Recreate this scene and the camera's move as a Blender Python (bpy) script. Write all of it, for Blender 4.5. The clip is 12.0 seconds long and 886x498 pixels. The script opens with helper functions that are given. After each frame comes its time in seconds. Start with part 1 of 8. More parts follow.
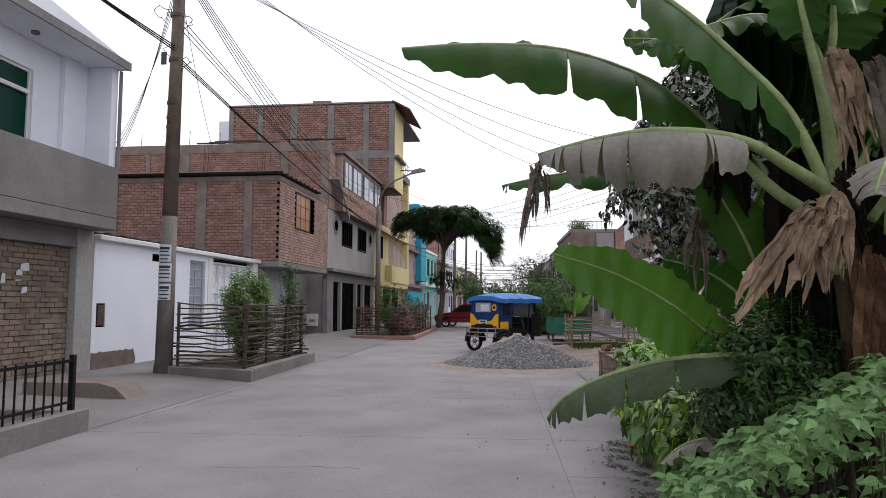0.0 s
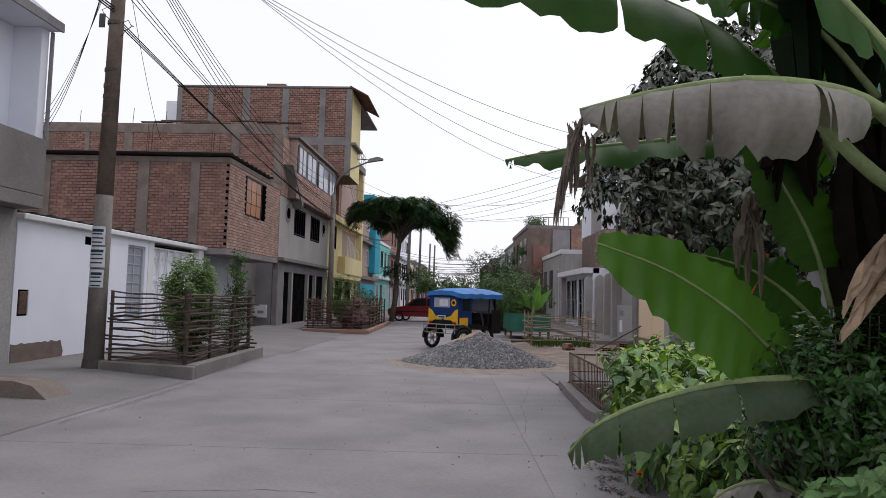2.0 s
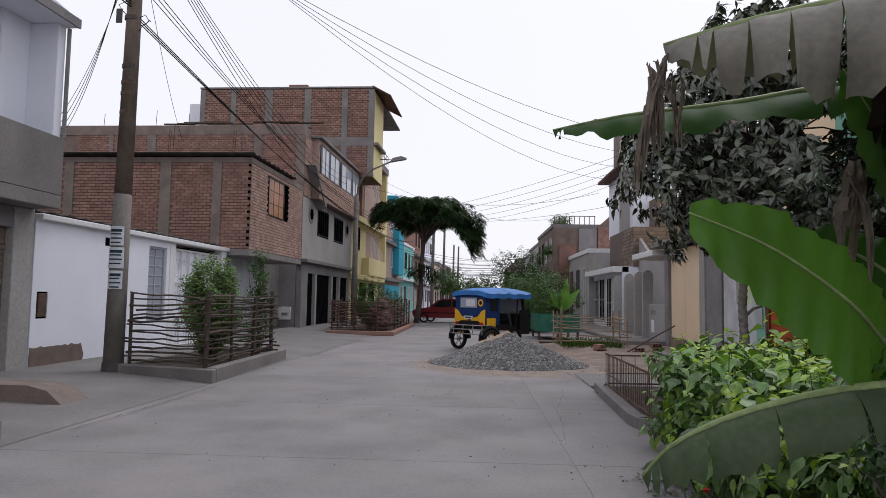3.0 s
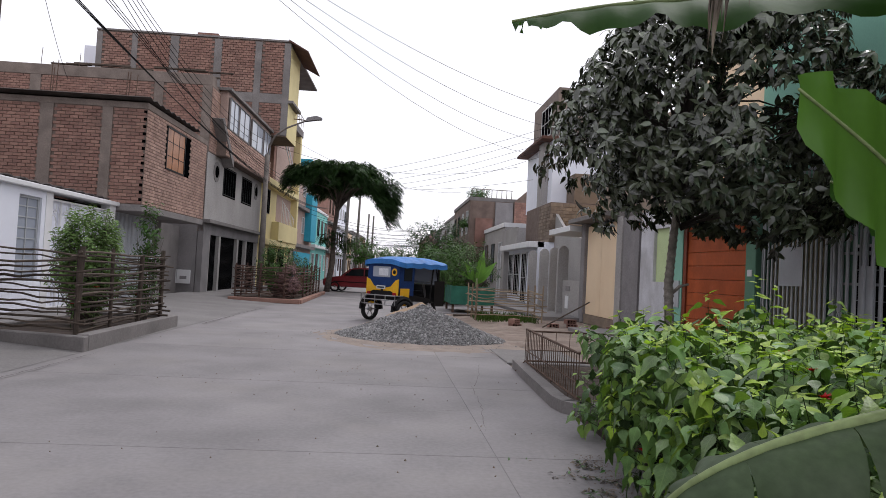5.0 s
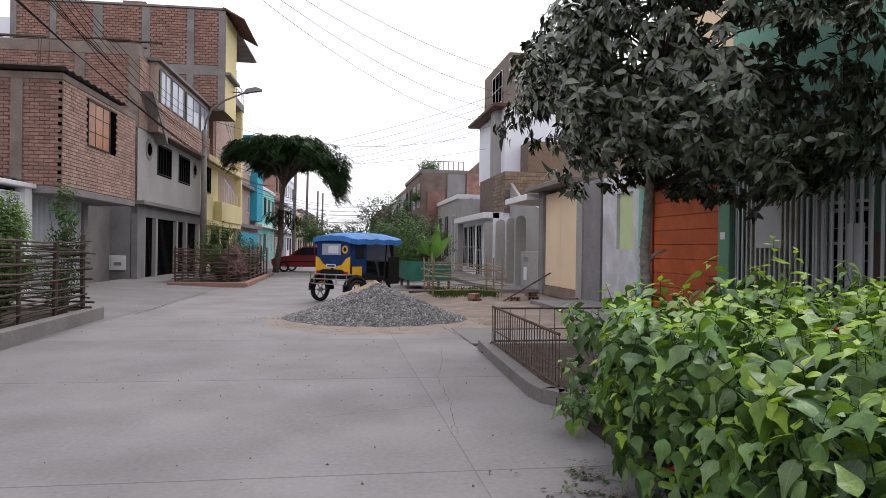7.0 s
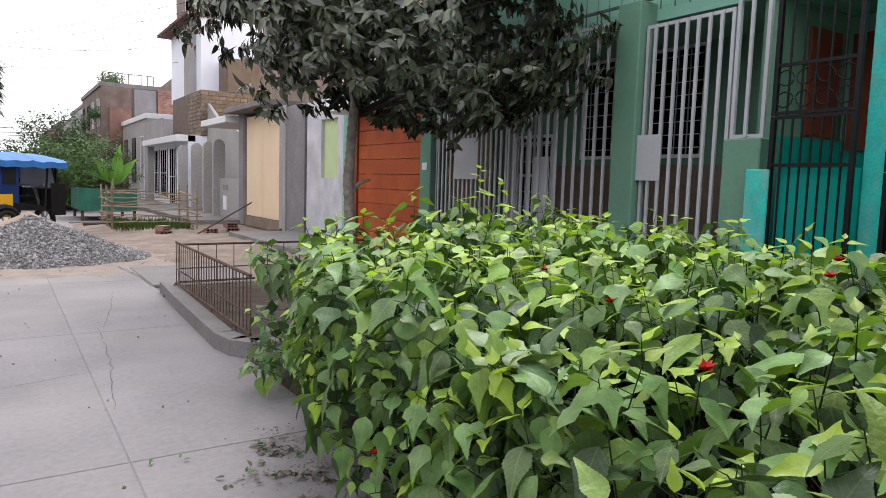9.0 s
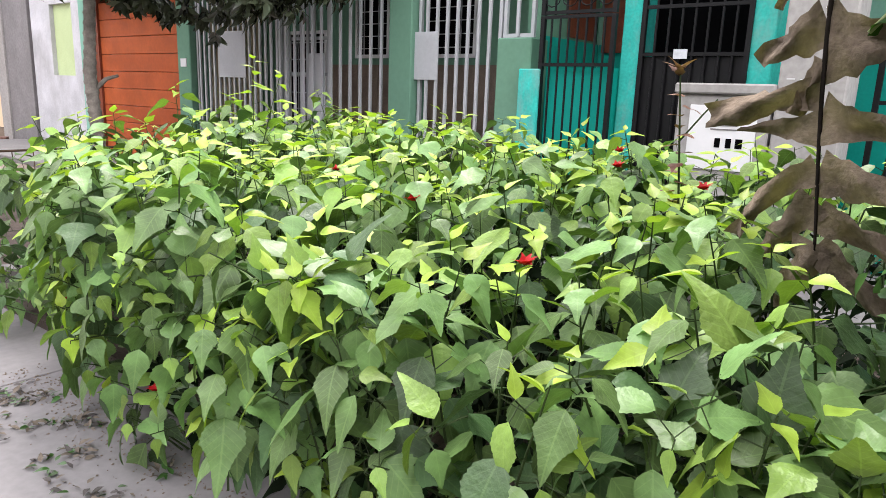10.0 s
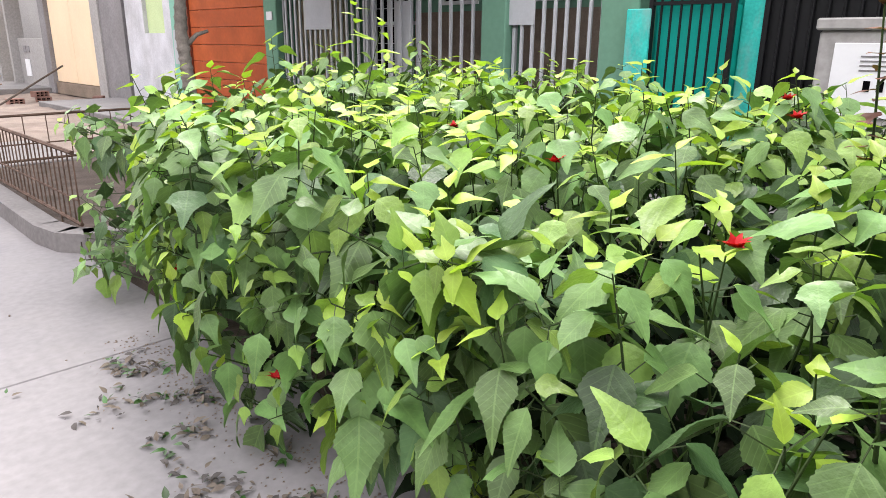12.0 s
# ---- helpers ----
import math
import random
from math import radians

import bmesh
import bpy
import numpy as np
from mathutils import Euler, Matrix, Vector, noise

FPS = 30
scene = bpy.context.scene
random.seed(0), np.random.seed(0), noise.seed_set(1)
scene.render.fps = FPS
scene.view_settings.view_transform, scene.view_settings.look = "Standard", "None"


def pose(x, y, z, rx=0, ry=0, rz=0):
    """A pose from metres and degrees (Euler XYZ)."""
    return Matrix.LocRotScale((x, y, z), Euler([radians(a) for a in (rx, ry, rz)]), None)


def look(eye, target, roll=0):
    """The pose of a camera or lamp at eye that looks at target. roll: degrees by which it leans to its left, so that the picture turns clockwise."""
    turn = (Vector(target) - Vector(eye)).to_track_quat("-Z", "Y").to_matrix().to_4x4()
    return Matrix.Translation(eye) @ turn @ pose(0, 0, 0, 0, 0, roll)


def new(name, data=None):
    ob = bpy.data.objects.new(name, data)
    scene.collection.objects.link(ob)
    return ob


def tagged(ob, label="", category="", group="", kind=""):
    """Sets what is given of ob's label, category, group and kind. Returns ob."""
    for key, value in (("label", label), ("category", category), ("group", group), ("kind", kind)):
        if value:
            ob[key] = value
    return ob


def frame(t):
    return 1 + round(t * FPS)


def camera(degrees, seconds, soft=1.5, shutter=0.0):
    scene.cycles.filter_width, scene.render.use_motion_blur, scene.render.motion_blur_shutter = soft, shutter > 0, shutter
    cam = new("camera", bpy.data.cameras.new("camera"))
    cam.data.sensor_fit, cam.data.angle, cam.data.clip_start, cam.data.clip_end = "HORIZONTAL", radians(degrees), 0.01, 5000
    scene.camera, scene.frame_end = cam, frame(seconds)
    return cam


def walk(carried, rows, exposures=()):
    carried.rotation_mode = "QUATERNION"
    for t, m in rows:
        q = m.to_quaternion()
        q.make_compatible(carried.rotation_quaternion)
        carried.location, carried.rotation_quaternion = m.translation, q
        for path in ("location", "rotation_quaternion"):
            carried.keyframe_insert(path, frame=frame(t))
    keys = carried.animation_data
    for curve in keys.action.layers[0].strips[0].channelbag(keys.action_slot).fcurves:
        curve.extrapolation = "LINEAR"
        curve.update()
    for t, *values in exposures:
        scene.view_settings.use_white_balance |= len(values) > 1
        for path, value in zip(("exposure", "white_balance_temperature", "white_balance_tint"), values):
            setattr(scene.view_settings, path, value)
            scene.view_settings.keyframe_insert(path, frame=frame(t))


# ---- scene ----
cam = camera(66.10, 12.0, soft=0.7)
# seconds, place in metres, tilt, lean and heading in degrees
PATH = [
    (0.0, -0.062, 0.060, 1.482, 94.50, -0.15, 4.59),
    (0.5, -0.161, 0.265, 1.491, 92.50, -1.35, 4.24),
    (1.0, -0.196, 0.548, 1.478, 93.43, -1.94, 5.05),
    (1.5, -0.244, 0.711, 1.475, 92.92, -2.78, 4.99),
    (2.0, -0.329, 0.922, 1.512, 93.99, -1.42, 0.45),
    (2.5, -0.446, 1.187, 1.504, 93.13, -1.39, -0.28),
    (3.0, -0.408, 1.432, 1.465, 94.09, -0.99, 2.45),
    (3.5, -0.438, 1.672, 1.462, 92.19, -1.52, -0.69),
    (5.5, -0.412, 2.651, 1.387, 91.72, -2.74, -6.72),
    (6.0, -0.523, 2.911, 1.379, 90.15, -1.17, -10.33),
    (6.5, -0.454, 3.167, 1.394, 89.96, -0.38, -7.99),
    (8.5, -0.077, 4.067, 1.404, 87.78, -2.41, -23.05),
    (9.0, 0.019, 4.159, 1.397, 84.52, -1.75, -32.99),
    (9.5, 0.097, 4.305, 1.346, 80.26, -1.56, -45.26),
    (10.0, 0.128, 4.388, 1.337, 77.30, -2.08, -51.80),
    (10.5, 0.140, 4.437, 1.333, 76.24, -2.42, -53.92),
    (11.0, 0.135, 4.505, 1.334, 75.68, -2.79, -55.22),
    (11.5, 0.156, 4.591, 1.328, 74.55, -2.11, -52.61),
    (12.0, 0.223, 4.733, 1.317, 73.16, -0.48, -45.65),
]
walk(cam, [(t, pose(x, y, z, rx, ry, rz)) for t, x, y, z, rx, ry, rz in PATH],
     exposures=[(t, e, k, 13) for t, e, k in
                ((0.0, 0.08, 6250), (1.0, -0.04, 6250), (1.5, 0.0, 6200), (2.0, -0.12, 6200), (3.0, -0.18, 6200), (4.5, 0.0, 6250), (6.5, 0.26, 6300), (8.3, 0.30, 6300), (9.0, 0.9, 6350), (9.5, 1.58, 6450), (10.0, 1.78, 6500), (11.0, 1.78, 6500), (12.0, 1.78, 6500))])

# ---------------- light ----------------
world = bpy.data.worlds.new("overcast_sky")
scene.world = world
world.use_nodes = True
wn = world.node_tree
wn.nodes.clear()
w_out = wn.nodes.new("ShaderNodeOutputWorld")
w_bg = wn.nodes.new("ShaderNodeBackground")
w_mix = wn.nodes.new("ShaderNodeMixRGB")
w_sky = wn.nodes.new("ShaderNodeTexSky")
w_sky.sky_type = "NISHITA"
w_sky.sun_disc = False
w_sky.sun_elevation, w_sky.sun_rotation = radians(58), radians(40)
w_sky.air_density, w_sky.dust_density = 1.0, 4.0
w_gain = wn.nodes.new("ShaderNodeVectorMath")
w_gain.operation = "SCALE"
w_gain.inputs["Scale"].default_value = 0.12
wn.links.new(w_sky.outputs[0], w_gain.inputs[0])
w_mix.inputs["Fac"].default_value = 0.88
w_mix.inputs["Color2"].default_value = (1.0, 0.985, 1.0, 1)
wn.links.new(w_gain.outputs[0], w_mix.inputs["Color1"])
wn.links.new(w_mix.outputs[0], w_bg.inputs["Color"])
w_bg.inputs["Strength"].default_value = 1.16
wn.links.new(w_bg.outputs[0], w_out.inputs["Surface"])
sun = new("sun", bpy.data.lights.new("sun", "SUN"))
sun.data.energy, sun.data.angle, sun.data.color = 1.0, radians(20), (1.0, 0.97, 0.93)
sun.matrix_world = look((12, 14, 30), (0, 0, 0))

# ---------------- helpers ----------------
BASE = {}


def thing(name, base=(0, 0, 0), label="", category="", group="", kind="", turn=None):
    """An empty at the base of a thing; its parts are given in the thing's plan coordinates."""
    ob = new(name)
    ob.empty_display_size = 0.1
    b = Matrix.Translation(base)
    ob.matrix_world = (turn @ b) if turn else b
    BASE[ob.name] = Vector(base)
    return tagged(ob, label, category, group, kind)


def to_mesh(name, bm):
    me = bpy.data.meshes.new(name)
    bm.normal_update()
    bm.to_mesh(me)
    bm.free()
    return me


def part(name, bm, material, parent=None, label="", smooth=False, kind="", turn=None):
    me = bm if isinstance(bm, bpy.types.Mesh) else to_mesh(name, bm)
    for m in (material if isinstance(material, (list, tuple)) else [material]):
        me.materials.append(m)
    ob = new(name, me)
    if smooth:
        me.shade_smooth()
    if parent:
        ob.parent = parent
        root = parent
        off = Vector((0, 0, 0))
        while root.parent:
            root = root.parent
        if parent is root:
            ob.location = -BASE.get(root.name, Vector((0, 0, 0)))
    elif turn:
        ob.matrix_world = turn
    return tagged(ob, label, kind=kind)


def box(bm, x0, x1, y0, y1, z0, z1, bevel=0.0, mat=0):
    vs = [bm.verts.new(p) for p in ((x0, y0, z0), (x1, y0, z0), (x1, y1, z0), (x0, y1, z0), (x0, y0, z1), (x1, y0, z1), (x1, y1, z1), (x0, y1, z1))]
    fs = [bm.faces.new([vs[i] for i in f]) for f in ((0, 3, 2, 1), (4, 5, 6, 7), (0, 1, 5, 4), (1, 2, 6, 5), (2, 3, 7, 6), (3, 0, 4, 7))]
    for f in fs:
        f.material_index = mat
    if bevel:
        es = list({e for f in fs for e in f.edges})
        bmesh.ops.bevel(bm, geom=es, offset=bevel, segments=1, affect="EDGES", profile=0.5)
    return bm


def boxes(*rows, bevel=0.0):
    bm = bmesh.new()
    for r in rows:
        box(bm, *r, bevel=bevel)
    return bm


def tube(bm, pts, r, seg=6, r1=None, cap=True):
    """A round bar along points, tapered from r to r1."""
    pts = [Vector(p) for p in pts]
    r1 = r if r1 is None else r1
    rings = []
    up = Vector((0, 0, 1))
    for i, p in enumerate(pts):
        d = (pts[min(i + 1, len(pts) - 1)] - pts[max(i - 1, 0)]).normalized()
        a = d.cross(up if abs(d.z) < 0.95 else Vector((1, 0, 0))).normalized()
        b = d.cross(a)
        rr = r + (r1 - r) * i / max(1, len(pts) - 1)
        rings.append([bm.verts.new(p + a * (rr * math.cos(k * math.tau / seg)) + b * (rr * math.sin(k * math.tau / seg))) for k in range(seg)])
    for q, s in zip(rings, rings[1:]):
        for k in range(seg):
            bm.faces.new((q[k], q[(k + 1) % seg], s[(k + 1) % seg], s[k]))
    if cap:
        bm.faces.new(rings[0][::-1])
        bm.faces.new(rings[-1])
    return bm


def bar(a, b, r, seg=6, r1=None):
    return tube(bmesh.new(), [a, b], r, seg, r1)


def prism(bm, pts, axis, a, b):
    """A flat outline given in two axes, extruded along the third from a to b."""
    def place(p, v):
        c = list(p)
        c.insert("xyz".index(axis), v)
        return c
    q = [bm.verts.new(place(p, a)) for p in pts]
    s = [bm.verts.new(place(p, b)) for p in pts]
    n = len(pts)
    bm.faces.new(q[::-1])
    bm.faces.new(s)
    for i in range(n):
        bm.faces.new((q[i], q[(i + 1) % n], s[(i + 1) % n], s[i]))
    bmesh.ops.recalc_face_normals(bm, faces=bm.faces)
    return bm


def pane_wall(bm, axis, at, thick, a0, a1, z0, z1, holes=()):
    """A wall in the plane axis = at, of that thickness, from a0 to a1 and z0 to z1, with holes (b0, b1, y0, y1) right through it."""
    cuts_a = sorted({a0, a1, *[min(max(v, a0), a1) for h in holes for v in h[:2]]})
    cuts_z = sorted({z0, z1, *[min(max(v, z0), z1) for h in holes for v in h[2:]]})
    for i in range(len(cuts_a) - 1):
        run = None
        for j in range(len(cuts_z) - 1):
            ca, cz = (cuts_a[i] + cuts_a[i + 1]) / 2, (cuts_z[j] + cuts_z[j + 1]) / 2
            if any(h[0] < ca < h[1] and h[2] < cz < h[3] for h in holes):
                continue
            if axis == "x":
                box(bm, min(at, at + thick), max(at, at + thick), cuts_a[i], cuts_a[i + 1], cuts_z[j], cuts_z[j + 1])
            else:
                box(bm, cuts_a[i], cuts_a[i + 1], min(at, at + thick), max(at, at + thick), cuts_z[j], cuts_z[j + 1])
    bmesh.ops.remove_doubles(bm, verts=bm.verts, dist=1e-5)
    return bm


# ---------------- materials ----------------
def mat(name, color, rough=0.8, metal=0.0, vary=0.25, scale=3.0, grain=40.0, bump=0.15, second=None, amount=0.5, spec=0.18, stain=None, stain_scale=0.8, stain_amount=0.35, per_piece=0.0, leaf=0.0, coat=0.0, veins=0.0, vein_step=7.0):
    """A surface with colour variation at two scales, fine relief, and optional stains or piece-to-piece change."""
    m = bpy.data.materials.new(name)
    m.use_nodes = True
    nt = m.node_tree
    n, l = nt.nodes, nt.links
    b = n["Principled BSDF"]
    b.inputs["Roughness"].default_value = rough
    b.inputs["Metallic"].default_value = metal
    b.inputs["Specular IOR Level"].default_value = spec
    b.inputs["Coat Weight"].default_value = coat
    tc = n.new("ShaderNodeTexCoord")
    big = n.new("ShaderNodeTexNoise")
    big.inputs["Scale"].default_value = scale
    big.inputs["Detail"].default_value = 5
    fine = n.new("ShaderNodeTexNoise")
    fine.inputs["Scale"].default_value = grain
    fine.inputs["Detail"].default_value = 3
    geo = n.new("ShaderNodeNewGeometry")
    for t in (big, fine):
        l.new(geo.outputs["Position"], t.inputs["Vector"])
    ramp = n.new("ShaderNodeValToRGB")
    c = Vector(color)
    d = Vector(second) if second else c * (1 - vary)
    e = c * (1 + vary * 0.6)
    ramp.color_ramp.elements[0].position, ramp.color_ramp.elements[1].position = 0.3, 0.72
    ramp.color_ramp.elements[0].color = (*d, 1)
    ramp.color_ramp.elements[1].color = (*e, 1)
    l.new(big.outputs["Fac"], ramp.inputs["Fac"])
    mx = n.new("ShaderNodeMixRGB")
    mx.blend_type = "OVERLAY"
    mx.inputs["Fac"].default_value = amount
    l.new(ramp.outputs["Color"], mx.inputs["Color1"])
    fr = n.new("ShaderNodeMapRange")
    fr.inputs["To Min"].default_value, fr.inputs["To Max"].default_value = 0.2, 0.8
    l.new(fine.outputs["Fac"], fr.inputs["Value"])
    l.new(fr.outputs["Result"], mx.inputs["Color2"])
    col = mx.outputs["Color"]
    if stain:
        st = n.new("ShaderNodeTexNoise")
        st.inputs["Scale"].default_value = stain_scale
        st.inputs["Detail"].default_value = 8
        st.inputs["Roughness"].default_value = 0.65
        mp = n.new("ShaderNodeMapping")
        mp.inputs["Scale"].default_value = (1, 1, 0.45)
        l.new(geo.outputs["Position"], mp.inputs["Vector"])
        l.new(mp.outputs["Vector"], st.inputs["Vector"])
        sr = n.new("ShaderNodeMapRange")
        sr.inputs["From Min"].default_value, sr.inputs["From Max"].default_value = 0.48, 0.7
        sr.inputs["To Max"].default_value = stain_amount
        l.new(st.outputs["Fac"], sr.inputs["Value"])
        sm = n.new("ShaderNodeMixRGB")
        l.new(sr.outputs["Result"], sm.inputs["Fac"])
        l.new(col, sm.inputs["Color1"])
        sm.inputs["Color2"].default_value = (*stain, 1)
        col = sm.outputs["Color"]
    if per_piece:
        info = n.new("ShaderNodeObjectInfo")
        add = n.new("ShaderNodeMath")
        add.operation = "ADD"
        l.new(info.outputs["Random"], add.inputs[0])
        l.new(geo.outputs["Random Per Island"], add.inputs[1])
        fra = n.new("ShaderNodeMath")
        fra.operation = "FRACT"
        l.new(add.outputs[0], fra.inputs[0])
        hs = n.new("ShaderNodeHueSaturation")
        mr = n.new("ShaderNodeMapRange")
        mr.inputs["To Min"].default_value, mr.inputs["To Max"].default_value = 1 - per_piece, 1 + per_piece
        l.new(fra.outputs[0], mr.inputs["Value"])
        l.new(mr.outputs["Result"], hs.inputs["Value"])
        mh = n.new("ShaderNodeMapRange")
        mh.inputs["To Min"].default_value, mh.inputs["To Max"].default_value = 0.5 - per_piece * 0.025, 0.5 + per_piece * 0.025
        l.new(fra.outputs[0], mh.inputs["Value"])
        l.new(mh.outputs["Result"], hs.inputs["Hue"])
        l.new(col, hs.inputs["Color"])
        col = hs.outputs["Color"]
    vein = None
    if veins:
        uv = n.new("ShaderNodeUVMap")
        sep = n.new("ShaderNodeSeparateXYZ")
        l.new(uv.outputs["UV"], sep.inputs[0])

        def calc(op, a, c=None, d=None):
            q = n.new("ShaderNodeMath")
            q.operation = op
            for i, v in enumerate((a, c, d)):
                if v is None:
                    continue
                if isinstance(v, (int, float)):
                    q.inputs[i].default_value = v
                else:
                    l.new(v, q.inputs[i])
            return q.outputs[0]
        ay = calc("ABSOLUTE", sep.outputs["Y"])
        mid = calc("LESS_THAN", ay, 0.014)
        wavy = calc("MULTIPLY_ADD", ay, -0.9, sep.outputs["X"])
        side = calc("FRACT", calc("MULTIPLY", wavy, vein_step))
        edge = calc("LESS_THAN", calc("ABSOLUTE", calc("SUBTRACT", side, 0.5)), 0.07)
        vein = calc("MAXIMUM", mid, calc("MULTIPLY", edge, 0.6))
        vm = n.new("ShaderNodeMixRGB")
        l.new(calc("MULTIPLY", vein, veins), vm.inputs["Fac"])
        l.new(col, vm.inputs["Color1"])
        vm.inputs["Color2"].default_value = (*(c * 1.5 + Vector((0.05, 0.06, 0.02))), 1)
        col = vm.outputs["Color"]
    l.new(col, b.inputs["Base Color"])
    if bump:
        bp = n.new("ShaderNodeBump")
        bp.inputs["Strength"].default_value = bump
        bp.inputs["Distance"].default_value = 0.02
        l.new(fine.outputs["Fac"], bp.inputs["Height"])
        l.new(bp.outputs["Normal"], b.inputs["Normal"])
    if leaf:
        tr = n.new("ShaderNodeBsdfTranslucent")
        br = n.new("ShaderNodeMixRGB")
        br.blend_type = "MULTIPLY"
        br.inputs["Fac"].default_value = 1.0
        l.new(col, br.inputs["Color1"])
        br.inputs["Color2"].default_value = (1.3, 1.5, 0.5, 1)
        l.new(br.outputs["Color"], tr.inputs["Color"])
        ms = n.new("ShaderNodeMixShader")
        ms.inputs["Fac"].default_value = leaf
        l.new(b.outputs[0], ms.inputs[1])
        l.new(tr.outputs[0], ms.inputs[2])
        l.new(ms.outputs[0], n["Material Output"].inputs["Surface"])
    return m


def glass(name, color, rough=0.06, spec=0.3):
    m = bpy.data.materials.new(name)
    m.use_nodes = True
    b = m.node_tree.nodes["Principled BSDF"]
    b.inputs["Base Color"].default_value = (*color, 1)
    b.inputs["Roughness"].default_value = rough
    b.inputs["Specular IOR Level"].default_value = spec
    return m


M_ROAD = mat("road_concrete", (0.234, 0.221, 0.225), 0.75, vary=0.20, scale=0.9, grain=25, bump=0.07, stain=(0.31, 0.287, 0.27), stain_scale=0.55, stain_amount=0.38, amount=0.32, per_piece=0.05)
M_WALK = mat("sidewalk_concrete", (0.205, 0.195, 0.193), 0.9, vary=0.16, scale=0.9, grain=30, bump=0.1, stain=(0.2, 0.19, 0.18), stain_scale=0.6)
M_CONC = mat("grey_concrete", (0.215, 0.20, 0.195), 0.9, vary=0.2, scale=1.6, grain=30, bump=0.15, stain=(0.15, 0.14, 0.135), stain_scale=0.9)
M_DARKCONC = mat("cement_render", (0.24, 0.228, 0.232), 0.9, vary=0.18, scale=1.2, grain=24, bump=0.12, stain=(0.13, 0.12, 0.12))
M_LIGHTCONC = mat("pale_cement_render", (0.36, 0.345, 0.335), 0.9, vary=0.12, scale=0.8, grain=20, bump=0.08, stain=(0.24, 0.22, 0.21))
M_COLUMN = mat("rough_cast_column", (0.225, 0.185, 0.163), 0.95, vary=0.25, scale=2.5, grain=30, bump=0.25, stain=(0.15, 0.125, 0.11), stain_scale=1.5)
M_CRACK = mat("crack_dirt", (0.10, 0.09, 0.085), 0.95, bump=0)
M_DIRT = mat("dry_dirt", (0.245, 0.198, 0.168), 0.95, vary=0.3, scale=2.2, grain=60, bump=0.35, stain=(0.14, 0.10, 0.085), stain_scale=1.4, stain_amount=0.6)
M_SOIL = mat("dark_soil", (0.10, 0.078, 0.066), 0.95, vary=0.35, scale=5, grain=60, bump=0.4)
M_BRICK = mat("red_brick", (0.29, 0.168, 0.136), 0.9, vary=0.22, scale=2.5, grain=45, bump=0.25, stain=(0.22, 0.16, 0.14), stain_scale=0.7, stain_amount=0.35, per_piece=0.17)
M_BRICKTAN = mat("tan_brick", (0.225, 0.175, 0.138), 0.9, vary=0.25, scale=2.5, grain=45, bump=0.25, stain=(0.2, 0.165, 0.13), stain_scale=0.7, per_piece=0.2)
# Lighter brick copy for street faces: the light falling on them is in the colour.
M_BRICKLT = mat("street_lit_brick", (0.39, 0.262, 0.215), 0.9, vary=0.2, scale=2.5, grain=45, bump=0.2, stain=(0.25, 0.17, 0.145), stain_scale=0.7, per_piece=0.14)
M_MORTAR = mat("mortar", (0.185, 0.142, 0.122), 0.95, vary=0.2, scale=4, grain=50, bump=0.3)
M_WHITE = mat("white_paint", (0.80, 0.82, 0.90), 0.75, vary=0.06, scale=0.7, grain=18, bump=0.06, amount=0.15, stain=(0.62, 0.63, 0.67), stain_scale=0.5, stain_amount=0.3)
M_WHITETRIM = mat("white_trim", (0.72, 0.72, 0.73), 0.7, vary=0.06, bump=0.04, amount=0.1)
M_YELLOW = mat("pale_yellow_paint", (0.72, 0.62, 0.33), 0.8, vary=0.08, scale=0.8, grain=18, bump=0.05, amount=0.2)
M_CREAM = mat("cream_paint", (0.80, 0.63, 0.44), 0.75, vary=0.06, scale=0.8, grain=18, bump=0.05, amount=0.15, stain=(0.62, 0.42, 0.24), stain_amount=0.25)
M_OCHRE = mat("ochre_paint", (0.70, 0.46, 0.13), 0.8, vary=0.08, bump=0.05, amount=0.2)
M_BLUE = mat("cyan_blue_paint", (0.05, 0.36, 0.50), 0.75, vary=0.1, bump=0.05, amount=0.2)
M_AQUA = mat("aqua_paint", (0.22, 0.56, 0.52), 0.75, vary=0.1, bump=0.05, amount=0.2)
M_PINK = mat("dusty_pink_paint", (0.42, 0.31, 0.27), 0.8, vary=0.1, bump=0.05)
M_SAGE = mat("sage_green_paint", (0.135, 0.27, 0.19), 0.75, vary=0.10, scale=0.9, grain=18, bump=0.05, amount=0.2, stain=(0.10, 0.2, 0.15), stain_amount=0.3)
M_MINT = mat("mint_green_paint", (0.225, 0.455, 0.355), 0.75, vary=0.08, scale=0.9, bump=0.05, amount=0.2)
M_TEAL = mat("teal_green_paint", (0.0, 0.27, 0.20), 0.6, vary=0.10, scale=1.2, bump=0.05, amount=0.2, stain=(0.0, 0.2, 0.16), stain_amount=0.3)
M_TURQ = mat("turquoise_paint", (0.04, 0.52, 0.45), 0.7, vary=0.15, scale=6, bump=0.1, stain=(0.3, 0.32, 0.31), stain_scale=5, stain_amount=0.5)
M_ORANGE = mat("orange_varnished_wood", (0.42, 0.095, 0.03), 0.45, vary=0.22, scale=3, grain=20, bump=0.05, amount=0.3, per_piece=0.08)
M_REDWOOD = mat("reddish_wood", (0.20, 0.055, 0.03), 0.5, vary=0.25, scale=4, bump=0.05)
# Near black painted in as the shade inside openings; also small printed marks.
M_DARK = mat("interior_shade_and_marks", (0.003, 0.003, 0.0035), 1.0, bump=0, spec=0.0)
M_BLACK = mat("black_painted_steel", (0.008, 0.008, 0.009), 0.5, metal=0.0, vary=0.3, bump=0.05, spec=0.2)
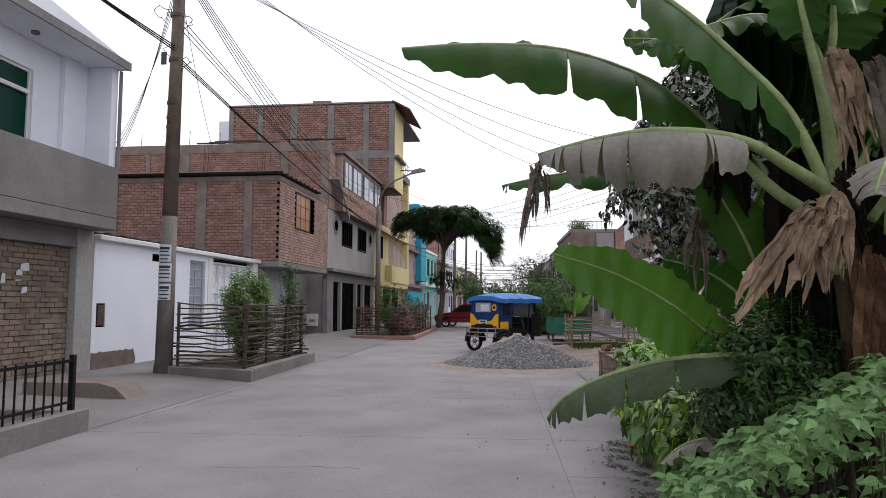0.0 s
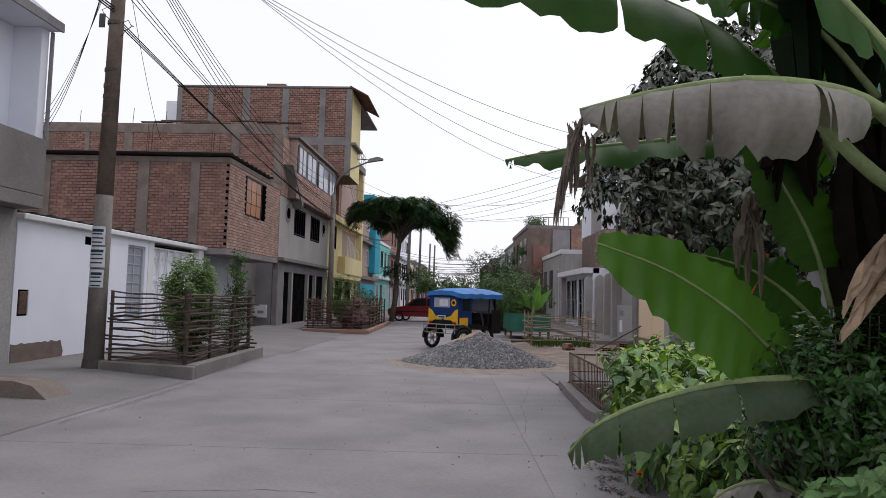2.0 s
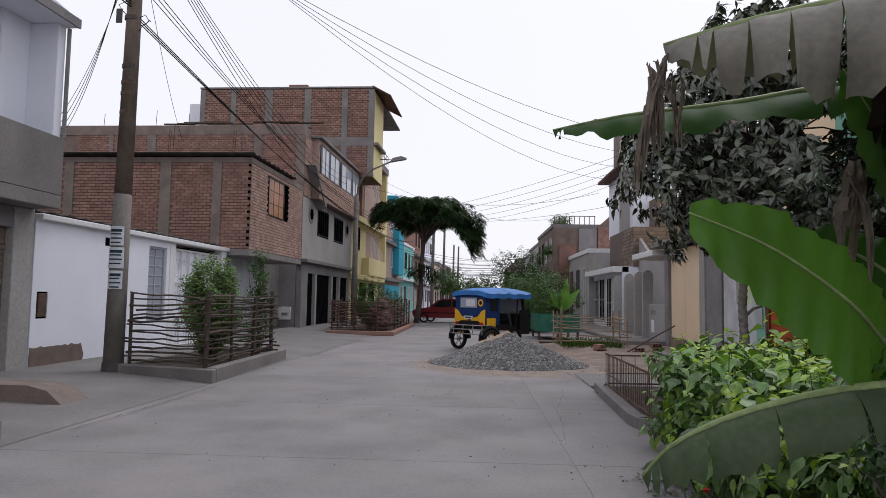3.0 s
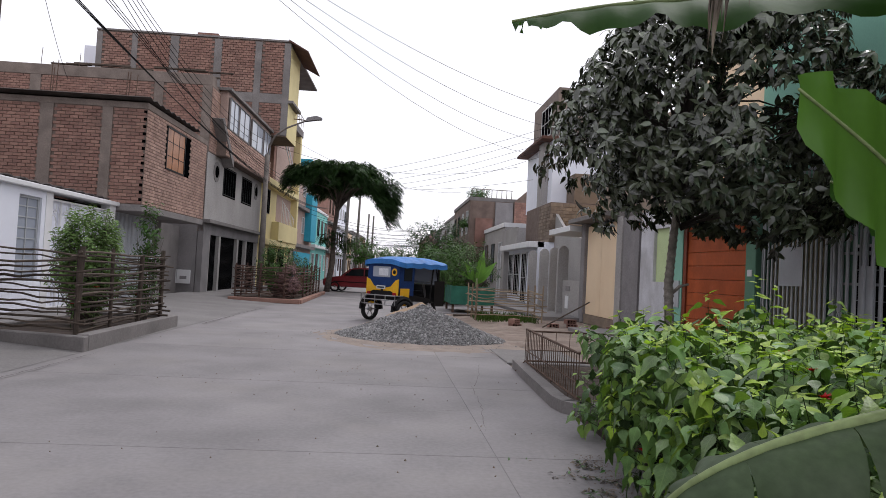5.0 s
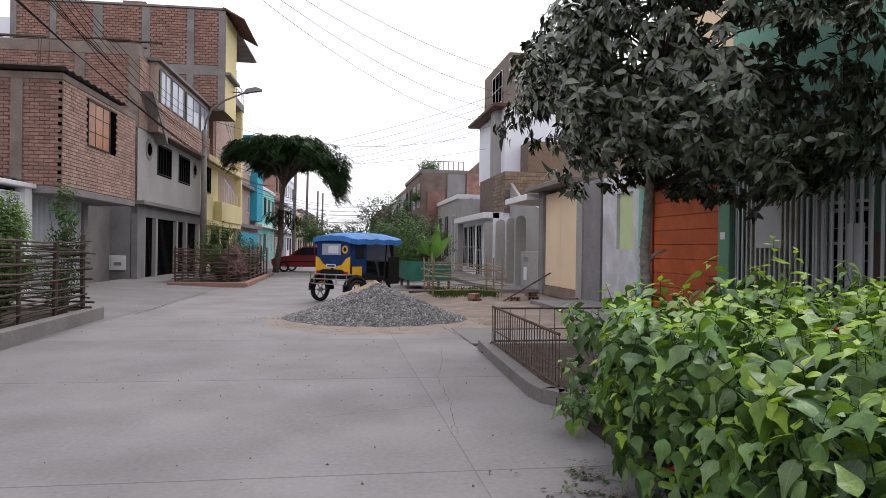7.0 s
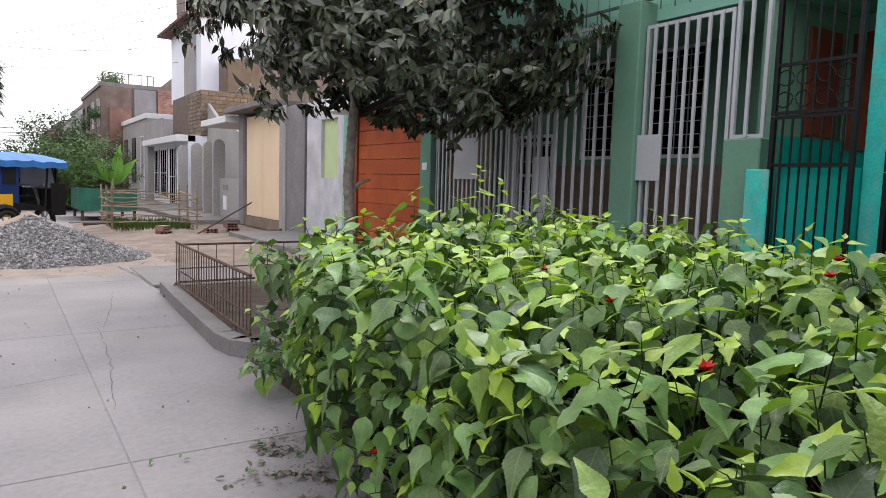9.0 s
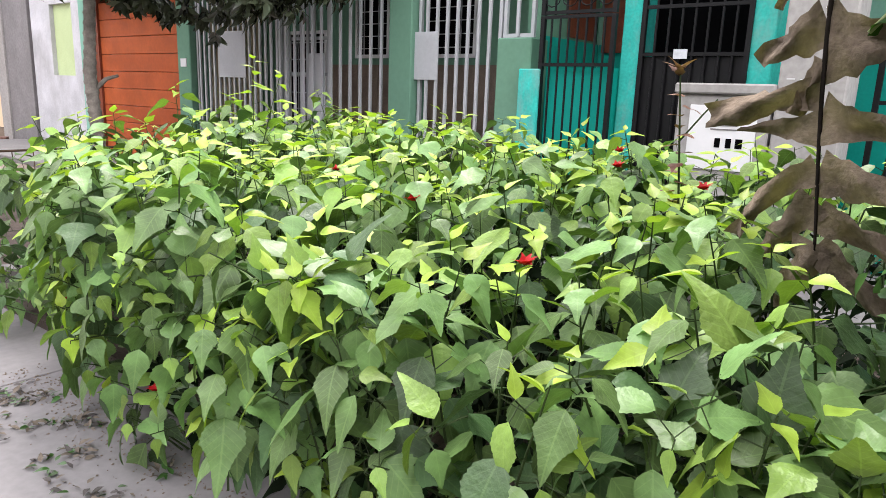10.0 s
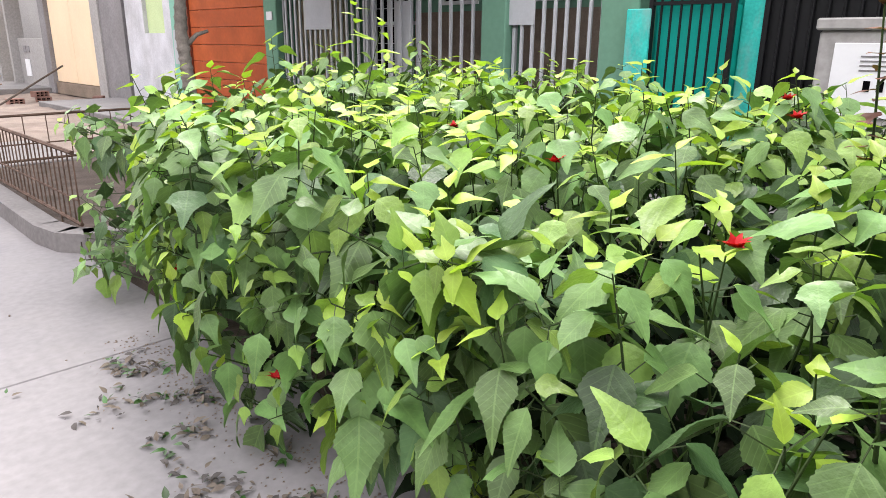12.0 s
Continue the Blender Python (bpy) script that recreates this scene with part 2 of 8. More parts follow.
M_GREYSTEEL = mat("pale_grey_steel", (0.44, 0.455, 0.475), 0.5, metal=0.1, vary=0.08, bump=0.04, amount=0.15)
M_GALV = mat("galvanised_sheet", (0.38, 0.40, 0.43), 0.5, metal=0.35, vary=0.12, scale=2, bump=0.03)
M_RUST = mat("rusty_steel", (0.13, 0.085, 0.065), 0.8, metal=0.2, vary=0.4, scale=9, bump=0.2)
M_ROOF = mat("weathered_roof_sheet", (0.11, 0.095, 0.09), 0.85, vary=0.4, scale=2, bump=0.2)
M_EAVE = mat("brown_eave", (0.115, 0.06, 0.048), 0.8, vary=0.25, bump=0.1)
M_GLASSDK = glass("dark_window_glass", (0.012, 0.016, 0.018))
M_GLASSGR = glass("green_window_glass", (0.003, 0.04, 0.026), 0.15, 0.06)
# Sky reflection is put into the pale blue base colour of these panes.
M_GLASSLT = glass("sky_tinted_glass", (0.33, 0.36, 0.42), 0.12)
M_WOOD = mat("old_pole_timber", (0.15, 0.118, 0.095), 0.9, vary=0.35, scale=2.5, grain=30, bump=0.3, stain=(0.06, 0.05, 0.045), stain_scale=3, stain_amount=0.6)
M_POLEC = mat("pole_concrete", (0.19, 0.172, 0.158), 0.9, vary=0.25, scale=3, grain=30, bump=0.15, stain=(0.10, 0.085, 0.075), stain_scale=2, stain_amount=0.6)
M_CANE = mat("weathered_cane", (0.10, 0.078, 0.064), 0.85, vary=0.35, scale=7, grain=50, bump=0.2, per_piece=0.3)
M_STICK = mat("reddish_stick", (0.12, 0.075, 0.062), 0.85, vary=0.35, scale=7, bump=0.2, per_piece=0.3)
M_WIRE = mat("black_cable", (0.015, 0.015, 0.016), 0.6, bump=0)
M_PAPER = mat("bill_paper", (0.62, 0.64, 0.68), 0.8, vary=0.12, scale=14, bump=0.02)
M_INK = mat("printed_ink", (0.03, 0.05, 0.075), 0.8, bump=0)
M_RINGBARK = mat("ringed_bark", (0.270, 0.240, 0.210), 0.9, vary=0.4, scale=9, grain=50, bump=0.4, stain=(0.10, 0.085, 0.075), stain_scale=6, stain_amount=0.5)
M_BARK = mat("tree_bark", (0.14, 0.115, 0.10), 0.9, vary=0.35, scale=9, grain=60, bump=0.4)

# ---------------- ground ----------------
TL = Matrix.Translation((-7.5, 30, 0)) @ Matrix.Rotation(radians(-2), 4, "Z") @ Matrix.Translation((0, -30, 0))

gbm = bmesh.new()
box(gbm, -900, 900, -300, 2600, -0.6, -0.045)
ground = tagged(part("ground", gbm, M_DIRT), "dry dusty earth under the street", "ground", kind="structure")


def skewed(rows, bevel=0.0):
    """Boxes whose x range slides by 0.035 per metre of y, to follow the left frontages."""
    bm = boxes(*rows, bevel=bevel)
    for v in bm.verts:
        v.co.x += 0.035 * (v.co.y - 30)
    return bm


road = thing("road", (0, 0, 0), "worn grey concrete street slabs with fine joints", "road", kind="structure")
part("road_bed", boxes((-6.5, 8.0, 26, 200, -0.06, -0.004), (-5.2, 1.62, -14, 26.0, -0.06, -0.005)), M_ROAD, road)
# joint gaps of the near slabs are open down to the bed; pieces are built at the end of the file

walk_l = thing("pavement_left", (-6.5, 15, 0), "grey concrete pavement patched and cracked along the houses", "pavement", kind="structure")
wb = bmesh.new()
# gently rising towards the houses: from the street edge to the wall foot
def ramp_sheet(bm, x0, x1, y0, y1, z0, z1, n):
    g = [[bm.verts.new((x0 + (x1 - x0) * i / 4 + 0.035 * (y0 + (y1 - y0) * j / n - 30), y0 + (y1 - y0) * j / n, z0 + (z1 - z0) * i / 4 + 0.008 * noise.noise((i, j * 0.7, 3)))) for j in range(n + 1)] for i in range(5)]
    for i in range(4):
        for j in range(n):
            bm.faces.new((g[i][j], g[i + 1][j], g[i + 1][j + 1], g[i][j + 1]))
ramp_sheet(wb, -4.02, -7.9, -14, 44, 0.004, 0.15, 60)
part("pavement_surface", wb, M_WALK, walk_l)
wb = bmesh.new()
ramp_sheet(wb, -3.2, -7.7, 44, 200, 0.004, 0.15, 40)
part("pavement_surface", wb, M_WALK, walk_l)

walk_r = thing("pavement_right", (5, 15, 0), "pale concrete pavement before the houses, broken by dirt", "pavement", kind="structure")
part("pavement_surface", boxes((4.55, 6.6, -14, 20.4, -0.05, 0.12), (4.7, 7.3, 24.6, 62, -0.05, 0.13), (1.62, 3.0, 13.3, 15.2, -0.05, 0.012), bevel=0.012), M_WALK, walk_r)

# ---------------- bricks ----------------
def brick_field(name, parent, origin, along, out, width, height, material, bl=0.235, bh=0.09, gap=0.011, proud=0.018, holes=(), singles=0, near=None, seed=1, jitter=0.006):
    """Courses of bricks on a wall face. origin: lower corner; along, out: unit directions. The first ones are objects of their own, the rest one mesh."""
    rnd = random.Random(seed)
    o, a, n, up = Vector(origin), Vector(along), Vector(out), Vector((0, 0, 1))
    rows = max(1, int(height / (bh + gap)))
    hh = height / rows
    cells = []
    for r in range(rows):
        x = -(bl + gap) * (0.5 if r % 2 else 0.0)
        while x < width - 0.02:
            x0, x1 = max(0.0, x), min(width, x + bl)
            if x1 - x0 > 0.04:
                cx, cz = (x0 + x1) / 2, (r + 0.5) * hh
                if not any(h[0] - 0.02 < cx < h[1] + 0.02 and h[2] - 0.02 < cz < h[3] + 0.02 for h in holes):
                    cells.append((x0, x1, r * hh + gap / 2, (r + 1) * hh - gap / 2))
            x += bl + gap
    if near is not None:
        cells.sort(key=lambda c: ((c[0] + c[1]) / 2 - near[0]) ** 2 + ((c[2] + c[3]) / 2 - near[1]) ** 2)
    shared = {}
    vv, ff = [], []
    for k, (x0, x1, z0, z1) in enumerate(cells):
        d = proud + rnd.uniform(-jitter, jitter)
        if k < singles:
            key = (round(x1 - x0, 2), round(z1 - z0, 3))
            if key not in shared:
                bm = bmesh.new()
                w, h = x1 - x0, z1 - z0
                q = [bm.verts.new(a * u + up * v + n * s) for u, v, s in ((0, 0, 0), (w, 0, 0), (w, h, 0), (0, h, 0), (0.006, 0.006, proud), (w - 0.006, 0.006, proud), (w - 0.006, h - 0.006, proud), (0.006, h - 0.006, proud))]
                for f in ((4, 5, 6, 7), (0, 1, 5, 4), (1, 2, 6, 5), (2, 3, 7, 6), (3, 0, 4, 7)):
                    bm.faces.new([q[i] for i in f])
                bmesh.ops.recalc_face_normals(bm, faces=bm.faces)
                me = to_mesh("brick", bm)
                me.materials.append(material)
                shared[key] = me
            ob = new("brick", shared[key])
            ob.parent = parent
            ob.location = o + a * x0 + up * z0 + n * (d - proud) - BASE[parent.name]
        else:
            i = len(vv)
            for u, v, s in ((x0, z0, 0), (x1, z0, 0), (x1, z1, 0), (x0, z1, 0), (x0 + 0.005, z0 + 0.005, d), (x1 - 0.005, z0 + 0.005, d), (x1 - 0.005, z1 - 0.005, d), (x0 + 0.005, z1 - 0.005, d)):
                vv.append(o + a * u + up * v + n * s)
            ff += [tuple(i + j for j in f) for f in ((4, 5, 6, 7), (0, 1, 5, 4), (1, 2, 6, 5), (2, 3, 7, 6), (3, 0, 4, 7))]
    if vv:
        me = bpy.data.meshes.new(name)
        me.from_pydata([tuple(v) for v in vv], [], ff)
        bm = bmesh.new()
        bm.from_mesh(me)
        bmesh.ops.recalc_face_normals(bm, faces=bm.faces)
        # keep faces turned outwards
        bm.normal_update()
        if sum(f.normal.dot(n) for f in bm.faces) < 0:
            bmesh.ops.reverse_faces(bm, faces=bm.faces)
        bm.to_mesh(me)
        bm.free()
        part(name, me, material, parent, kind="stuff")


def window(parent, axis, at, a0, a1, z0, z1, glass_mat, frame_mat, bars_v=1, bars_h=0, out=1, depth=0.06, fw=0.05, name="window"):
    """A framed window set in an opening: pane, frame, and glazing bars as parts of one window."""
    def b(bm, p0, p1, q0, q1, s0, s1):
        lo, hi = min(s0, s1), max(s0, s1)
        if axis == "x":
            box(bm, lo, hi, p0, p1, q0, q1)
        else:
            box(bm, p0, p1, lo, hi, q0, q1)
    fb = bmesh.new()
    o = out
    pb = bmesh.new()
    b(pb, a0 + fw * 0.5, a1 - fw * 0.5, z0 + fw * 0.5, z1 - fw * 0.5, at - o * depth * 0.55, at - o * depth * 0.75)
    w = part(name, pb, glass_mat, parent)
    b(fb, a0, a0 + fw, z0, z1, at, at - o * depth)
    b(fb, a1 - fw, a1, z0, z1, at, at - o * depth)
    b(fb, a0, a1, z0, z0 + fw, at + o * 0.002, at - o * depth)
    b(fb, a0, a1, z1 - fw, z1, at + o * 0.002, at - o * depth)
    part("frame", fb, frame_mat, w)
    for i in range(bars_v):
        c = a0 + (a1 - a0) * (i + 1) / (bars_v + 1)
        gb = bmesh.new()
        b(gb, c - fw * 0.3, c + fw * 0.3, z0 + fw, z1 - fw, at - o * 0.012, at - o * depth)
        part("glazing_bar", gb, frame_mat, w)
    for i in range(bars_h):
        c = z0 + (z1 - z0) * (i + 1) / (bars_h + 1)
        gb = bmesh.new()
        b(gb, a0 + fw, a1 - fw, c - fw * 0.25, c + fw * 0.25, at - o * 0.016, at - o * depth * 0.9)
        part("glazing_bar", gb, frame_mat, w)
    return w


# ---------------- left: grey and white house with balcony ----------------
h1 = thing("balcony_house", (-3, 8, 0), "two-storey house, white walls and grey cement balcony over tan brick infill", "house", turn=TL)
part("ground_wall", boxes((-6, -0.14, -8, 13.0, 0.0, 2.86)), M_MORTAR, h1)
part("corner_pillar", boxes((-0.14, 0.02, 12.46, 12.96, 0.05, 2.88), bevel=0.01), M_LIGHTCONC, h1)
part("lintel", boxes((-0.14, 0.0, 4.0, 12.457, 2.52, 2.88), bevel=0.01), M_DARKCONC, h1)
part("balcony_slab", boxes((-6, 0.5, -8, 12.93, 2.883, 3.12), bevel=0.012), M_CONC, h1)
part("balcony_parapet", boxes((0.36, 0.503, -8, 12.93, 3.122, 4.13), (-0.3, 0.357, 12.72, 12.93, 3.122, 4.13), bevel=0.012), M_CONC, h1)
wb = bmesh.new()
pane_wall(wb, "x", -0.2, -0.25, -8, 12.72, 3.122, 6.14, [(8.2, 11.35, 4.2, 5.62)])
part("back_wall", wb, M_WHITE, h1)
# black block in place of a shaded room behind the window
part("room_shade_block", boxes((-6, -0.46, -8, 12.72, 3.122, 6.14)), M_DARK, h1)
part("wall_return", boxes((-0.198, -0.1, 12.05, 12.718, 3.122, 6.14)), M_WHITE, h1)
part("end_wall", boxes((-6, 0.42, 12.722, 12.93, 4.133, 6.14), bevel=0.01), M_WHITE, h1)
window(h1, "x", -0.25, 8.2, 11.35, 4.2, 5.62, M_GLASSGR, M_WHITETRIM, bars_v=2, bars_h=0)
part("window_transom", boxes((-0.27, -0.22, 8.25, 11.3, 5.17, 5.24)), M_WHITETRIM, h1)
rb2 = bmesh.new()
box(rb2, -6, 0.62, -8, 12.98, 6.142, 6.28)
for v in rb2.verts:
    v.co.z += max(0.0, (12.98 - v.co.y)) * 0.12 if v.co.z > 6.2 else 0.0
part("roof_slab", rb2, M_WHITE, h1, "white soffit with grey fascia")
part("fascia", boxes((0.622, 0.66, -8, 12.98, 6.13, 6.29)), M_DARKCONC, h1)
part("downpipe", bar((0.46, 12.955, 4.15), (0.46, 12.955, 6.12), 0.035), M_DARKCONC, h1)
part("ceiling_lamp", tube(bmesh.new(), [(0.15, 10.9, 6.142), (0.15, 10.9, 6.10)], 0.07, 12), M_CONC, h1)
brick_field("infill_bricks", h1, (-0.14, 4.0, 0.12), (0, 1, 0), (1, 0, 0), 8.45, 2.4, M_BRICKTAN, bl=0.23, bh=0.085, singles=260, near=(7.5, 1.4), jitter=0.017, seed=3)

# torn posters on the infill
for i, (u, z, w, h) in enumerate(((11.15, 2.0, 0.22, 0.16), (11.05, 1.83, 0.16, 0.22), (11.2, 1.62, 0.14, 0.12), (10.72, 1.78, 0.1, 0.2))):
    pb = bmesh.new()
    prism(pb, [(u, z), (u + w, z + 0.02), (u + w * 0.95, z + h), (u + w * 0.35, z + h * 0.9), (u + 0.02, z + h * 0.8)], "x", -0.112, -0.109)
    tagged(part("torn_poster", pb, M_PAPER, turn=TL), "torn scraps of pale paper stuck on brickwork", "poster", group="torn posters")

# ---------------- left: low white house ----------------
h2 = thing("low_white_house", (-3, 17, 0), "single-storey white painted house with peeling base and steel gate", "house", turn=TL)
wb = bmesh.new()
pane_wall(wb, "x", 0.0, -0.2, 13.02, 18.28, 0.05, 2.72, [(16.98, 17.84, 0.75, 2.56), (15.17, 15.62, 2.42, 2.6), (13.15, 13.45, 0.97, 1.45)])
part("front_wall", wb, M_WHITE, h2)
part("side_room_shade", boxes((-7, -0.203, 13.02, 21.46, 0.05, 2.66)), M_DARK, h2)
part("gate_pillar", boxes((-0.2, 0.03, 21.1, 21.46, 0.05, 2.72)), M_WHITETRIM, h2)
part("gate_pillar", boxes((0.002, 0.012, 18.0, 18.28, 0.05, 2.719)), M_WHITETRIM, h2)
part("coping", boxes((-0.4, 0.12, 13.02, 21.5, 2.722, 2.83), bevel=0.015), M_WHITETRIM, h2)
cb = bmesh.new()
n = 60
for i in range(n):
    u0, u1 = 13.0 + 8.4 * i / n, 13.0 + 8.4 * (i + 1) / n
    z0, z1 = 2.9 + 0.02 * math.sin(i * 1.7), 2.9 + 0.02 * math.sin((i + 1) * 1.7)
    prism(cb, [(u0, z0), (u1, z1), (u1, z1 + 0.02), (u0, z0 + 0.02)], "x", -5, -0.12 + 0.06 * noise.noise((i * 0.3, 0, 7)))
bmesh.ops.remove_doubles(cb, verts=cb.verts, dist=0.003)
part("roof_sheet", cb, M_ROOF, h2, "dark corrugated roof sheets")
window(h2, "x", -0.05, 16.98, 17.84, 0.75, 2.56, M_GLASSLT, M_GREYSTEEL, bars_v=1, bars_h=7)
part("vent", boxes((-0.12, -0.06, 15.17, 15.62, 2.42, 2.6)), M_DARK, h2)
mb = boxes((-0.1, -0.02, 13.15, 13.45, 0.97, 1.45))
part("meter_niche_shade", mb, M_DARK, h2)
part("meter_door", boxes((-0.018, 0.012, 13.19, 13.41, 1.0, 1.42), bevel=0.006), M_RUST, h2)
pb = bmesh.new()
pts = [(13.03, 0.06)] + [(14.55, 0.06)] + [(14.6 - 1.57 * i / 16 + 0.05 * noise.noise((i, 2, 0)), 0.46 + 0.05 * noise.noise((i * 0.9, 0, 0)) - (0.22 if i == 0 else 0)) for i in range(17)]
prism(pb, pts, "x", 0.001, 0.012)
part("peeled_plaster", pb, M_MORTAR, h2, "bare cement where paint and plaster fell off")
# ornate white gate
gb = bmesh.new()
for i in range(7):
    u = 18.34 + 2.74 * i / 6
    box(gb, -0.1, -0.06, u - 0.02, u + 0.02, 0.12, 2.6)
for z in (0.14, 0.9, 1.75, 2.58):
    box(gb, -0.099, -0.061, 18.3, 21.09, z - 0.02, z + 0.02)
part("gate_frame", gb, M_WHITETRIM, h2)
for i in range(6):
    for k in range(3):
        cu, cz = 18.57 + 2.74 * i / 6, (0.52, 1.33, 2.17)[k]
        for s in (-1, 1):
            pts = [(-0.08, cu + s * (0.02 + 0.16 * (1 - t) * math.cos(t * 7)), cz + 0.3 * t * s + 0.15 * (1 - t) * math.sin(t * 7)) for t in [j / 10 for j in range(11)]]
            part("gate_scroll", tube(bmesh.new(), pts, 0.012, 4), M_WHITETRIM, h2)
part("gate_backing", boxes((-0.15, -0.13, 18.3, 21.09, 0.1, 2.6)), M_WHITE, h2)

# ---------------- left: corrugated garage under the brick room ----------------
h3 = thing("brick_building", (-4, 28, 0), "unfinished brick building with concrete columns and overhanging first-floor room", "building", turn=TL)
cb = bmesh.new()
n = 54
for i in range(n):
    u0, u1 = 21.5 + 3.7 * i / n, 21.5 + 3.7 * (i + 1) / n
    d0, d1 = (-0.3 + 0.03 * ((i // 2) % 2)), (-0.3 + 0.03 * (((i + 1) // 2) % 2))
    prism(cb, [(d0, u0), (d1, u1), (d1 - 0.02, u1), (d0 - 0.02, u0)], "z", 0.06, 2.62)
bmesh.ops.remove_doubles(cb, verts=cb.verts, dist=0.003)
part("garage_shutter", cb, M_GALV, h3, "ribbed galvanised sheet door")
part("ground_side", boxes((-9, -0.9, 21.48, 29.9, 0.0, 2.66), (-0.9, -0.2, 25.2, 25.5, 0.05, 2.66)), M_CONC, h3)
# overhanging room
part("room_core", boxes((-7.5, 0.68, 21.5, 26.93, 2.68, 5.55)), M_MORTAR, h3)
part("room_slab", boxes((-7.5, 0.705, 21.48, 26.95, 2.62, 2.80), bevel=0.01), M_CONC, h3)
part("room_beam", boxes((-7.5, 0.706, 21.475, 26.95, 5.43, 5.60), bevel=0.008), M_COLUMN, h3)
for d0, d1 in ((-2.15, -1.8), (-0.5, -0.22), (-5.2, -4.9)):
    part("side_column", boxes((d0, d1, 21.455, 21.55, 2.8, 5.43), bevel=0.008), M_COLUMN, h3)
W0, W1, Z0, Z1 = 23.03, 25.24, 4.02, 5.3
# black sheet on the solid wall, for the shade behind the panes
part("window_shade_sheet", boxes((0.55, 0.685, W0, W1, Z0, Z1)), M_DARK, h3)
window(h3, "x", 0.722, W0, W0 + 1.62, Z0, Z1, mat("curtained_glass", (0.40, 0.19, 0.10), 0.3, vary=0.3, scale=2), M_BLACK, bars_v=2, bars_h=2, depth=0.035, fw=0.045, name="room_window")
rb = bmesh.new()
n = 40
for i in range(n):
    u0, u1 = 21.2 + 4.6 * i / n, 21.2 + 4.6 * (i + 1) / n
    z0, z1 = 5.68 + 0.03 * math.sin(i * 1.57), 5.68 + 0.03 * math.sin((i + 1) * 1.57)
    prism(rb, [(u0, z0), (u1, z1), (u1, z1 + 0.015), (u0, z0 + 0.015)], "x", -7.5, 0.82)
bmesh.ops.remove_doubles(rb, verts=rb.verts, dist=0.003)
part("roof_sheet", rb, M_ROOF, h3, "weathered corrugated roof sheet")
brick_field("front_bricks", h3, (0.68, 21.52, 2.82), (0, 1, 0), (1, 0, 0), 5.4, 2.6, M_BRICKLT, bl=0.225, bh=0.080, holes=[(W0 - 21.52, W1 - 21.52, Z0 - 2.82, Z1 - 2.82)], singles=220, near=(0.5, 0.8), seed=5)
brick_field("side_bricks", h3, (-7.5, 21.5, 2.82), (1, 0, 0), (0, -1, 0), 8.16, 2.6, M_BRICK, bl=0.225, bh=0.080, holes=[(5.35, 5.7, 0, 3), (7.0, 7.28, 0, 3), (2.3, 2.6, 0, 3)], singles=300, near=(6.6, 1.2), seed=6, proud=0.02)
# corner tooth holes, black patches put in as their shade
tb = bmesh.new()
for k in range(13):
    box(tb, 0.60, 0.683, 21.477, 21.49, 2.9 + k * 0.2, 2.98 + k * 0.2)
part("corner_slot_shade", tb, M_DARK, h3)
# rear, taller block
part("rear_core", boxes((-12, -0.02, 29.42, 39.0, 2.5, 8.35), (-12, -0.3, 29.42, 39.0, 0.0, 2.499)), M_MORTAR, h3)
part("rear_top_beam", boxes((-12, 0.0, 29.38, 30.0, 8.2, 8.62), bevel=0.015), M_COLUMN, h3)
for d0, d1 in ((-0.35, 0.0), (-2.2, -1.85), (-6.9, -6.5), (-8.6, -8.4)):
    part("rear_column", boxes((d0, d1, 29.375, 29.5, 5.6, 8.2), bevel=0.008), M_COLUMN, h3)
brick_field("rear_side_bricks", h3, (-10, 29.42, 5.6), (1, 0, 0), (0, -1, 0), 9.95, 2.6, M_BRICK, bl=0.225, bh=0.085, holes=[(9.65, 10, 0, 3), (7.8, 8.15, 0, 3), (3.1, 3.5, 0, 3), (1.4, 1.6, 0, 3)], seed=7, proud=0.02)
part("plaster_front", boxes((-0.2, 0.0, 29.42, 39.0, 2.95, 5.62), bevel=0.01), M_LIGHTCONC, h3)
part("floor_ledge", boxes((-0.2, 0.28, 29.3, 39.0, 2.84, 2.985), bevel=0.012), M_CONC, h3)
part("ground_pier", boxes((-0.2, 0.02, 29.42, 30.25, 0.03, 2.84), (-1.5, -0.22, 29.4, 29.6, 0.03, 2.84)), M_DARKCONC, h3)
part("ground_beam", boxes((-0.2, 0.012, 30.25, 39.0, 2.42, 2.84)), M_DARKCONC, h3)
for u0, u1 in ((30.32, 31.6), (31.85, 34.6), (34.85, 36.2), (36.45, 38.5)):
    # the bay's shade is a flat black sheet
    part("garage_shade_sheet", boxes((-0.19, -0.12, u0, u1, 0.04, 2.42)), M_DARK, h3, "near-black sheet as the garage's inner shade, behind bars")
    k = int((u1 - u0) / 0.16)
    for i in range(1, k):
        c = u0 + (u1 - u0) * i / k
        part("garage_bar", boxes((-0.118, -0.106, c - 0.008, c + 0.008, 0.08, 2.4)), M_BLACK, h3)
for u in (30.25, 31.6, 34.6, 36.2, 38.5):
    part("garage_jamb", boxes((-0.12, 0.03, u, u + 0.25 if u > 30.3 else u + 0.07, 0.03, 2.42)), M_LIGHTCONC, h3)
for d in (-1.38, -0.86):
    q = part("meter_box", boxes((d, d + 0.5, 29.30, 29.398, 0.45, 0.98), bevel=0.012), M_WHITETRIM, h3, "pale meter box")
    part("meter_window", boxes((d + 0.12, d + 0.38, 29.29, 29.299, 0.62, 0.74)), M_DARKCONC, q)
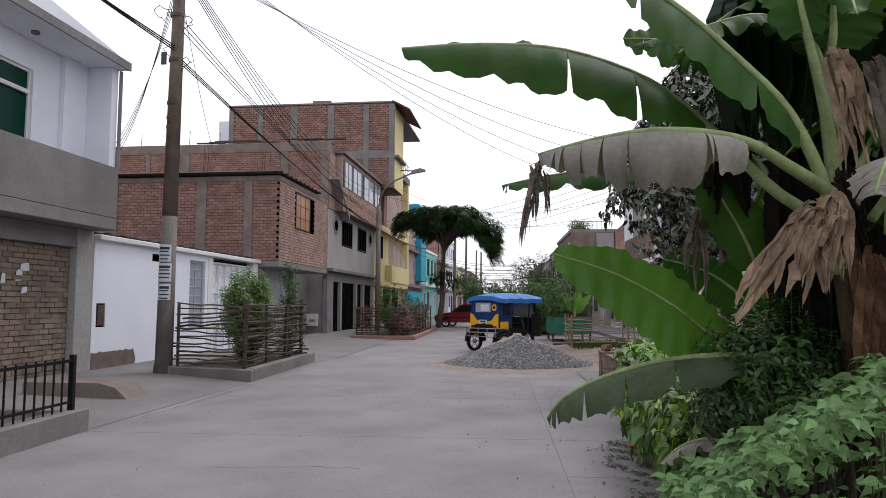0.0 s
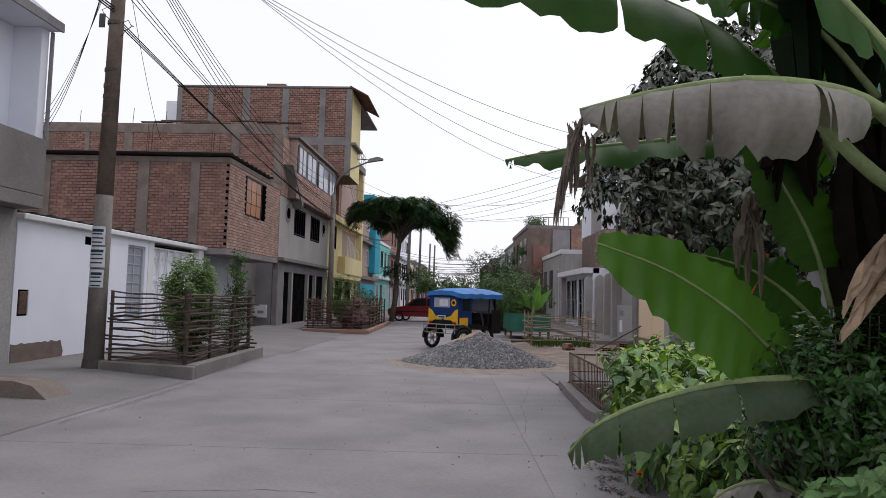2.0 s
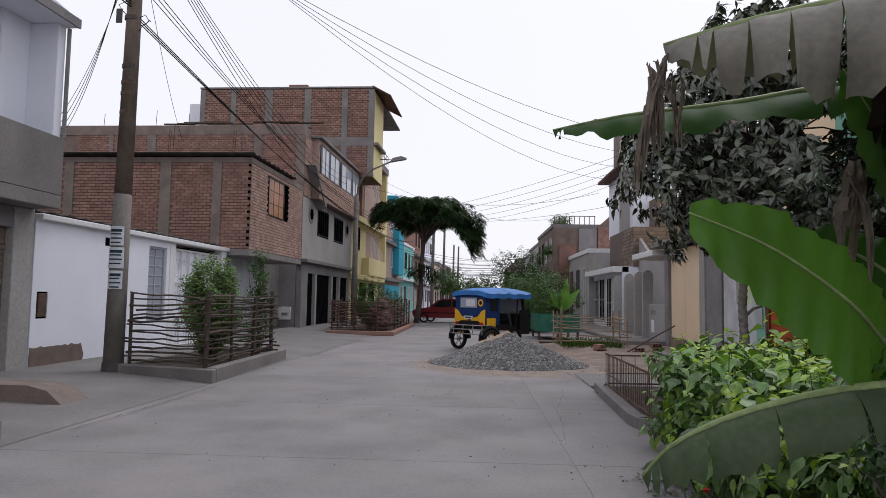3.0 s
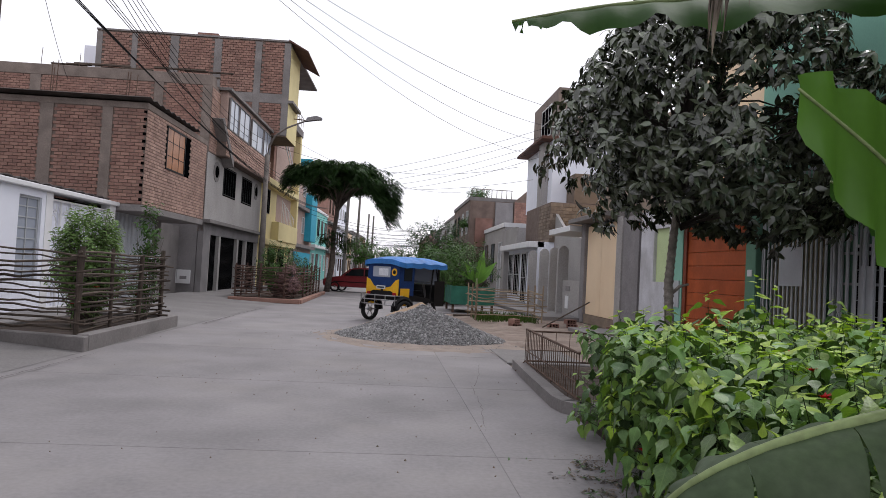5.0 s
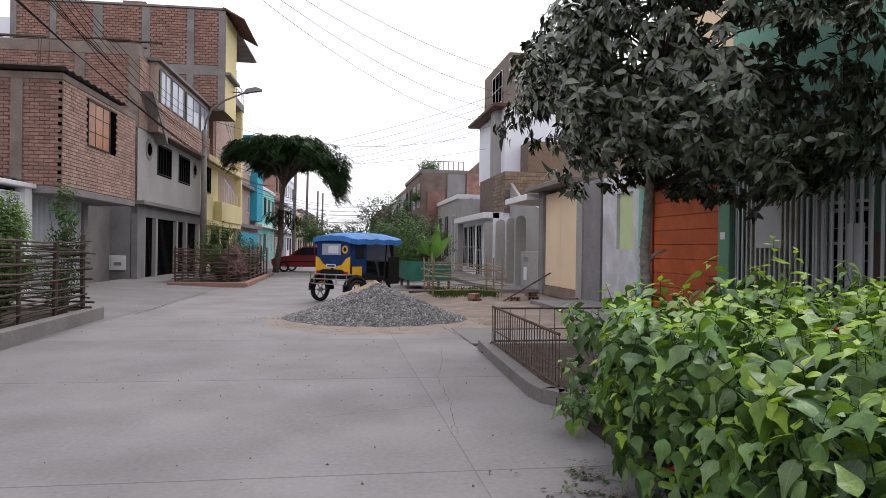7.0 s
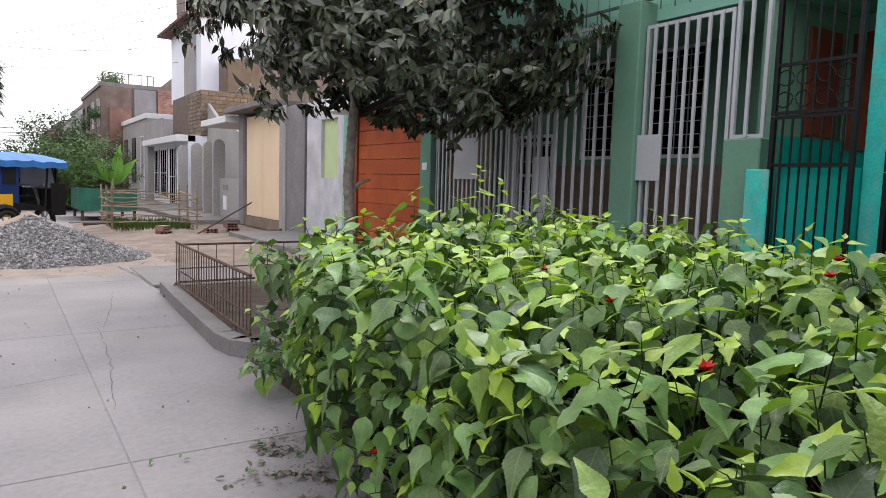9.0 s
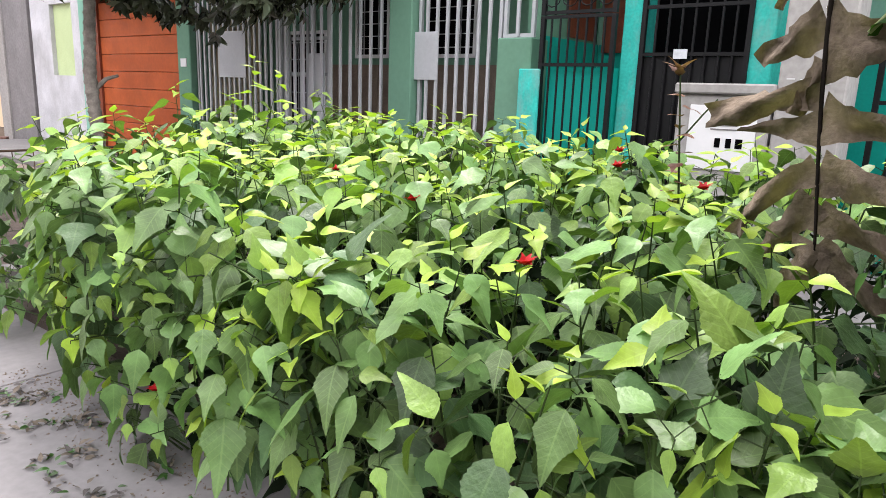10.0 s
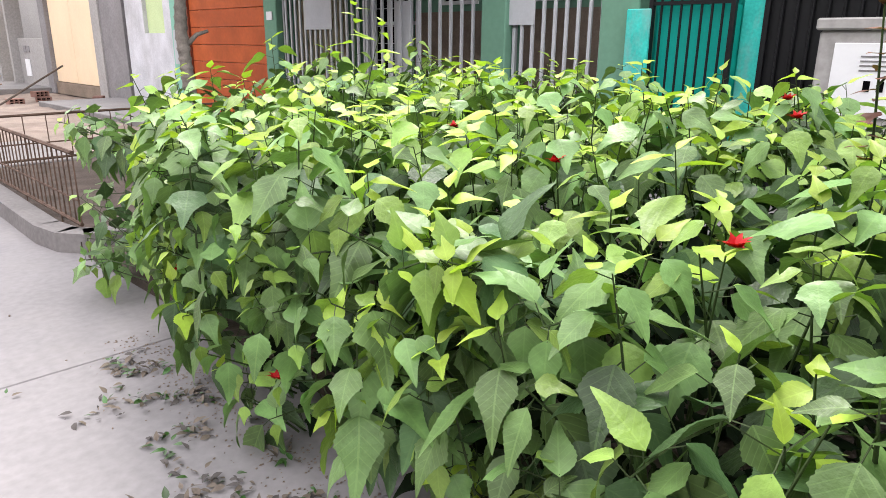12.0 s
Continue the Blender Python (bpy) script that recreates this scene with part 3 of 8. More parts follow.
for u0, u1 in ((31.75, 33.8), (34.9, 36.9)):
    # black sheet painted as the dim room, no opening cut
    part("window_shade_sheet", boxes((-0.02, 0.004, u0, u1, 4.15, 5.4)), M_DARK, h3)
    window(h3, "x", 0.02, u0 + 0.05, u1 - 0.05, 4.2, 5.36, M_GLASSDK, M_BLACK, bars_v=4, bars_h=0, fw=0.035)
for u in (30.7, 37.8):
    b_ = bmesh.new()
    bmesh.ops.create_cone(b_, cap_ends=True, segments=20, radius1=0.42, radius2=0.42, depth=0.03, matrix=pose(0.005, u, 5.0, 0, 90, 0))
    part("round_ornament", b_, M_CONC, h3)
    b_ = bmesh.new()
    bmesh.ops.create_cone(b_, cap_ends=True, segments=20, radius1=0.24, radius2=0.24, depth=0.03, matrix=pose(0.02, u, 5.0, 0, 90, 0))
    part("round_vent", b_, M_DARK, h3)
# projecting third storey
part("bay_core", boxes((-0.2, 0.40, 30.4, 39.0, 5.63, 6.76)), M_MORTAR, h3)
brick_field("bay_bricks", h3, (0.40, 30.4, 5.66), (0, 1, 0), (1, 0, 0), 8.6, 1.08, M_BRICKLT, bl=0.26, bh=0.1, seed=8)
part("upper_front", boxes((-0.2, 0.01, 29.42, 30.6, 5.63, 8.2)), M_MORTAR, h3)
brick_field("upper_front_bricks", h3, (0.01, 29.44, 5.65), (0, 1, 0), (1, 0, 0), 1.1, 2.5, M_BRICKLT, seed=9)
part("bay_wall", boxes((-0.2, 0.3, 30.6, 39.0, 6.762, 8.3)), M_PINK, h3)
for u0, u1 in ((30.75, 32.2), (32.3, 34.2), (34.6, 37.0), (37.2, 38.8)):
    window(h3, "x", 0.40, u0, u1, 6.78, 8.1, M_GLASSLT, M_DARKCONC, bars_v=1, bars_h=0)
part("bay_cap", boxes((-0.2, 0.48, 30.4, 39.0, 8.302, 8.42), bevel=0.01), M_CONC, h3)
lb = bmesh.new()
prism(lb, [(29.5, 6.95), (29.75, 7.02), (31.5, 5.62), (31.5, 5.30)], "x", 0.02, 0.46)
part("stair_slab", lb, M_CONC, h3)

# rebar stubs, planks and rubble on its roofs
for d, u, z, h in ((-2.0, 21.6, 5.7, 0.9), (-1.85, 21.6, 5.7, 0.95), (-2.05, 21.8, 5.7, 0.8), (0.1, 21.6, 5.7, 0.75), (0.25, 21.7, 5.7, 0.7), (-0.05, 21.8, 5.7, 0.8), (-6.6, 29.5, 8.6, 0.7), (-0.2, 29.5, 8.6, 0.9), (-9, 29.6, 8.6, 0.6), (-5.2, 29.6, 8.6, 0.6)):
    part("rebar", bar((d, u, z), (d + 0.03, u, z + h), 0.012, 5), M_RUST, h3)
rnd = random.Random(4)
for i in range(14):
    d = rnd.uniform(-6.8, -0.8)
    w = rnd.uniform(0.8, 2.2)
    z = 8.62 + 0.07 * (i % 4)
    tagged(part("plank", boxes((d, d + w, 29.6 + 0.1 * (i % 5), 29.72 + 0.1 * (i % 5), z, z + 0.05)), M_CANE, turn=TL), "old timber plank lying on the brick roof", "plank", group="planks on the roof")

# ---------------- left: yellow house with tall brick flank ----------------
h4 = thing("yellow_house", (-4, 44, 0), "tall pale yellow house with raw brick flank and balconies", "house", turn=TL)
part("flank_core", boxes((-9.0, -0.6, 39.02, 48.6, 0.0, 13.2)), M_MORTAR, h4)
part("upper_corner", boxes((-0.598, 1.1, 39.02, 42.0, 8.15, 13.2)), M_MORTAR, h4)
part("front_wall", boxes((-0.598, 0.0, 39.02, 48.6, 2.7, 5.65), (-0.598, -0.1, 39.02, 48.6, 0.0, 2.4), bevel=0.01), M_YELLOW, h4)
part("front_ledge", boxes((-0.6, 0.35, 39.0, 48.7, 2.42, 2.72), (-0.6, 0.4, 39.0, 48.7, 5.652, 6.0), bevel=0.012), M_YELLOW, h4)
part("balcony_front", boxes((-0.2, 0.42, 42.2, 48.65, 2.722, 3.8), bevel=0.01), M_YELLOW, h4)
part("upper_back", boxes((-0.598, -0.05, 42.003, 48.6, 6.002, 12.6)), M_BRICK, h4, "bare brick upper storeys")
part("upper_front", boxes((1.103, 1.13, 39.1, 42.0, 8.15, 13.05)), M_YELLOW, h4)
part("upper_pillar", boxes((-0.048, 0.4, 48.1, 48.6, 3.802, 10.4), bevel=0.01), M_YELLOW, h4)
part("upper_ledge", boxes((-0.598, 0.45, 42.003, 48.7, 9.9, 10.35), bevel=0.01), M_CONC, h4)
part("upper_dark", boxes((-0.5, -0.02, 42.6, 48.0, 6.2, 9.6), (-0.5, 0.005, 43.2, 47.9, 3.9, 5.5)), M_PINK, h4)
part("roof_slab", boxes((-9.05, 1.15, 38.95, 48.9, 13.21, 13.31), bevel=0.01), M_CONC, h4)
eb = bmesh.new()
prism(eb, [(1.0, 13.25), (2.05, 12.72), (2.05, 12.79), (1.0, 13.35)], "y", 38.9, 43.5)
part("roof_eave", eb, M_EAVE, h4, "brown sloping eave board")
part("roof_hatch", boxes((-4.0, -2.9, 39.5, 41, 13.312, 13.6)), M_BRICK, h4)
part("flank_beam", boxes((-9.02, 1.12, 38.98, 39.5, 9.9, 10.4), (1.122, 1.4, 38.98, 41.6, 9.95, 10.1), bevel=0.01), M_CONC, h4)
for d0, d1 in ((-9.02, -8.72), (-7.2, -6.9), (-5.2, -4.75), (-2.9, -2.5), (-0.75, -0.4), (0.78, 1.12)):
    part("flank_column", boxes((d0, d1, 38.97, 39.4, 8.2, 13.15), bevel=0.01), M_CONC, h4)
brick_field("flank_bricks", h4, (-9.0, 39.0, 8.2), (1, 0, 0), (0, -1, 0), 10.08, 4.95, M_BRICK, bl=0.26, bh=0.11, gap=0.018, holes=[(0, 0.3, 0, 5), (1.8, 2.1, 0, 5), (3.8, 4.25, 0, 5), (6.1, 6.5, 0, 5), (8.25, 8.6, 0, 5), (9.76, 10.2, 0, 5), (0, 10.1, 1.7, 2.2)], seed=10)
part("lower_flank", boxes((-0.6, 0.3, 38.99, 39.3, 6.0, 8.1)), M_DARKCONC, h4)
for u0, u1, z0, z1 in ((39.9, 41.3, 4.15, 5.5), (39.8, 40.9, 0.5, 2.3), (42.0, 44.0, 0.1, 2.3), (45.0, 47.0, 0.4, 2.3)):
    part("window_shade_sheet", boxes((-0.12, 0.006 if z0 > 3 else -0.094, u0, u1, z0, z1)), M_DARK, h4)
    window(h4, "x", 0.03 if z0 > 3 else -0.07, u0, u1, z0, z1, M_GLASSDK, M_BLACK, bars_v=3, bars_h=0, fw=0.04)
for i in range(9):
    part("stair_baluster", bar((0.36, 43.2 + 0.5 * i, 3.82 + 0.0 * i), (0.36, 43.25 + 0.5 * i, 4.25 + 0.1 * (8 - i)), 0.02, 5), M_WHITETRIM, h4)
part("stair_rail", tube(bmesh.new(), [(0.36, 43.1, 5.1), (0.36, 47.4, 4.3)], 0.03, 6), M_WHITETRIM, h4)
part("stair_rail", tube(bmesh.new(), [(0.42, 42.5, 9.0), (0.42, 46.8, 6.9)], 0.04, 6), M_WHITETRIM, h4)
part("stair_rail", tube(bmesh.new(), [(0.42, 42.5, 8.5), (0.42, 46.8, 6.4)], 0.04, 6), M_WHITETRIM, h4)
part("roof_pipe", bar((0.3, 41.0, 9.6), (1.9, 41.2, 9.55), 0.03, 6), M_RUST, h4)
part("terrace_rail", boxes((0.38, 0.42, 43, 48.6, 10.9, 10.95), (0.38, 0.42, 43, 48.6, 11.2, 11.25), *[(0.385, 0.415, 43 + 0.8 * i, 43.03 + 0.8 * i, 10.35, 11.2) for i in range(8)]), M_WHITETRIM, h4)
# a rooftop cabin; the shaft below it is added to carry it
tagged(part("roof_cabin", boxes((-10.6, -9.6, 41, 43, 0.0, 12.95), bevel=0.02), M_WHITE, turn=TL), "white rooftop cabin beside the brick flank, extended to the ground", "tower")

# ---------------- left: blue, aqua and further houses ----------------
def row_house(name, u0, u1, height, wall, trim, label, side, seed, storeys=2, deep=8, front=0.0, win=None, turn=TL):
    """A plain terrace house: walls, floor bands, windows, door and parapet."""
    r = random.Random(seed)
    s = side
    h = thing(name, (-3 * s, (u0 + u1) / 2, 0), label, "house", turn=turn, group="row houses")
    def X(a, b):
        p, q = front + s * a, front + s * b
        return (min(p, q), max(p, q))
    part("wall", boxes((*X(-deep, 0), u0, u1, 0, height)), wall, h)
    part("roof_parapet", boxes((*X(-deep, 0.08), u0, u1, height + 0.002, height + 0.25), bevel=0.01), trim, h)
    sh = height / storeys
    for k in range(1, storeys):
        part("floor_band", boxes((*X(0.003, 0.35), u0, u1, sh * k - 0.12, sh * k + 0.12), bevel=0.01), trim, h)
    n = max(2, int((u1 - u0) / 2.4))
    for k in range(storeys):
        for i in range(n):
            c = u0 + (u1 - u0) * (i + 0.5) / n
            w = r.uniform(0.8, 1.4)
            z0 = sh * k + (0.95 if (k or i % 2) else 0.1)
            z1 = sh * k + sh * 0.8
            # black sheet on the wall face, shade behind the glass
            part("window_backing_shade", boxes((*X(0.002, 0.012), c - w / 2, c + w / 2, z0, z1)), M_DARK, h)
            window(h, "x", front + s * 0.05, c - w / 2, c + w / 2, z0, z1, M_GLASSDK if r.random() < 0.7 else M_GLASSLT, win or r.choice([M_WHITETRIM, M_BLACK, M_RUST]), bars_v=2, bars_h=1 if r.random() < 0.5 else 0, fw=0.05, out=s)
    return h


h5 = row_house("blue_house", 48.75, 58, 8.2, M_PINK, M_CONC, "pinkish house with bright blue tower bay and barred ground floor", 1, 21, 3, win=M_WHITETRIM)
part("blue_bay", boxes((0.0, 0.5, 54.2, 57.0, 3.2, 6.8), bevel=0.02), M_BLUE, h5)
part("blue_parapet", boxes((-2.0, 0.3, 54.2, 57.4, 8.46, 9.4), bevel=0.02), M_BLUE, h5)
part("blue_grille", boxes((0.1, 0.2, 49.5, 56.5, 0.3, 2.3)), M_BLUE, h5)
row_house("aqua_house", 58.1, 68, 6.0, M_AQUA, M_WHITETRIM, "aqua painted two-storey house with pale bands", 1, 22, 2)
row_house("brick_row_house", 68.1, 76, 8.4, M_BRICK, M_CONC, "bare brick house with grey bands", 1, 23, 3)
row_house("white_row_house", 76.1, 86, 8.6, M_WHITE, M_WHITETRIM, "white three-storey house in the row", 1, 24, 3)
row_house("tan_row_house", 86.1, 96, 5.8, M_CREAM, M_CONC, "tan two-storey house in the row", 1, 25, 2)
row_house("blue_grey_row_house", 96.1, 110, 6.2, M_LIGHTCONC, M_CONC, "grey two-storey house in the row", 1, 26, 2)
row_house("brick_row_house", 110.1, 124, 6.4, M_BRICK, M_CONC, "brick two-storey house near the street's end", 1, 27, 2)
row_house("pale_row_house", 124.1, 150, 5.6, M_WHITE, M_CONC, "pale low house near the street's end", 1, 28, 2)

# ---------------- right: green house with grey steel gates ----------------
XR = 6.17
r1 = thing("green_house", (8, 11, 0), "mint and sage green house behind a pale steel gate", "house")
part("rear_wall", boxes((7.6, 7.8, 8.1, 14.2, 0.12, 3.3)), M_SAGE, r1)
part("upper_wall", boxes((6.32, 13, 8.0, 14.25, 3.46, 6.6), (6.0, 6.318, 8.0, 14.25, 6.3, 6.6)), M_MINT, r1)
part("porch_floor", boxes((6.3, 7.6, 8.1, 14.2, 0.02, 0.14)), M_WALK, r1)
part("porch_ceiling", boxes((6.32, 7.8, 8.1, 14.2, 3.3, 3.458)), M_MINT, r1)
part("tile_dado", boxes((7.57, 7.599, 8.26, 12.5, 0.142, 1.74)), M_BRICKTAN, r1, "brown speckled dado on the porch wall")
part("house_body", boxes((7.81, 13, 8.1, 14.2, 0.0, 3.455)), M_SAGE, r1)
part("pillar", boxes((XR - 0.12, XR + 0.2, 9.52, 9.86, 0.05, 3.5), bevel=0.012), M_SAGE, r1, "sage green gate pillar")
part("pillar", boxes((XR - 0.12, XR + 0.2, 13.86, 14.2, 0.05, 3.5), bevel=0.012), M_SAGE, r1, "sage green gate pillar")
part("pillar", boxes((XR - 0.12, XR + 0.2, 7.98, 8.38, 0.05, 1.92), bevel=0.012), M_SAGE, r1, "low sage green pillar")
part("end_post", boxes((XR - 0.2, XR - 0.122, 7.83, 8.06, 0.05, 1.62), bevel=0.01), M_TURQ, r1, "turquoise post with worn edge")
part("side_wall", boxes((6.4, 7.6, 8.1, 8.25, 0.1, 3.3)), M_SAGE, r1)
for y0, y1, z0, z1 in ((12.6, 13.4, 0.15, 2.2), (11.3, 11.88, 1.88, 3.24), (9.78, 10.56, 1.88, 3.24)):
    # black sheet for the unlit room behind the grille
    part("window_shade_sheet", boxes((7.585, 7.597, y0, y1, z0, z1)), M_DARK, r1)
    gb = bmesh.new()
    for k in range(1, 4):
        box(gb, 7.55, 7.565, y0 + (y1 - y0) * k / 4 - 0.006, y0 + (y1 - y0) * k / 4 + 0.006, z0, z1)
    for k in range(8):
        z = z0 + (z1 - z0) * (k + 0.5) / 8
        box(gb, 7.552, 7.563, y0, y1, z - 0.006, z + 0.006)
    part("window_grille", gb, M_GREYSTEEL, r1)
    part("window_frame", boxes((7.565, 7.583, y0 - 0.05, y0, z0 - 0.05, z1 + 0.05), (7.565, 7.583, y1, y1 + 0.05, z0 - 0.05, z1 + 0.05), (7.565, 7.583, y0, y1, z1, z1 + 0.05), (7.565, 7.583, y0, y1, z0 - 0.05, z0)), M_WHITETRIM, r1)


def steel_gate(parent, y0, y1, z0, z1, x, step, w=0.038, rails=(0.0, 1.0), plate=None, name="gate"):
    """A flat-bar steel gate leaf; each bar is a part of the leaf."""
    fb = bmesh.new()
    for q in (y0, y1 - w):
        box(fb, x - 0.02, x + 0.02, q, q + w, z0, z1)
    for f in rails:
        z = z0 + (z1 - z0 - w) * f
        box(fb, x - 0.018, x + 0.018, y0 + w, y1 - w, z, z + w)
    leaf = part(name, fb, M_GREYSTEEL, parent)
    n = max(1, int(round((y1 - y0) / step)))
    shared = None
    for i in range(1, n):
        y = y0 + (y1 - y0) * i / n
        if shared is None:
            bm = boxes((-0.012, 0.012, -w * 0.45, w * 0.45, z0 + 0.01, z1 - 0.01))
            shared = to_mesh("bar", bm)
            shared.materials.append(M_GREYSTEEL)
        ob = new("bar", shared)
        ob.parent = leaf
        ob.location = (x - 0.033, y, 0)
    if plate:
        p0, p1, q0, q1 = plate
        part("lock_plate", boxes((x - 0.06, x - 0.05, p0, p1, q0, q1), bevel=0.003), M_GREYSTEEL, leaf, "plain grey sheet lock plate")
    return leaf


steel_gate(r1, 11.95, 13.84, 0.15, 3.36, XR, 0.115, plate=(12.6, 13.22, 1.48, 2.11))
steel_gate(r1, 9.88, 11.93, 0.15, 3.36, XR, 0.17, plate=None, rails=(0, 1))
steel_gate(r1, 11.0, 11.9, 0.2, 2.45, XR + 0.05, 0.13, rails=(0, 0.3, 0.6, 0.8, 1), plate=(11.05, 11.35, 0.9, 1.8), name="gate_door")
steel_gate(r1, 8.4, 9.5, 0.15, 3.22, XR, 0.135, plate=(9.19, 9.53, 1.5, 2.01))
steel_gate(r1, 8.02, 8.38, 1.93, 3.3, XR, 0.18, rails=(0, 1))
window(r1, "x", 6.29, 9.0, 10.6, 4.32, 5.7, M_GLASSDK, M_REDWOOD, bars_v=3, bars_h=1, out=-1, depth=0.04, fw=0.08, name="upper_window")
# spikes over the gate
M_SPIKE = mat("dull_dark_steel", (0.085, 0.105, 0.10), 0.6, vary=0.25, scale=6, bump=0.05)
for i in range(30):
    y = 8.4 + 0.19 * i
    part("spike", bar((XR, y, 3.38), (XR, y, 3.72), 0.009, 5, 0.002), M_SPIKE, r1)
part("spike_rail", boxes((XR - 0.015, XR + 0.015, 8.0, 14.2, 3.50, 3.53)), M_SPIKE, r1)
part("house_number_plate", boxes((XR - 0.135, XR - 0.122, 13.95, 14.1, 1.62, 1.74), bevel=0.002), M_WHITETRIM, r1)

# ---------------- right: teal house with black gate ----------------
M_TEALW = mat("bright_teal_paint", (0.0, 0.34, 0.27), 0.6, vary=0.12, scale=1.5, bump=0.05, amount=0.2, stain=(0.02, 0.26, 0.21), stain_amount=0.4)
r2 = thing("teal_house", (8, 6, 0), "teal painted porch with black wrought-iron gate", "house")
part("low_wall", boxes((6.1, 6.22, 7.13, 7.82, 0.1, 1.64)), M_TEALW, r2)
part("rear_wall", boxes((7.7, 7.9, 2.0, 8.1, 0.1, 3.3)), M_MINT, r2)
part("rear_dado", boxes((7.66, 7.699, 2.0, 8.055, 0.135, 1.97)), M_TEALW, r2)
part("wood_window", boxes((7.62, 7.66, 7.0, 8.0, 1.88, 3.1)), M_REDWOOD, r2, "varnished wooden window panel")
part("body", boxes((7.9, 13, 2.0, 8.08, 0, 6.4), (6.3, 7.9, 2.0, 8.05, 3.3, 6.4)), M_MINT, r2)
part("pillar", boxes((6.2, 6.5, 6.92, 7.12, 0.1, 3.3), (6.2, 6.5, 5.82, 6.02, 0.1, 3.3), bevel=0.01), M_TURQ, r2, "turquoise door pillar")
part("door_shade_sheet", boxes((6.5, 6.53, 6.02, 6.92, 0.1, 3.3)), M_DARK, r2)
part("porch_floor", boxes((6.2, 7.7, 2.0, 8.05, 0.0, 0.13)), M_WALK, r2)
part("side_dado", boxes((6.4, 7.655, 8.06, 8.097, 0.135, 1.97)), M_TEALW, r2)
part("wood_window", boxes((6.95, 7.55, 8.07, 8.096, 2.0, 3.1), bevel=0.006), M_REDWOOD, r2, "varnished wooden window panel")
part("far_wall", boxes((6.15, 6.3, 2.0, 4.9, 0.1, 1.6)), M_TEALW, r2)


def iron_panel(parent, y0, y1, z0, z1, x, step, rails, name, sheet=None, scroll=(), curl=1.0):
    leaf = part(name, boxes((x - 0.022, x + 0.022, y0 - 0.02, y0 + 0.02, z0, z1)), M_BLACK, parent)
    part("post", boxes((x - 0.022, x + 0.022, y1 - 0.02, y1 + 0.02, z0, z1)), M_BLACK, leaf)
    for z in rails:
        part("rail", boxes((x - 0.015, x + 0.015, y0 + 0.02, y1 - 0.02, z - 0.015, z + 0.015)), M_BLACK, leaf)
    n = max(2, int(round((y1 - y0) / step)))
    shared = to_mesh("bar", bar((0, 0, z0), (0, 0, z1), 0.012, 6))
    shared.materials.append(M_BLACK)
    for i in range(1, n):
        ob = new("bar", shared)
        ob.parent = leaf
        ob.location = (x, y0 + (y1 - y0) * i / n, 0)
    if sheet:
        part("sheet", boxes((x + 0.02, x + 0.028, y0, y1, *sheet)), M_BLACK, leaf, "black sheet-steel panel")
    if scroll:
        for z in scroll:
            k = max(1, int((y1 - y0) / 0.3))
            for i in range(k):
                c = y0 + (y1 - y0) * (i + 0.5) / k
                for s in (-1, 1):
                    for q in (-1, 1):
                        part("scroll", tube(bmesh.new(), [(x - 0.01, c + s * (0.012 + curl * 0.055 * (1 - math.cos(a)) * (1 - 0.06 * a)), z + q * curl * (0.052 + 0.05 * math.sin(a) * (1 - 0.06 * a))) for a in [j * 0.55 for j in range(12)]], 0.006, 4), M_BLACK, leaf)
    return leaf


iron_panel(r2, 7.12, 7.84, 0.15, 2.10, 6.02, 0.085, (0.2, 1.66, 2.09), "fence_panel")
iron_panel(r2, 7.12, 7.84, 2.11, 3.2, 6.02, 0.12, (2.13, 2.56, 3.18), "upper_panel", scroll=(2.345,), curl=1.7)
iron_panel(r2, 6.02, 6.92, 0.15, 3.2, 6.2, 0.11, (0.2, 1.76, 2.16, 2.62, 3.1), "iron_door", sheet=(0.2, 1.74), scroll=(2.39,), curl=1.7)
iron_panel(r2, 3.6, 5.05, 0.15, 3.0, 6.1, 0.13, (0.2, 1.4, 2.2, 2.95), "fence_panel")
lb = bmesh.new()
bmesh.ops.create_cone(lb, cap_ends=True, segments=14, radius1=0.05, radius2=0.05, depth=0.03, matrix=pose(6.17, 6.42, 1.28, 0, 90, 0))
part("lock", lb, M_RUST, r2)
part("sticker", boxes((6.165, 6.172, 6.5, 6.62, 1.72, 1.80)), M_PAPER, r2, "pale sticker on the black door")

# cement meter cabinet with pillar
st = thing("meter_cabinet", (5.6, 5.7, 0), "rough grey cement cabinet with white cover and scrawled pillar", "meter cabinet")
part("cabinet", boxes((5.5, 5.95, 5.62, 6.3, 0.08, 1.42), bevel=0.015), M_LIGHTCONC, st)
part("cap", boxes((5.46, 5.97, 5.6, 6.32, 1.422, 1.5), bevel=0.012), M_LIGHTCONC, st)
part("pillar", boxes((5.5, 5.95, 5.16, 5.6, 0.08, 3.2), bevel=0.015), M_LIGHTCONC, st)
part("cover", boxes((5.48, 5.499, 5.7, 6.19, 0.86, 1.34), bevel=0.004), M_WHITETRIM, st, "white meter cover")
part("cover_slots", boxes(*[(5.476, 5.48, 5.83, 6.02, 1.16 + 0.03 * i, 1.17 + 0.03 * i) for i in range(4)]), M_DARKCONC, st)
part("plate_marks", boxes((5.476, 5.48, 5.78, 5.83, 1.03, 1.1), (5.476, 5.48, 5.86, 5.9, 1.03, 1.1), (5.476, 5.48, 5.94, 5.98, 1.03, 1.1)), M_DARK, st)
ch = bmesh.new()
rnd = random.Random(12)
for i in range(16):
    y, z = 5.22 + rnd.random() * 0.3, 1.5 + rnd.random() * 0.6
    box(ch, 5.496, 5.499, y, y + rnd.uniform(0.02, 0.06), z, z + 0.008)
part("chalk_marks", ch, M_WHITETRIM, st, "faint chalk marks")

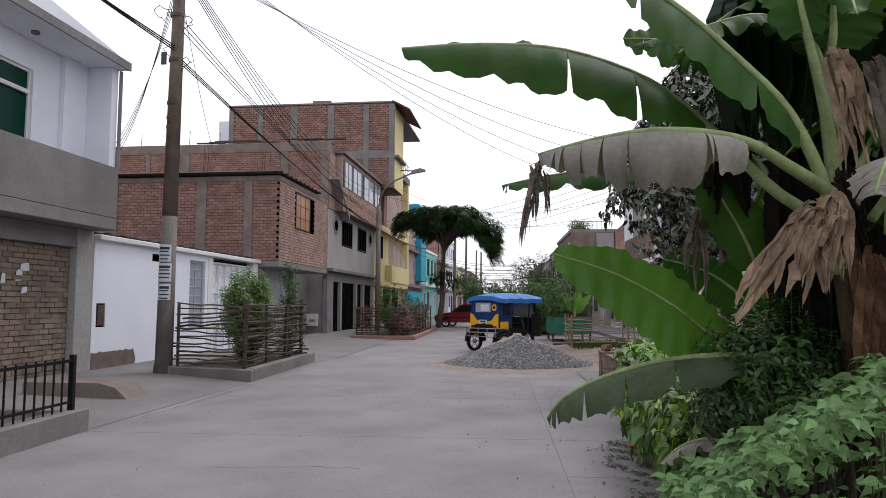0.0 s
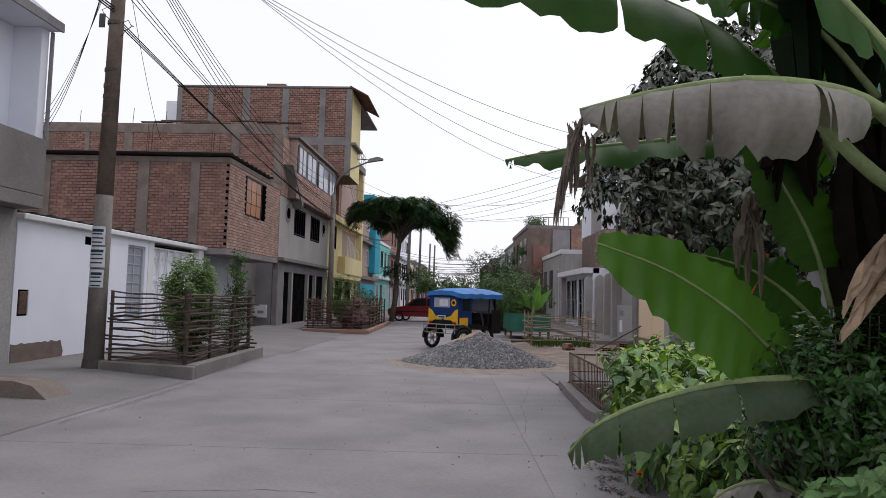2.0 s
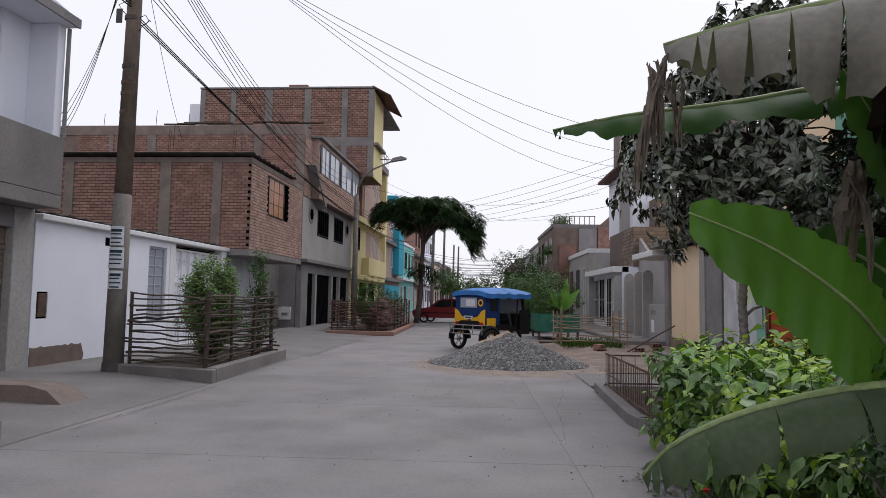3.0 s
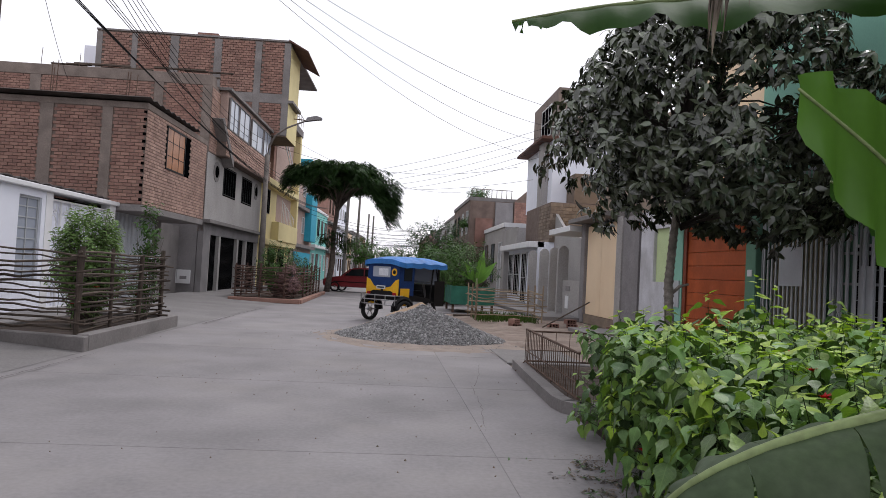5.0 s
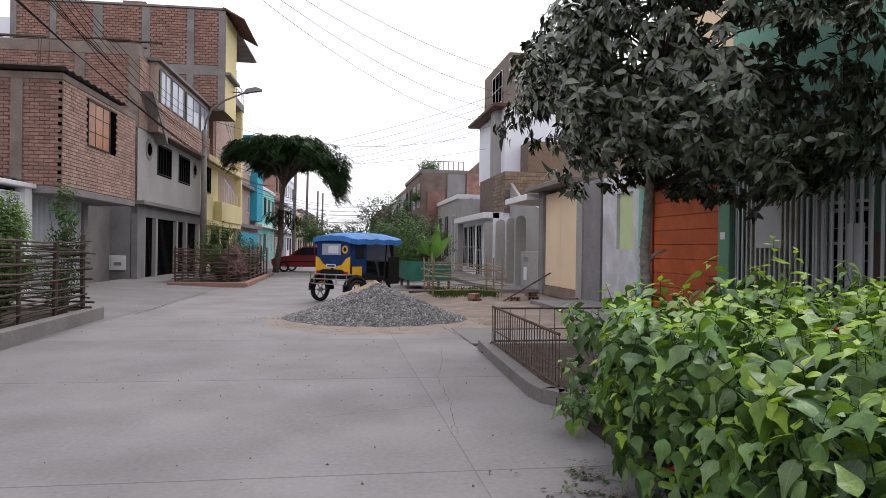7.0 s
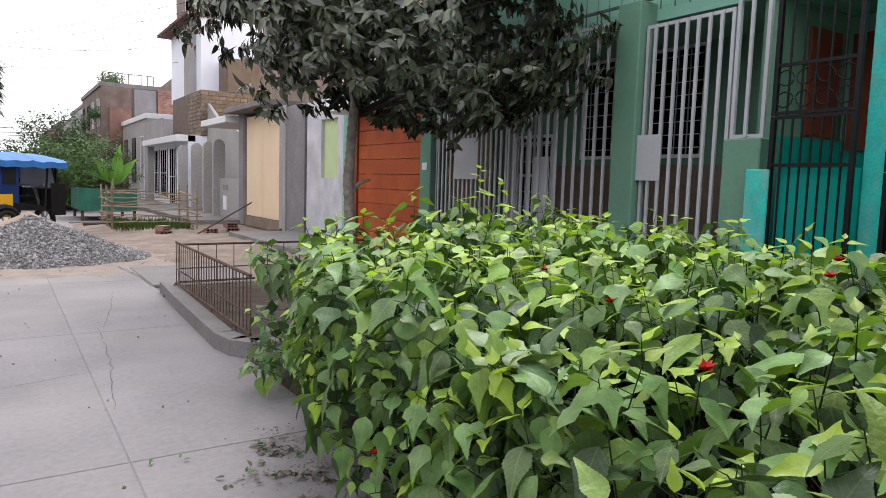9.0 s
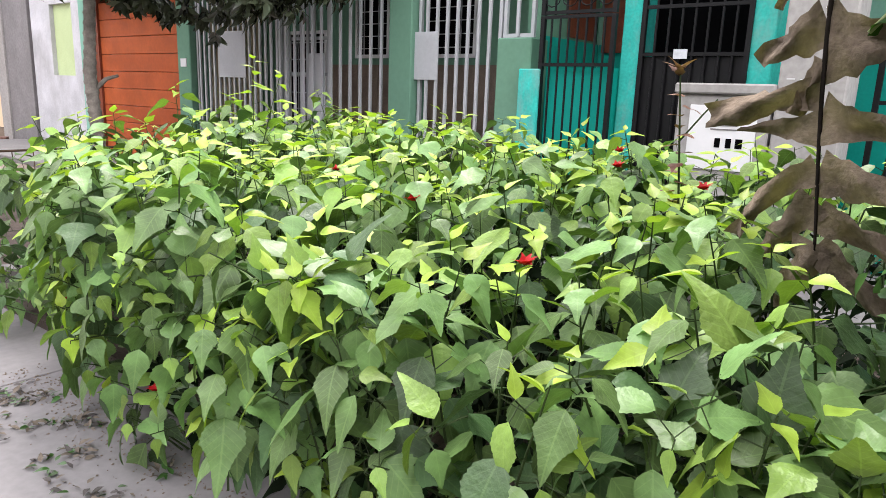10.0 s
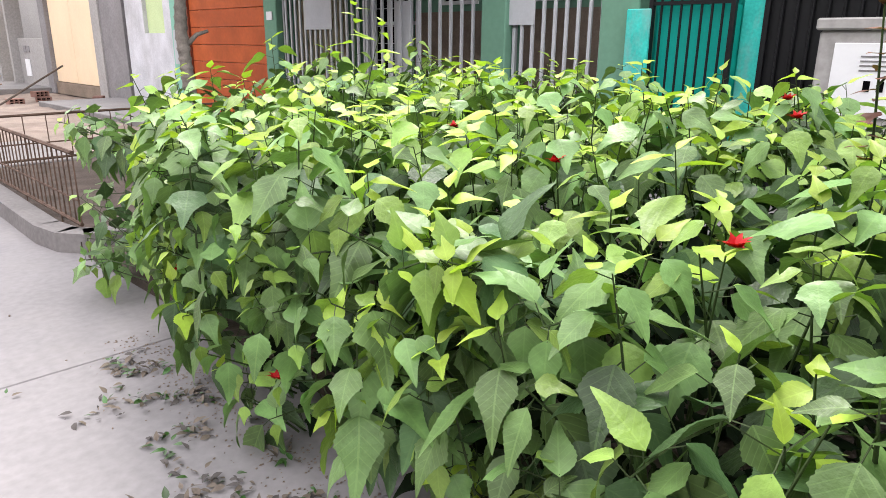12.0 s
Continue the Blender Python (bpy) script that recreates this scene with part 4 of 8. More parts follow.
# ---------------- right: house with orange wooden garage door ----------------
r3 = thing("orange_door_house", (8, 15.5, 0), "house with varnished orange plank garage door and white canopy", "house")
for y0, y1 in ((14.22, 14.3), (16.85, 17.0)):
    part("door_post", boxes((XR - 0.02, XR + 0.2, y0, y1, 0.05, 2.75)), M_REDWOOD, r3)
for i in range(9):
    part("plank", boxes((XR + 0.02, XR + 0.07, 14.3, 16.85, 0.12 + 0.285 * i, 0.12 + 0.285 * i + 0.277), bevel=0.006), M_ORANGE, r3)
part("wall", boxes((6.4, 13, 14.22, 17.0, 0.0, 6.2), (XR - 0.02, 6.4, 14.22, 17.0, 2.76, 3.3)), M_CREAM, r3)
cb = bmesh.new()
prism(cb, [(14.1, 2.75), (17.3, 2.75), (17.3, 2.95), (15.7, 3.3), (14.1, 3.1)], "x", 5.55, 6.15)
part("canopy", cb, M_WHITETRIM, r3, "white sloping canopy")
part("balcony", boxes((5.75, 6.4, 14.22, 17.0, 3.32, 4.2), bevel=0.012), M_CREAM, r3)
part("teal_jamb", boxes((XR - 0.03, XR + 0.1, 17.02, 17.5, 0.05, 2.8)), M_MINT, r3)
part("service_box", boxes((XR - 0.06, XR - 0.03, 17.1, 17.4, 0.9, 1.5)), M_GREYSTEEL, r3)

# ---------------- right: patched white house, grey house, cream door ----------------
r4 = thing("patched_house", (8, 19, 0), "low house with patched white render and pale green window shutter", "house")
wb = bmesh.new()
pane_wall(wb, "x", XR, 0.25, 17.52, 19.6, 0.0, 3.2, [(17.85, 18.75, 1.45, 2.75)])
part("front_wall", wb, mat("patched_render", (0.55, 0.55, 0.58), 0.85, vary=0.2, scale=2, bump=0.1, stain=(0.3, 0.29, 0.29), stain_scale=1.6, stain_amount=0.7), r4)
part("shutter", boxes((XR + 0.08, XR + 0.12, 17.85, 18.75, 1.45, 2.75)), mat("pale_green_paint", (0.5, 0.6, 0.33), 0.7, vary=0.08), r4, "pale green shutter")
part("body", boxes((6.43, 13, 17.52, 24.5, 0.0, 3.3)), M_CONC, r4)
part("grey_pier", boxes((XR - 0.02, XR + 0.25, 19.72, 21.3, 0.0, 3.2), bevel=0.01), M_DARKCONC, r4)
part("gap_shade_sheet", boxes((XR + 0.1, XR + 0.2, 19.6, 19.72, 0.0, 3.2)), M_DARK, r4)
part("pier_face", boxes((XR - 0.06, XR - 0.022, 20.9, 21.34, 0.05, 3.25)), M_LIGHTCONC, r4)

r5 = thing("cream_door_house", (8, 23, 0), "house front with tall cream sheet doors and ochre porch", "house")
part("door_leaf", boxes((XR, XR + 0.05, 21.36, 22.83, 0.3, 3.15), bevel=0.006), M_CREAM, r5)
part("door_leaf", boxes((XR, XR + 0.05, 22.85, 24.3, 0.3, 3.15), bevel=0.006), M_CREAM, r5)
part("door_sill", boxes((XR - 0.05, XR + 0.3, 21.36, 24.3, 0.0, 0.29)), M_BRICKTAN, r5)
part("door_pier", boxes((XR - 0.1, XR + 0.3, 24.32, 24.75, 0.0, 3.25), bevel=0.01), M_DARKCONC, r5)
part("roof_edge", boxes((XR - 0.5, XR + 0.6, 21.2, 25.0, 3.26, 3.4), bevel=0.01), M_CONC, r5)
part("upper_storey", boxes((6.9, 13, 17.6, 25.0, 3.42, 6.0)), M_BRICKTAN, r5)
part("porch_wall", boxes((7.4, 13, 24.76, 33.0, 0.0, 3.2)), M_OCHRE, r5)
part("porch_canopy", boxes((5.7, 7.6, 24.9, 27.8, 3.02, 3.22), bevel=0.012), M_WHITETRIM, r5)
gb = bmesh.new()
for i in range(7):
    for k in range(9):
        box(gb, 7.3, 7.33, 25.4 + 0.2 * i, 25.5 + 0.2 * i, 0.9 + 0.2 * k, 1.02 + 0.2 * k)
part("screen_block", gb, M_LIGHTCONC, r5, "pierced screen block")

r6 = thing("arched_fence", (6.3, 28.5, 0.1), "row of round-topped grey cement pillars with meter wall", "fence")
def round_pillar(y, w):
    bm = bmesh.new()
    c = 6.12
    pts = [(c - w / 2, 0.1), (c + w / 2, 0.1)] + [(c + w / 2 * math.cos(a), 2.4 + w / 2 * 1.15 * math.sin(a)) for a in [math.pi * k / 10 for k in range(11)]]
    prism(bm, pts, "y", y - 0.09, y + 0.09)
    return bm
for y, w in ((32.4, 0.34), (30.2, 0.36), (28.5, 0.36), (27.2, 0.38)):
    part("pillar", round_pillar(y, w), M_LIGHTCONC, r6)
part("meter_wall", boxes((6.12, 6.4, 24.8, 27.08, 0.08, 1.35), bevel=0.012), M_LIGHTCONC, r6)
part("meter_cover", boxes((6.1, 6.119, 26.2, 26.6, 0.35, 0.8)), M_WHITETRIM, r6)
part("meter_marks", boxes((6.1, 6.119, 26.1, 26.3, 0.98, 1.15), (6.1, 6.119, 26.4, 26.6, 0.98, 1.15)), M_DARKCONC, r6)
wb = bmesh.new()
prism(wb, [(28.2, 0.1), (33.2, 0.1), (33.2, 4.4), (31.5, 3.6), (28.2, 2.9)], "x", 7.25, 7.38)
part("stepped_wall", wb, M_LIGHTCONC, r6)

r7 = thing("white_brick_house", (9, 37, 0), "three-storey white house with raw brick flank and glazed shopfront", "house")
part("wall", boxes((6.5, 13, 33.2, 40.5, 0.0, 3.05)), M_WHITE, r7)
part("flank", boxes((7.0, 13, 33.15, 38.5, 3.052, 4.9)), M_MORTAR, r7)
part("upper", boxes((7.35, 13, 34.6, 40.5, 4.9, 8.1)), M_WHITE, r7)
part("third_floor", boxes((7.6, 13, 35.0, 40.5, 8.27, 10.8), bevel=0.01), M_COLUMN, r7, "bare cement third floor")
part("front_strip", boxes((7.05, 7.348, 35.4, 36.4, 3.06, 8.1)), M_LIGHTCONC, r7)
part("shop_canopy", boxes((6.05, 6.8, 33.2, 41, 2.78, 3.05), bevel=0.015), M_WHITETRIM, r7)
part("balcony_wall", boxes((6.1, 6.2, 36.42, 40.6, 3.06, 3.9)), M_LIGHTCONC, r7)
part("top_edge", boxes((6.75, 7.9, 34.5, 40.8, 8.102, 8.26), bevel=0.02), M_EAVE, r7)
brick_field("flank_bricks", r7, (7.0, 33.15, 3.06), (1, 0, 0), (0, -1, 0), 3.4, 1.8, M_BRICKTAN, bl=0.28, bh=0.14, seed=31)
brick_field("front_bricks", r7, (7.0, 35.38, 3.06), (0, -1, 0), (-1, 0, 0), 2.2, 1.8, M_BRICKTAN, bl=0.28, bh=0.14, seed=32)
part("upper_flank", boxes((8.1, 13, 33.2, 34.58, 4.92, 6.3)), M_BRICKTAN, r7)
for y0, y1, z0, z1 in ((33.7, 34.9, 0.9, 2.5), (35.4, 36.6, 0.1, 2.6), (37.2, 38.6, 0.4, 2.6), (39, 40.2, 0.4, 2.6), (36.2, 38.4, 8.7, 10.3)):
    xx = 6.44 if z0 < 5 else 7.55
    part("window_backing_shade", boxes((xx + 0.02, xx + 0.058, y0, y1, z0, z1)), M_DARK, r7)
    window(r7, "x", xx, y0, y1, z0, z1, M_GLASSDK, M_WHITETRIM, bars_v=2, bars_h=1, out=-1)

row_house("brick_row_house", 41, 49, 4.2, M_LIGHTCONC, M_WHITETRIM, "low grey house with brick side wall", -1, 41, 1, front=6.3, turn=Matrix.Identity(4))
M_BROWNREND = mat("brown_cement_render", (0.20, 0.150, 0.128), 0.92, vary=0.3, scale=1.2, grain=24, bump=0.2, stain=(0.10, 0.075, 0.066), stain_scale=1.1, stain_amount=0.6)
rr = row_house("roof_garden_house", 49.2, 60, 6.5, M_BROWNREND, M_CONC, "two-storey grey cement house with plants on the roof terrace", -1, 42, 2, front=5.2, turn=Matrix.Identity(4))
part("stair_flank", prism(bmesh.new(), [(8.25, 3.4), (9.9, 3.4), (9.9, 7.8), (9.5, 7.7), (8.25, 6.55)], "y", 48.95, 49.19), M_MORTAR, rr)
BASE[rr.name] = Vector((3, 54.6, 0))
brick_field("stair_flank_bricks", rr, (8.27, 48.95, 3.42), (1, 0, 0), (0, -1, 0), 1.2, 3.1, M_BRICK, bl=0.3, bh=0.14, seed=47)
part("plaster_panel", boxes((6.95, 8.2, 49.05, 49.19, 3.7, 6.45), bevel=0.01), M_DARKCONC, rr)
part("flank_recess", boxes((5.6, 6.8, 49.1, 49.19, 3.3, 5.3), bevel=0.01), M_BRICK, rr, "brick infill on the side wall")
for i in range(9):
    part("roof_rail_post", bar((5.3 + 0.35 * i, 49.35, 6.76), (5.3 + 0.35 * i, 49.35, 7.35), 0.025, 5), M_RUST, rr)
part("roof_rail", bar((5.25, 49.35, 7.33), (8.15, 49.35, 7.33), 0.025, 5), M_RUST, rr)
row_house("pale_row_house", 60.2, 74, 6.4, M_LIGHTCONC, M_CONC, "pale two-storey row house", -1, 43, 2, front=5.6, turn=Matrix.Identity(4))
row_house("aqua_row_house", 74.2, 90, 6.0, M_LIGHTCONC, M_CONC, "grey two-storey row house", -1, 44, 2, front=5.6, turn=Matrix.Identity(4))
row_house("brick_row_house", 90.2, 130, 6.5, M_BRICK, M_CONC, "brick row house near the street's end", -1, 45, 2, front=5.6, turn=Matrix.Identity(4))

# ---------------- left planter with cane fence ----------------
def cane_fence(name, label, corners, z0, z1, rows, mat_, seed, post=0.035, r=0.02, base=(0, 0, 0), group=""):
    """Horizontal canes tied to posts along a broken line in plan."""
    rnd = random.Random(seed)
    f = thing(name, base, label, "fence", group)
    for (ax, ay), (bx, by) in zip(corners, corners[1:]):
        a, b = Vector((ax, ay, 0)), Vector((bx, by, 0))
        ln = (b - a).length
        n = max(1, int(ln / 1.1))
        d = (b - a).normalized()
        side = Vector((d.y, -d.x, 0))
        for i in range(n + 1):
            p = a + d * (ln * i / n)
            part("post", bar((p.x, p.y, z0 - 0.12), (p.x + rnd.uniform(-0.03, 0.03), p.y, z1 + rnd.uniform(-0.05, 0.12)), post * rnd.uniform(0.7, 1.1), 7), mat_, f)
        for k in range(rows):
            z = z0 + (z1 - z0) * (k + 0.3) / rows
            o = side * (0.03 if k % 2 else -0.03)
            e0, e1 = rnd.uniform(-0.25, 0.1), rnd.uniform(-0.1, 0.25)
            tilt = rnd.uniform(-0.05, 0.05)
            pts = []
            for j in range(7):
                t = j / 6
                p = a + d * (e0 * (1 - t) + e1 * t + ln * t) + o
                pts.append((p.x + rnd.uniform(-0.012, 0.012), p.y, z + tilt * (t - 0.5) * 2 + rnd.uniform(-0.022, 0.022)))
            part("cane", tube(bmesh.new(), pts, r * rnd.uniform(0.6, 1.1), 6, r * rnd.uniform(0.5, 0.8)), mat_, f)
    return f


pl = thing("planter_kerb", (-5.7, 14.8, 0), "raised grey cement kerb round a planted bed", "planter", kind="structure")
part("kerb_side", boxes((-4.80, -4.62, 12.66, 16.9, -0.02, 0.24), bevel=0.015), M_CONC, pl)
def oblique(bm):
    """Turns the bed's front edge back towards the pole."""
    for v in bm.verts:
        if v.co.y < 12.72:
            v.co.y += 0.30 * max(0.0, -4.62 - v.co.x)
    return bm


part("kerb_side", oblique(boxes((-6.42, -4.62, 12.5, 12.655, -0.02, 0.22), bevel=0.015)), M_CONC, pl)
part("kerb_side", boxes((-6.54, -4.82, 16.76, 16.9, -0.02, 0.24), bevel=0.015), M_CONC, pl)
part("kerb_side", boxes((-6.54, -6.425, 13.1, 16.74, 0.0, 0.22), bevel=0.015), M_CONC, pl)
part("soil", oblique(boxes((-6.42, -4.81, 12.66, 16.75, 0.0, 0.17))), M_SOIL, pl)
cane_fence("cane_fence", "weathered grey canes woven round the raised planted bed", [(-6.42, 13.28), (-4.88, 12.82), (-4.84, 16.45), (-6.4, 16.6)], 0.26, 1.46, 16, M_CANE, 41, r=0.022, post=0.04, base=(-5.6, 14.5, 0.2))

# ---------------- utility pole ----------------
pole = thing("utility_pole", (-6.68, 13.22, 0), "weathered utility pole wrapped with bills and cables", "utility pole")
part("shaft", tube(bmesh.new(), [(-6.68, 13.22, -0.05), (-6.665, 13.24, 3.2)], 0.175, 14, 0.15), M_POLEC, pole, smooth=True)
part("upper_shaft", tube(bmesh.new(), [(-6.665, 13.24, 3.2), (-6.63, 13.3, 9.6)], 0.149, 14, 0.11), M_WOOD, pole, smooth=True)
part("footing", tube(bmesh.new(), [(-6.68, 13.22, 0.0), (-6.68, 13.22, 0.24)], 0.2, 12, 0.18), M_CRACK, pole)
for z in (3.9, 4.15, 4.4, 4.65, 5.0, 5.2, 5.5, 6.4, 7.35):
    part("steel_band", tube(bmesh.new(), [(-6.66, 13.25, z), (-6.66, 13.25, z + 0.07)], 0.152 - 0.003 * z, 12), M_RUST if z < 5.3 else M_CRACK, pole)
def bill(a0, a1, z0, z1, r):
    bm = bmesh.new()
    n = 8
    lo = [bm.verts.new((-6.675 + r * math.cos(a0 + (a1 - a0) * i / n), 13.225 + r * math.sin(a0 + (a1 - a0) * i / n), z0)) for i in range(n + 1)]
    hi = [bm.verts.new((-6.675 + (r - 0.004) * math.cos(a0 + (a1 - a0) * i / n), 13.225 + (r - 0.004) * math.sin(a0 + (a1 - a0) * i / n), z1)) for i in range(n + 1)]
    for i in range(n):
        bm.faces.new((lo[i], lo[i + 1], hi[i + 1], hi[i]))
    return bm
for z0, z1, a0, a1 in ((2.28, 2.62, -2.2, -0.7), (1.88, 2.25, -2.25, -0.6), (1.52, 1.84, -2.1, -0.65)):
    q = part("bill", bill(a0, a1, z0, z1, 0.176), M_PAPER, pole, "pale printed bill")
    for k in range(4):
        zz = z1 - 0.05 - k * 0.075
        part("print", bill(a0 + 0.15, a1 - 0.2 - 0.1 * (k % 2), zz - (0.05 if k == 0 else 0.025), zz, 0.179), M_INK, q)
part("bracket", boxes((-7.0, -6.5, 13.16, 13.22, 8.4, 8.46), bevel=0.005), M_RUST, pole)
part("junction_box", boxes((-6.96, -6.84, 13.24, 13.22, 6.35, 6.62), bevel=0.01), M_CRACK, pole)

# ---------------- overhead cables ----------------
def cable(a, b, sag, r=0.009, name="cable", group="street cables"):
    pts = []
    for i in range(15):
        t = i / 14
        p = Vector(a).lerp(Vector(b), t)
        p.z -= sag * 4 * t * (1 - t)
        pts.append(p)
    ob = part(name, tube(bmesh.new(), pts, r, 4), M_WIRE)
    return tagged(ob, "thin black overhead cable slung between poles and houses", "cable", group)


P1 = Vector((-6.65, 13.26, 0))
rnd = random.Random(77)
for i in range(3):                         # thick bundle at the lower bracket
    cable((P1.x, P1.y - 0.1, 6.62 + 0.05 * i), (-6.6, -16, 7.2 + 0.08 * i), 0.5 + 0.1 * i, 0.015)
    cable((P1.x + 0.12, P1.y, 6.35 + 0.05 * i), (-5.3, 58 + i, 6.1 + 0.1 * i), 1.1 + 0.12 * i, 0.014)
for i in range(3):                         # bundle at the upper bracket
    cable((P1.x, P1.y - 0.1, 7.75 + 0.08 * i), (-5.9, -16, 8.2 + 0.3 * i), 0.7, 0.010)
    cable((P1.x + 0.12, P1.y, 7.05 + 0.12 * i), (-5.3, 50 + 4 * i, 6.9 + 0.2 * i), 1.3 + 0.25 * i, 0.011)
for i in range(5):                         # drop cables along the fronts
    cable((P1.x + 0.1, P1.y, 8.25 + 0.05 * i), (-7.0 + 0.1 * i, 30.5 + 1.4 * i, 5.8 + 0.4 * i), 0.45 + 0.12 * i, 0.010)
for i in range(4):                         # thin drops to the low houses
    cable((P1.x - 0.1, P1.y, 7.5 + 0.16 * i), (-8.6 - 0.4 * i, 13.8 + 0.7 * i, 4.4 + 0.1 * i), 0.5 + 0.12 * i, 0.006)
for i in range(4):
    cable((P1.x, P1.y, 8.6 + 0.18 * i), (7.0, 30 + 2.2 * i, 8.3 - 0.2 * i), 0.8 + 0.2 * i, 0.008)
cable((P1.x, P1.y, 8.2), (-9.5, 22, 6.2), 0.3, 0.006)
for i in range(14):
    y = 51 + 2.8 * i
    cable((-6.9, y, 5.4 + 0.4 * rnd.random()), (6.9, y + rnd.uniform(0, 6), 5.3 + 0.5 * rnd.random()), 0.7 + 0.7 * rnd.random(), 0.012)
for i in range(6):
    y = 95 + 5 * i
    cable((-6.9, y, 5.3 + 0.4 * rnd.random()), (6.9, y + rnd.uniform(-3, 5), 5.6 + 0.5 * rnd.random()), 0.6, 0.02)
cable((-7.0, 41, 8.0), (6.3, 38, 7.2), 0.9, 0.009)
cable((-7.0, 40, 8.8), (6.3, 60, 8.4), 1.2, 0.009)
cable((-7.0, 46, 6.8), (6.3, 34, 6.0), 0.6, 0.008)
for i in range(5):
    cable((-6.9, 44 + 3.5 * i, 6.4 + 0.35 * i), (7.2, 33.5 + 0.8 * i, 8.6 - 0.25 * i), 0.5 + 0.12 * i, 0.009)
# tangle of loops on the pole
for i in range(7):
    tb = bmesh.new()
    c = Vector((-6.74 + rnd.uniform(-0.25, 0.3), 13.25, 6.3 + 0.42 * i + rnd.uniform(-0.1, 0.1)))
    tube(tb, [c + Vector((rnd.uniform(0.08, 0.22) * math.cos(a), 0.05 * math.sin(2 * a), rnd.uniform(0.08, 0.2) * math.sin(a))) for a in [0.5 * k for k in range(14)]], 0.008, 4)
    part("cable_loop", tb, M_WIRE, pole)

for px, py, h in ((-3.9, 60, 8.5), (-3.6, 75, 9.0), (-3.2, 98, 9.0), (-2.6, 101, 9.0)):
    tagged(part("far_pole", tube(bmesh.new(), [(px, py, -0.05), (px + 0.1, py, h)], 0.16, 8, 0.11), M_POLEC), "grey concrete pole beside the street", "utility pole", "far poles")

# ---------------- street lamp ----------------
sl = thing("street_lamp", (-6.0, 33.6, 0), "slim concrete street lamp with curved arm over the street", "street lamp")
part("post", tube(bmesh.new(), [(-6.0, 33.6, -0.05), (-6.02, 33.65, 6.3)], 0.15, 10, 0.1), M_POLEC, sl, smooth=True)
part("arm", tube(bmesh.new(), [(-6.02, 33.65, 6.2), (-5.95, 33.62, 6.7), (-5.7, 33.5, 7.15), (-5.2, 33.3, 7.5), (-4.3, 33.1, 7.85)], 0.05, 8, 0.04), M_POLEC, sl, smooth=True)
hb = bmesh.new()
prism(hb, [(-4.35, 7.80), (-4.25, 7.98), (-3.85, 8.08), (-3.6, 8.0), (-3.62, 7.93), (-4.0, 7.87)], "y", 32.95, 33.2)
part("lamp_head", hb, M_DARKCONC, sl, "grey lamp head")

# ---------------- second planter ----------------
pl2 = thing("brick_planter", (-4.6, 29.5, 0), "low red brick edging round a street planting bed", "planter", kind="structure")
part("edging", boxes((-5.9, -3.4, 27.0, 27.2, 0.0, 0.16), (-3.55, -3.35, 27.2, 37, 0.0, 0.14), bevel=0.012), M_BRICK, pl2)
part("soil", boxes((-5.9, -3.56, 27.21, 37, 0.0, 0.12)), M_SOIL, pl2)
cane_fence("stick_fence", "reddish brown sticks woven into a low street fence", [(-6.0, 31.8), (-5.95, 28.4), (-4.0, 27.3), (-3.65, 30.0), (-3.6, 36.0)], 0.15, 1.3, 16, M_STICK, 42, r=0.022, base=(-5, 29, 0.1))

# ---------------- left front bed with steel railing ----------------
lb_ = thing("front_bed_kerb", (-5.8, 5, 0), "grey cement kerb round a small bare bed", "planter", kind="structure")
part("kerb_side", boxes((-5.0, -4.78, -6, 7.72, -0.02, 0.26), bevel=0.015), M_CONC, lb_)
part("kerb_side", boxes((-7.0, -5.003, 7.5, 7.72, -0.02, 0.26), bevel=0.015), M_CONC, lb_)
part("soil", boxes((-7.4, -5.003, -6, 7.497, 0.0, 0.2)), M_SOIL, lb_)
rl = thing("steel_railing", (-4.9, 5, 0.26), "low black steel railing on the bed kerb", "railing")
part("top_rail", boxes((-4.905, -4.865, -1.0, 7.52, 0.80, 0.83)), M_BLACK, rl)
part("bottom_rail", boxes((-4.9, -4.87, -1.0, 7.5, 0.34, 0.365)), M_BLACK, rl)
part("post", boxes((-4.915, -4.86, 7.5, 7.555, 0.25, 0.88)), M_BLACK, rl)
for i in range(56):
    y = -0.9 + 0.15 * i
    part("baluster", boxes((-4.893, -4.877, y - 0.008, y + 0.008, 0.262, 0.85)), M_BLACK, rl)
cw = bmesh.new()
prism(cw, [(-7.2, 0.0), (-5.5, 0.0), (-5.75, 0.2), (-6.0, 0.25), (-7.2, 0.27)], "y", 9.9, 10.5)
for v in cw.verts:
    v.co += Vector(noise.noise_vector(v.co * 3)) * 0.04
tagged(part("broken_kerb", cw, M_COLUMN), "broken concrete kerb end on the pavement", "kerb")

# ---------------- right bed with rusty rail ----------------
kb = thing("bed_kerb", (2, 11, 0), "grey concrete kerb with rounded corner round a soil bed", "planter", kind="structure")
kbm = bmesh.new()
path = [(1.60, 12.75), (1.53, 11.5), (1.48, 10.3), (1.46, 9.75), (1.5, 9.45), (1.62, 9.28), (1.85, 9.22), (2.6, 9.22), (4.5, 9.22)]
for (ax, ay), (bx, by) in zip(path, path[1:]):
    a, b = Vector((ax, ay, 0)), Vector((bx, by, 0))
    d = (b - a).normalized()
    s = Vector((-d.y, d.x, 0)) * 0.16
    q = [bm_ for bm_ in (a, b, b + s, a + s)]
    lo = [kbm.verts.new((p.x, p.y, -0.02)) for p in q]
    hi = [kbm.verts.new((p.x, p.y, 0.13)) for p in q]
    kbm.faces.new(hi)
    for i in range(4):
        kbm.faces.new((lo[i], lo[(i + 1) % 4], hi[(i + 1) % 4], hi[i]))
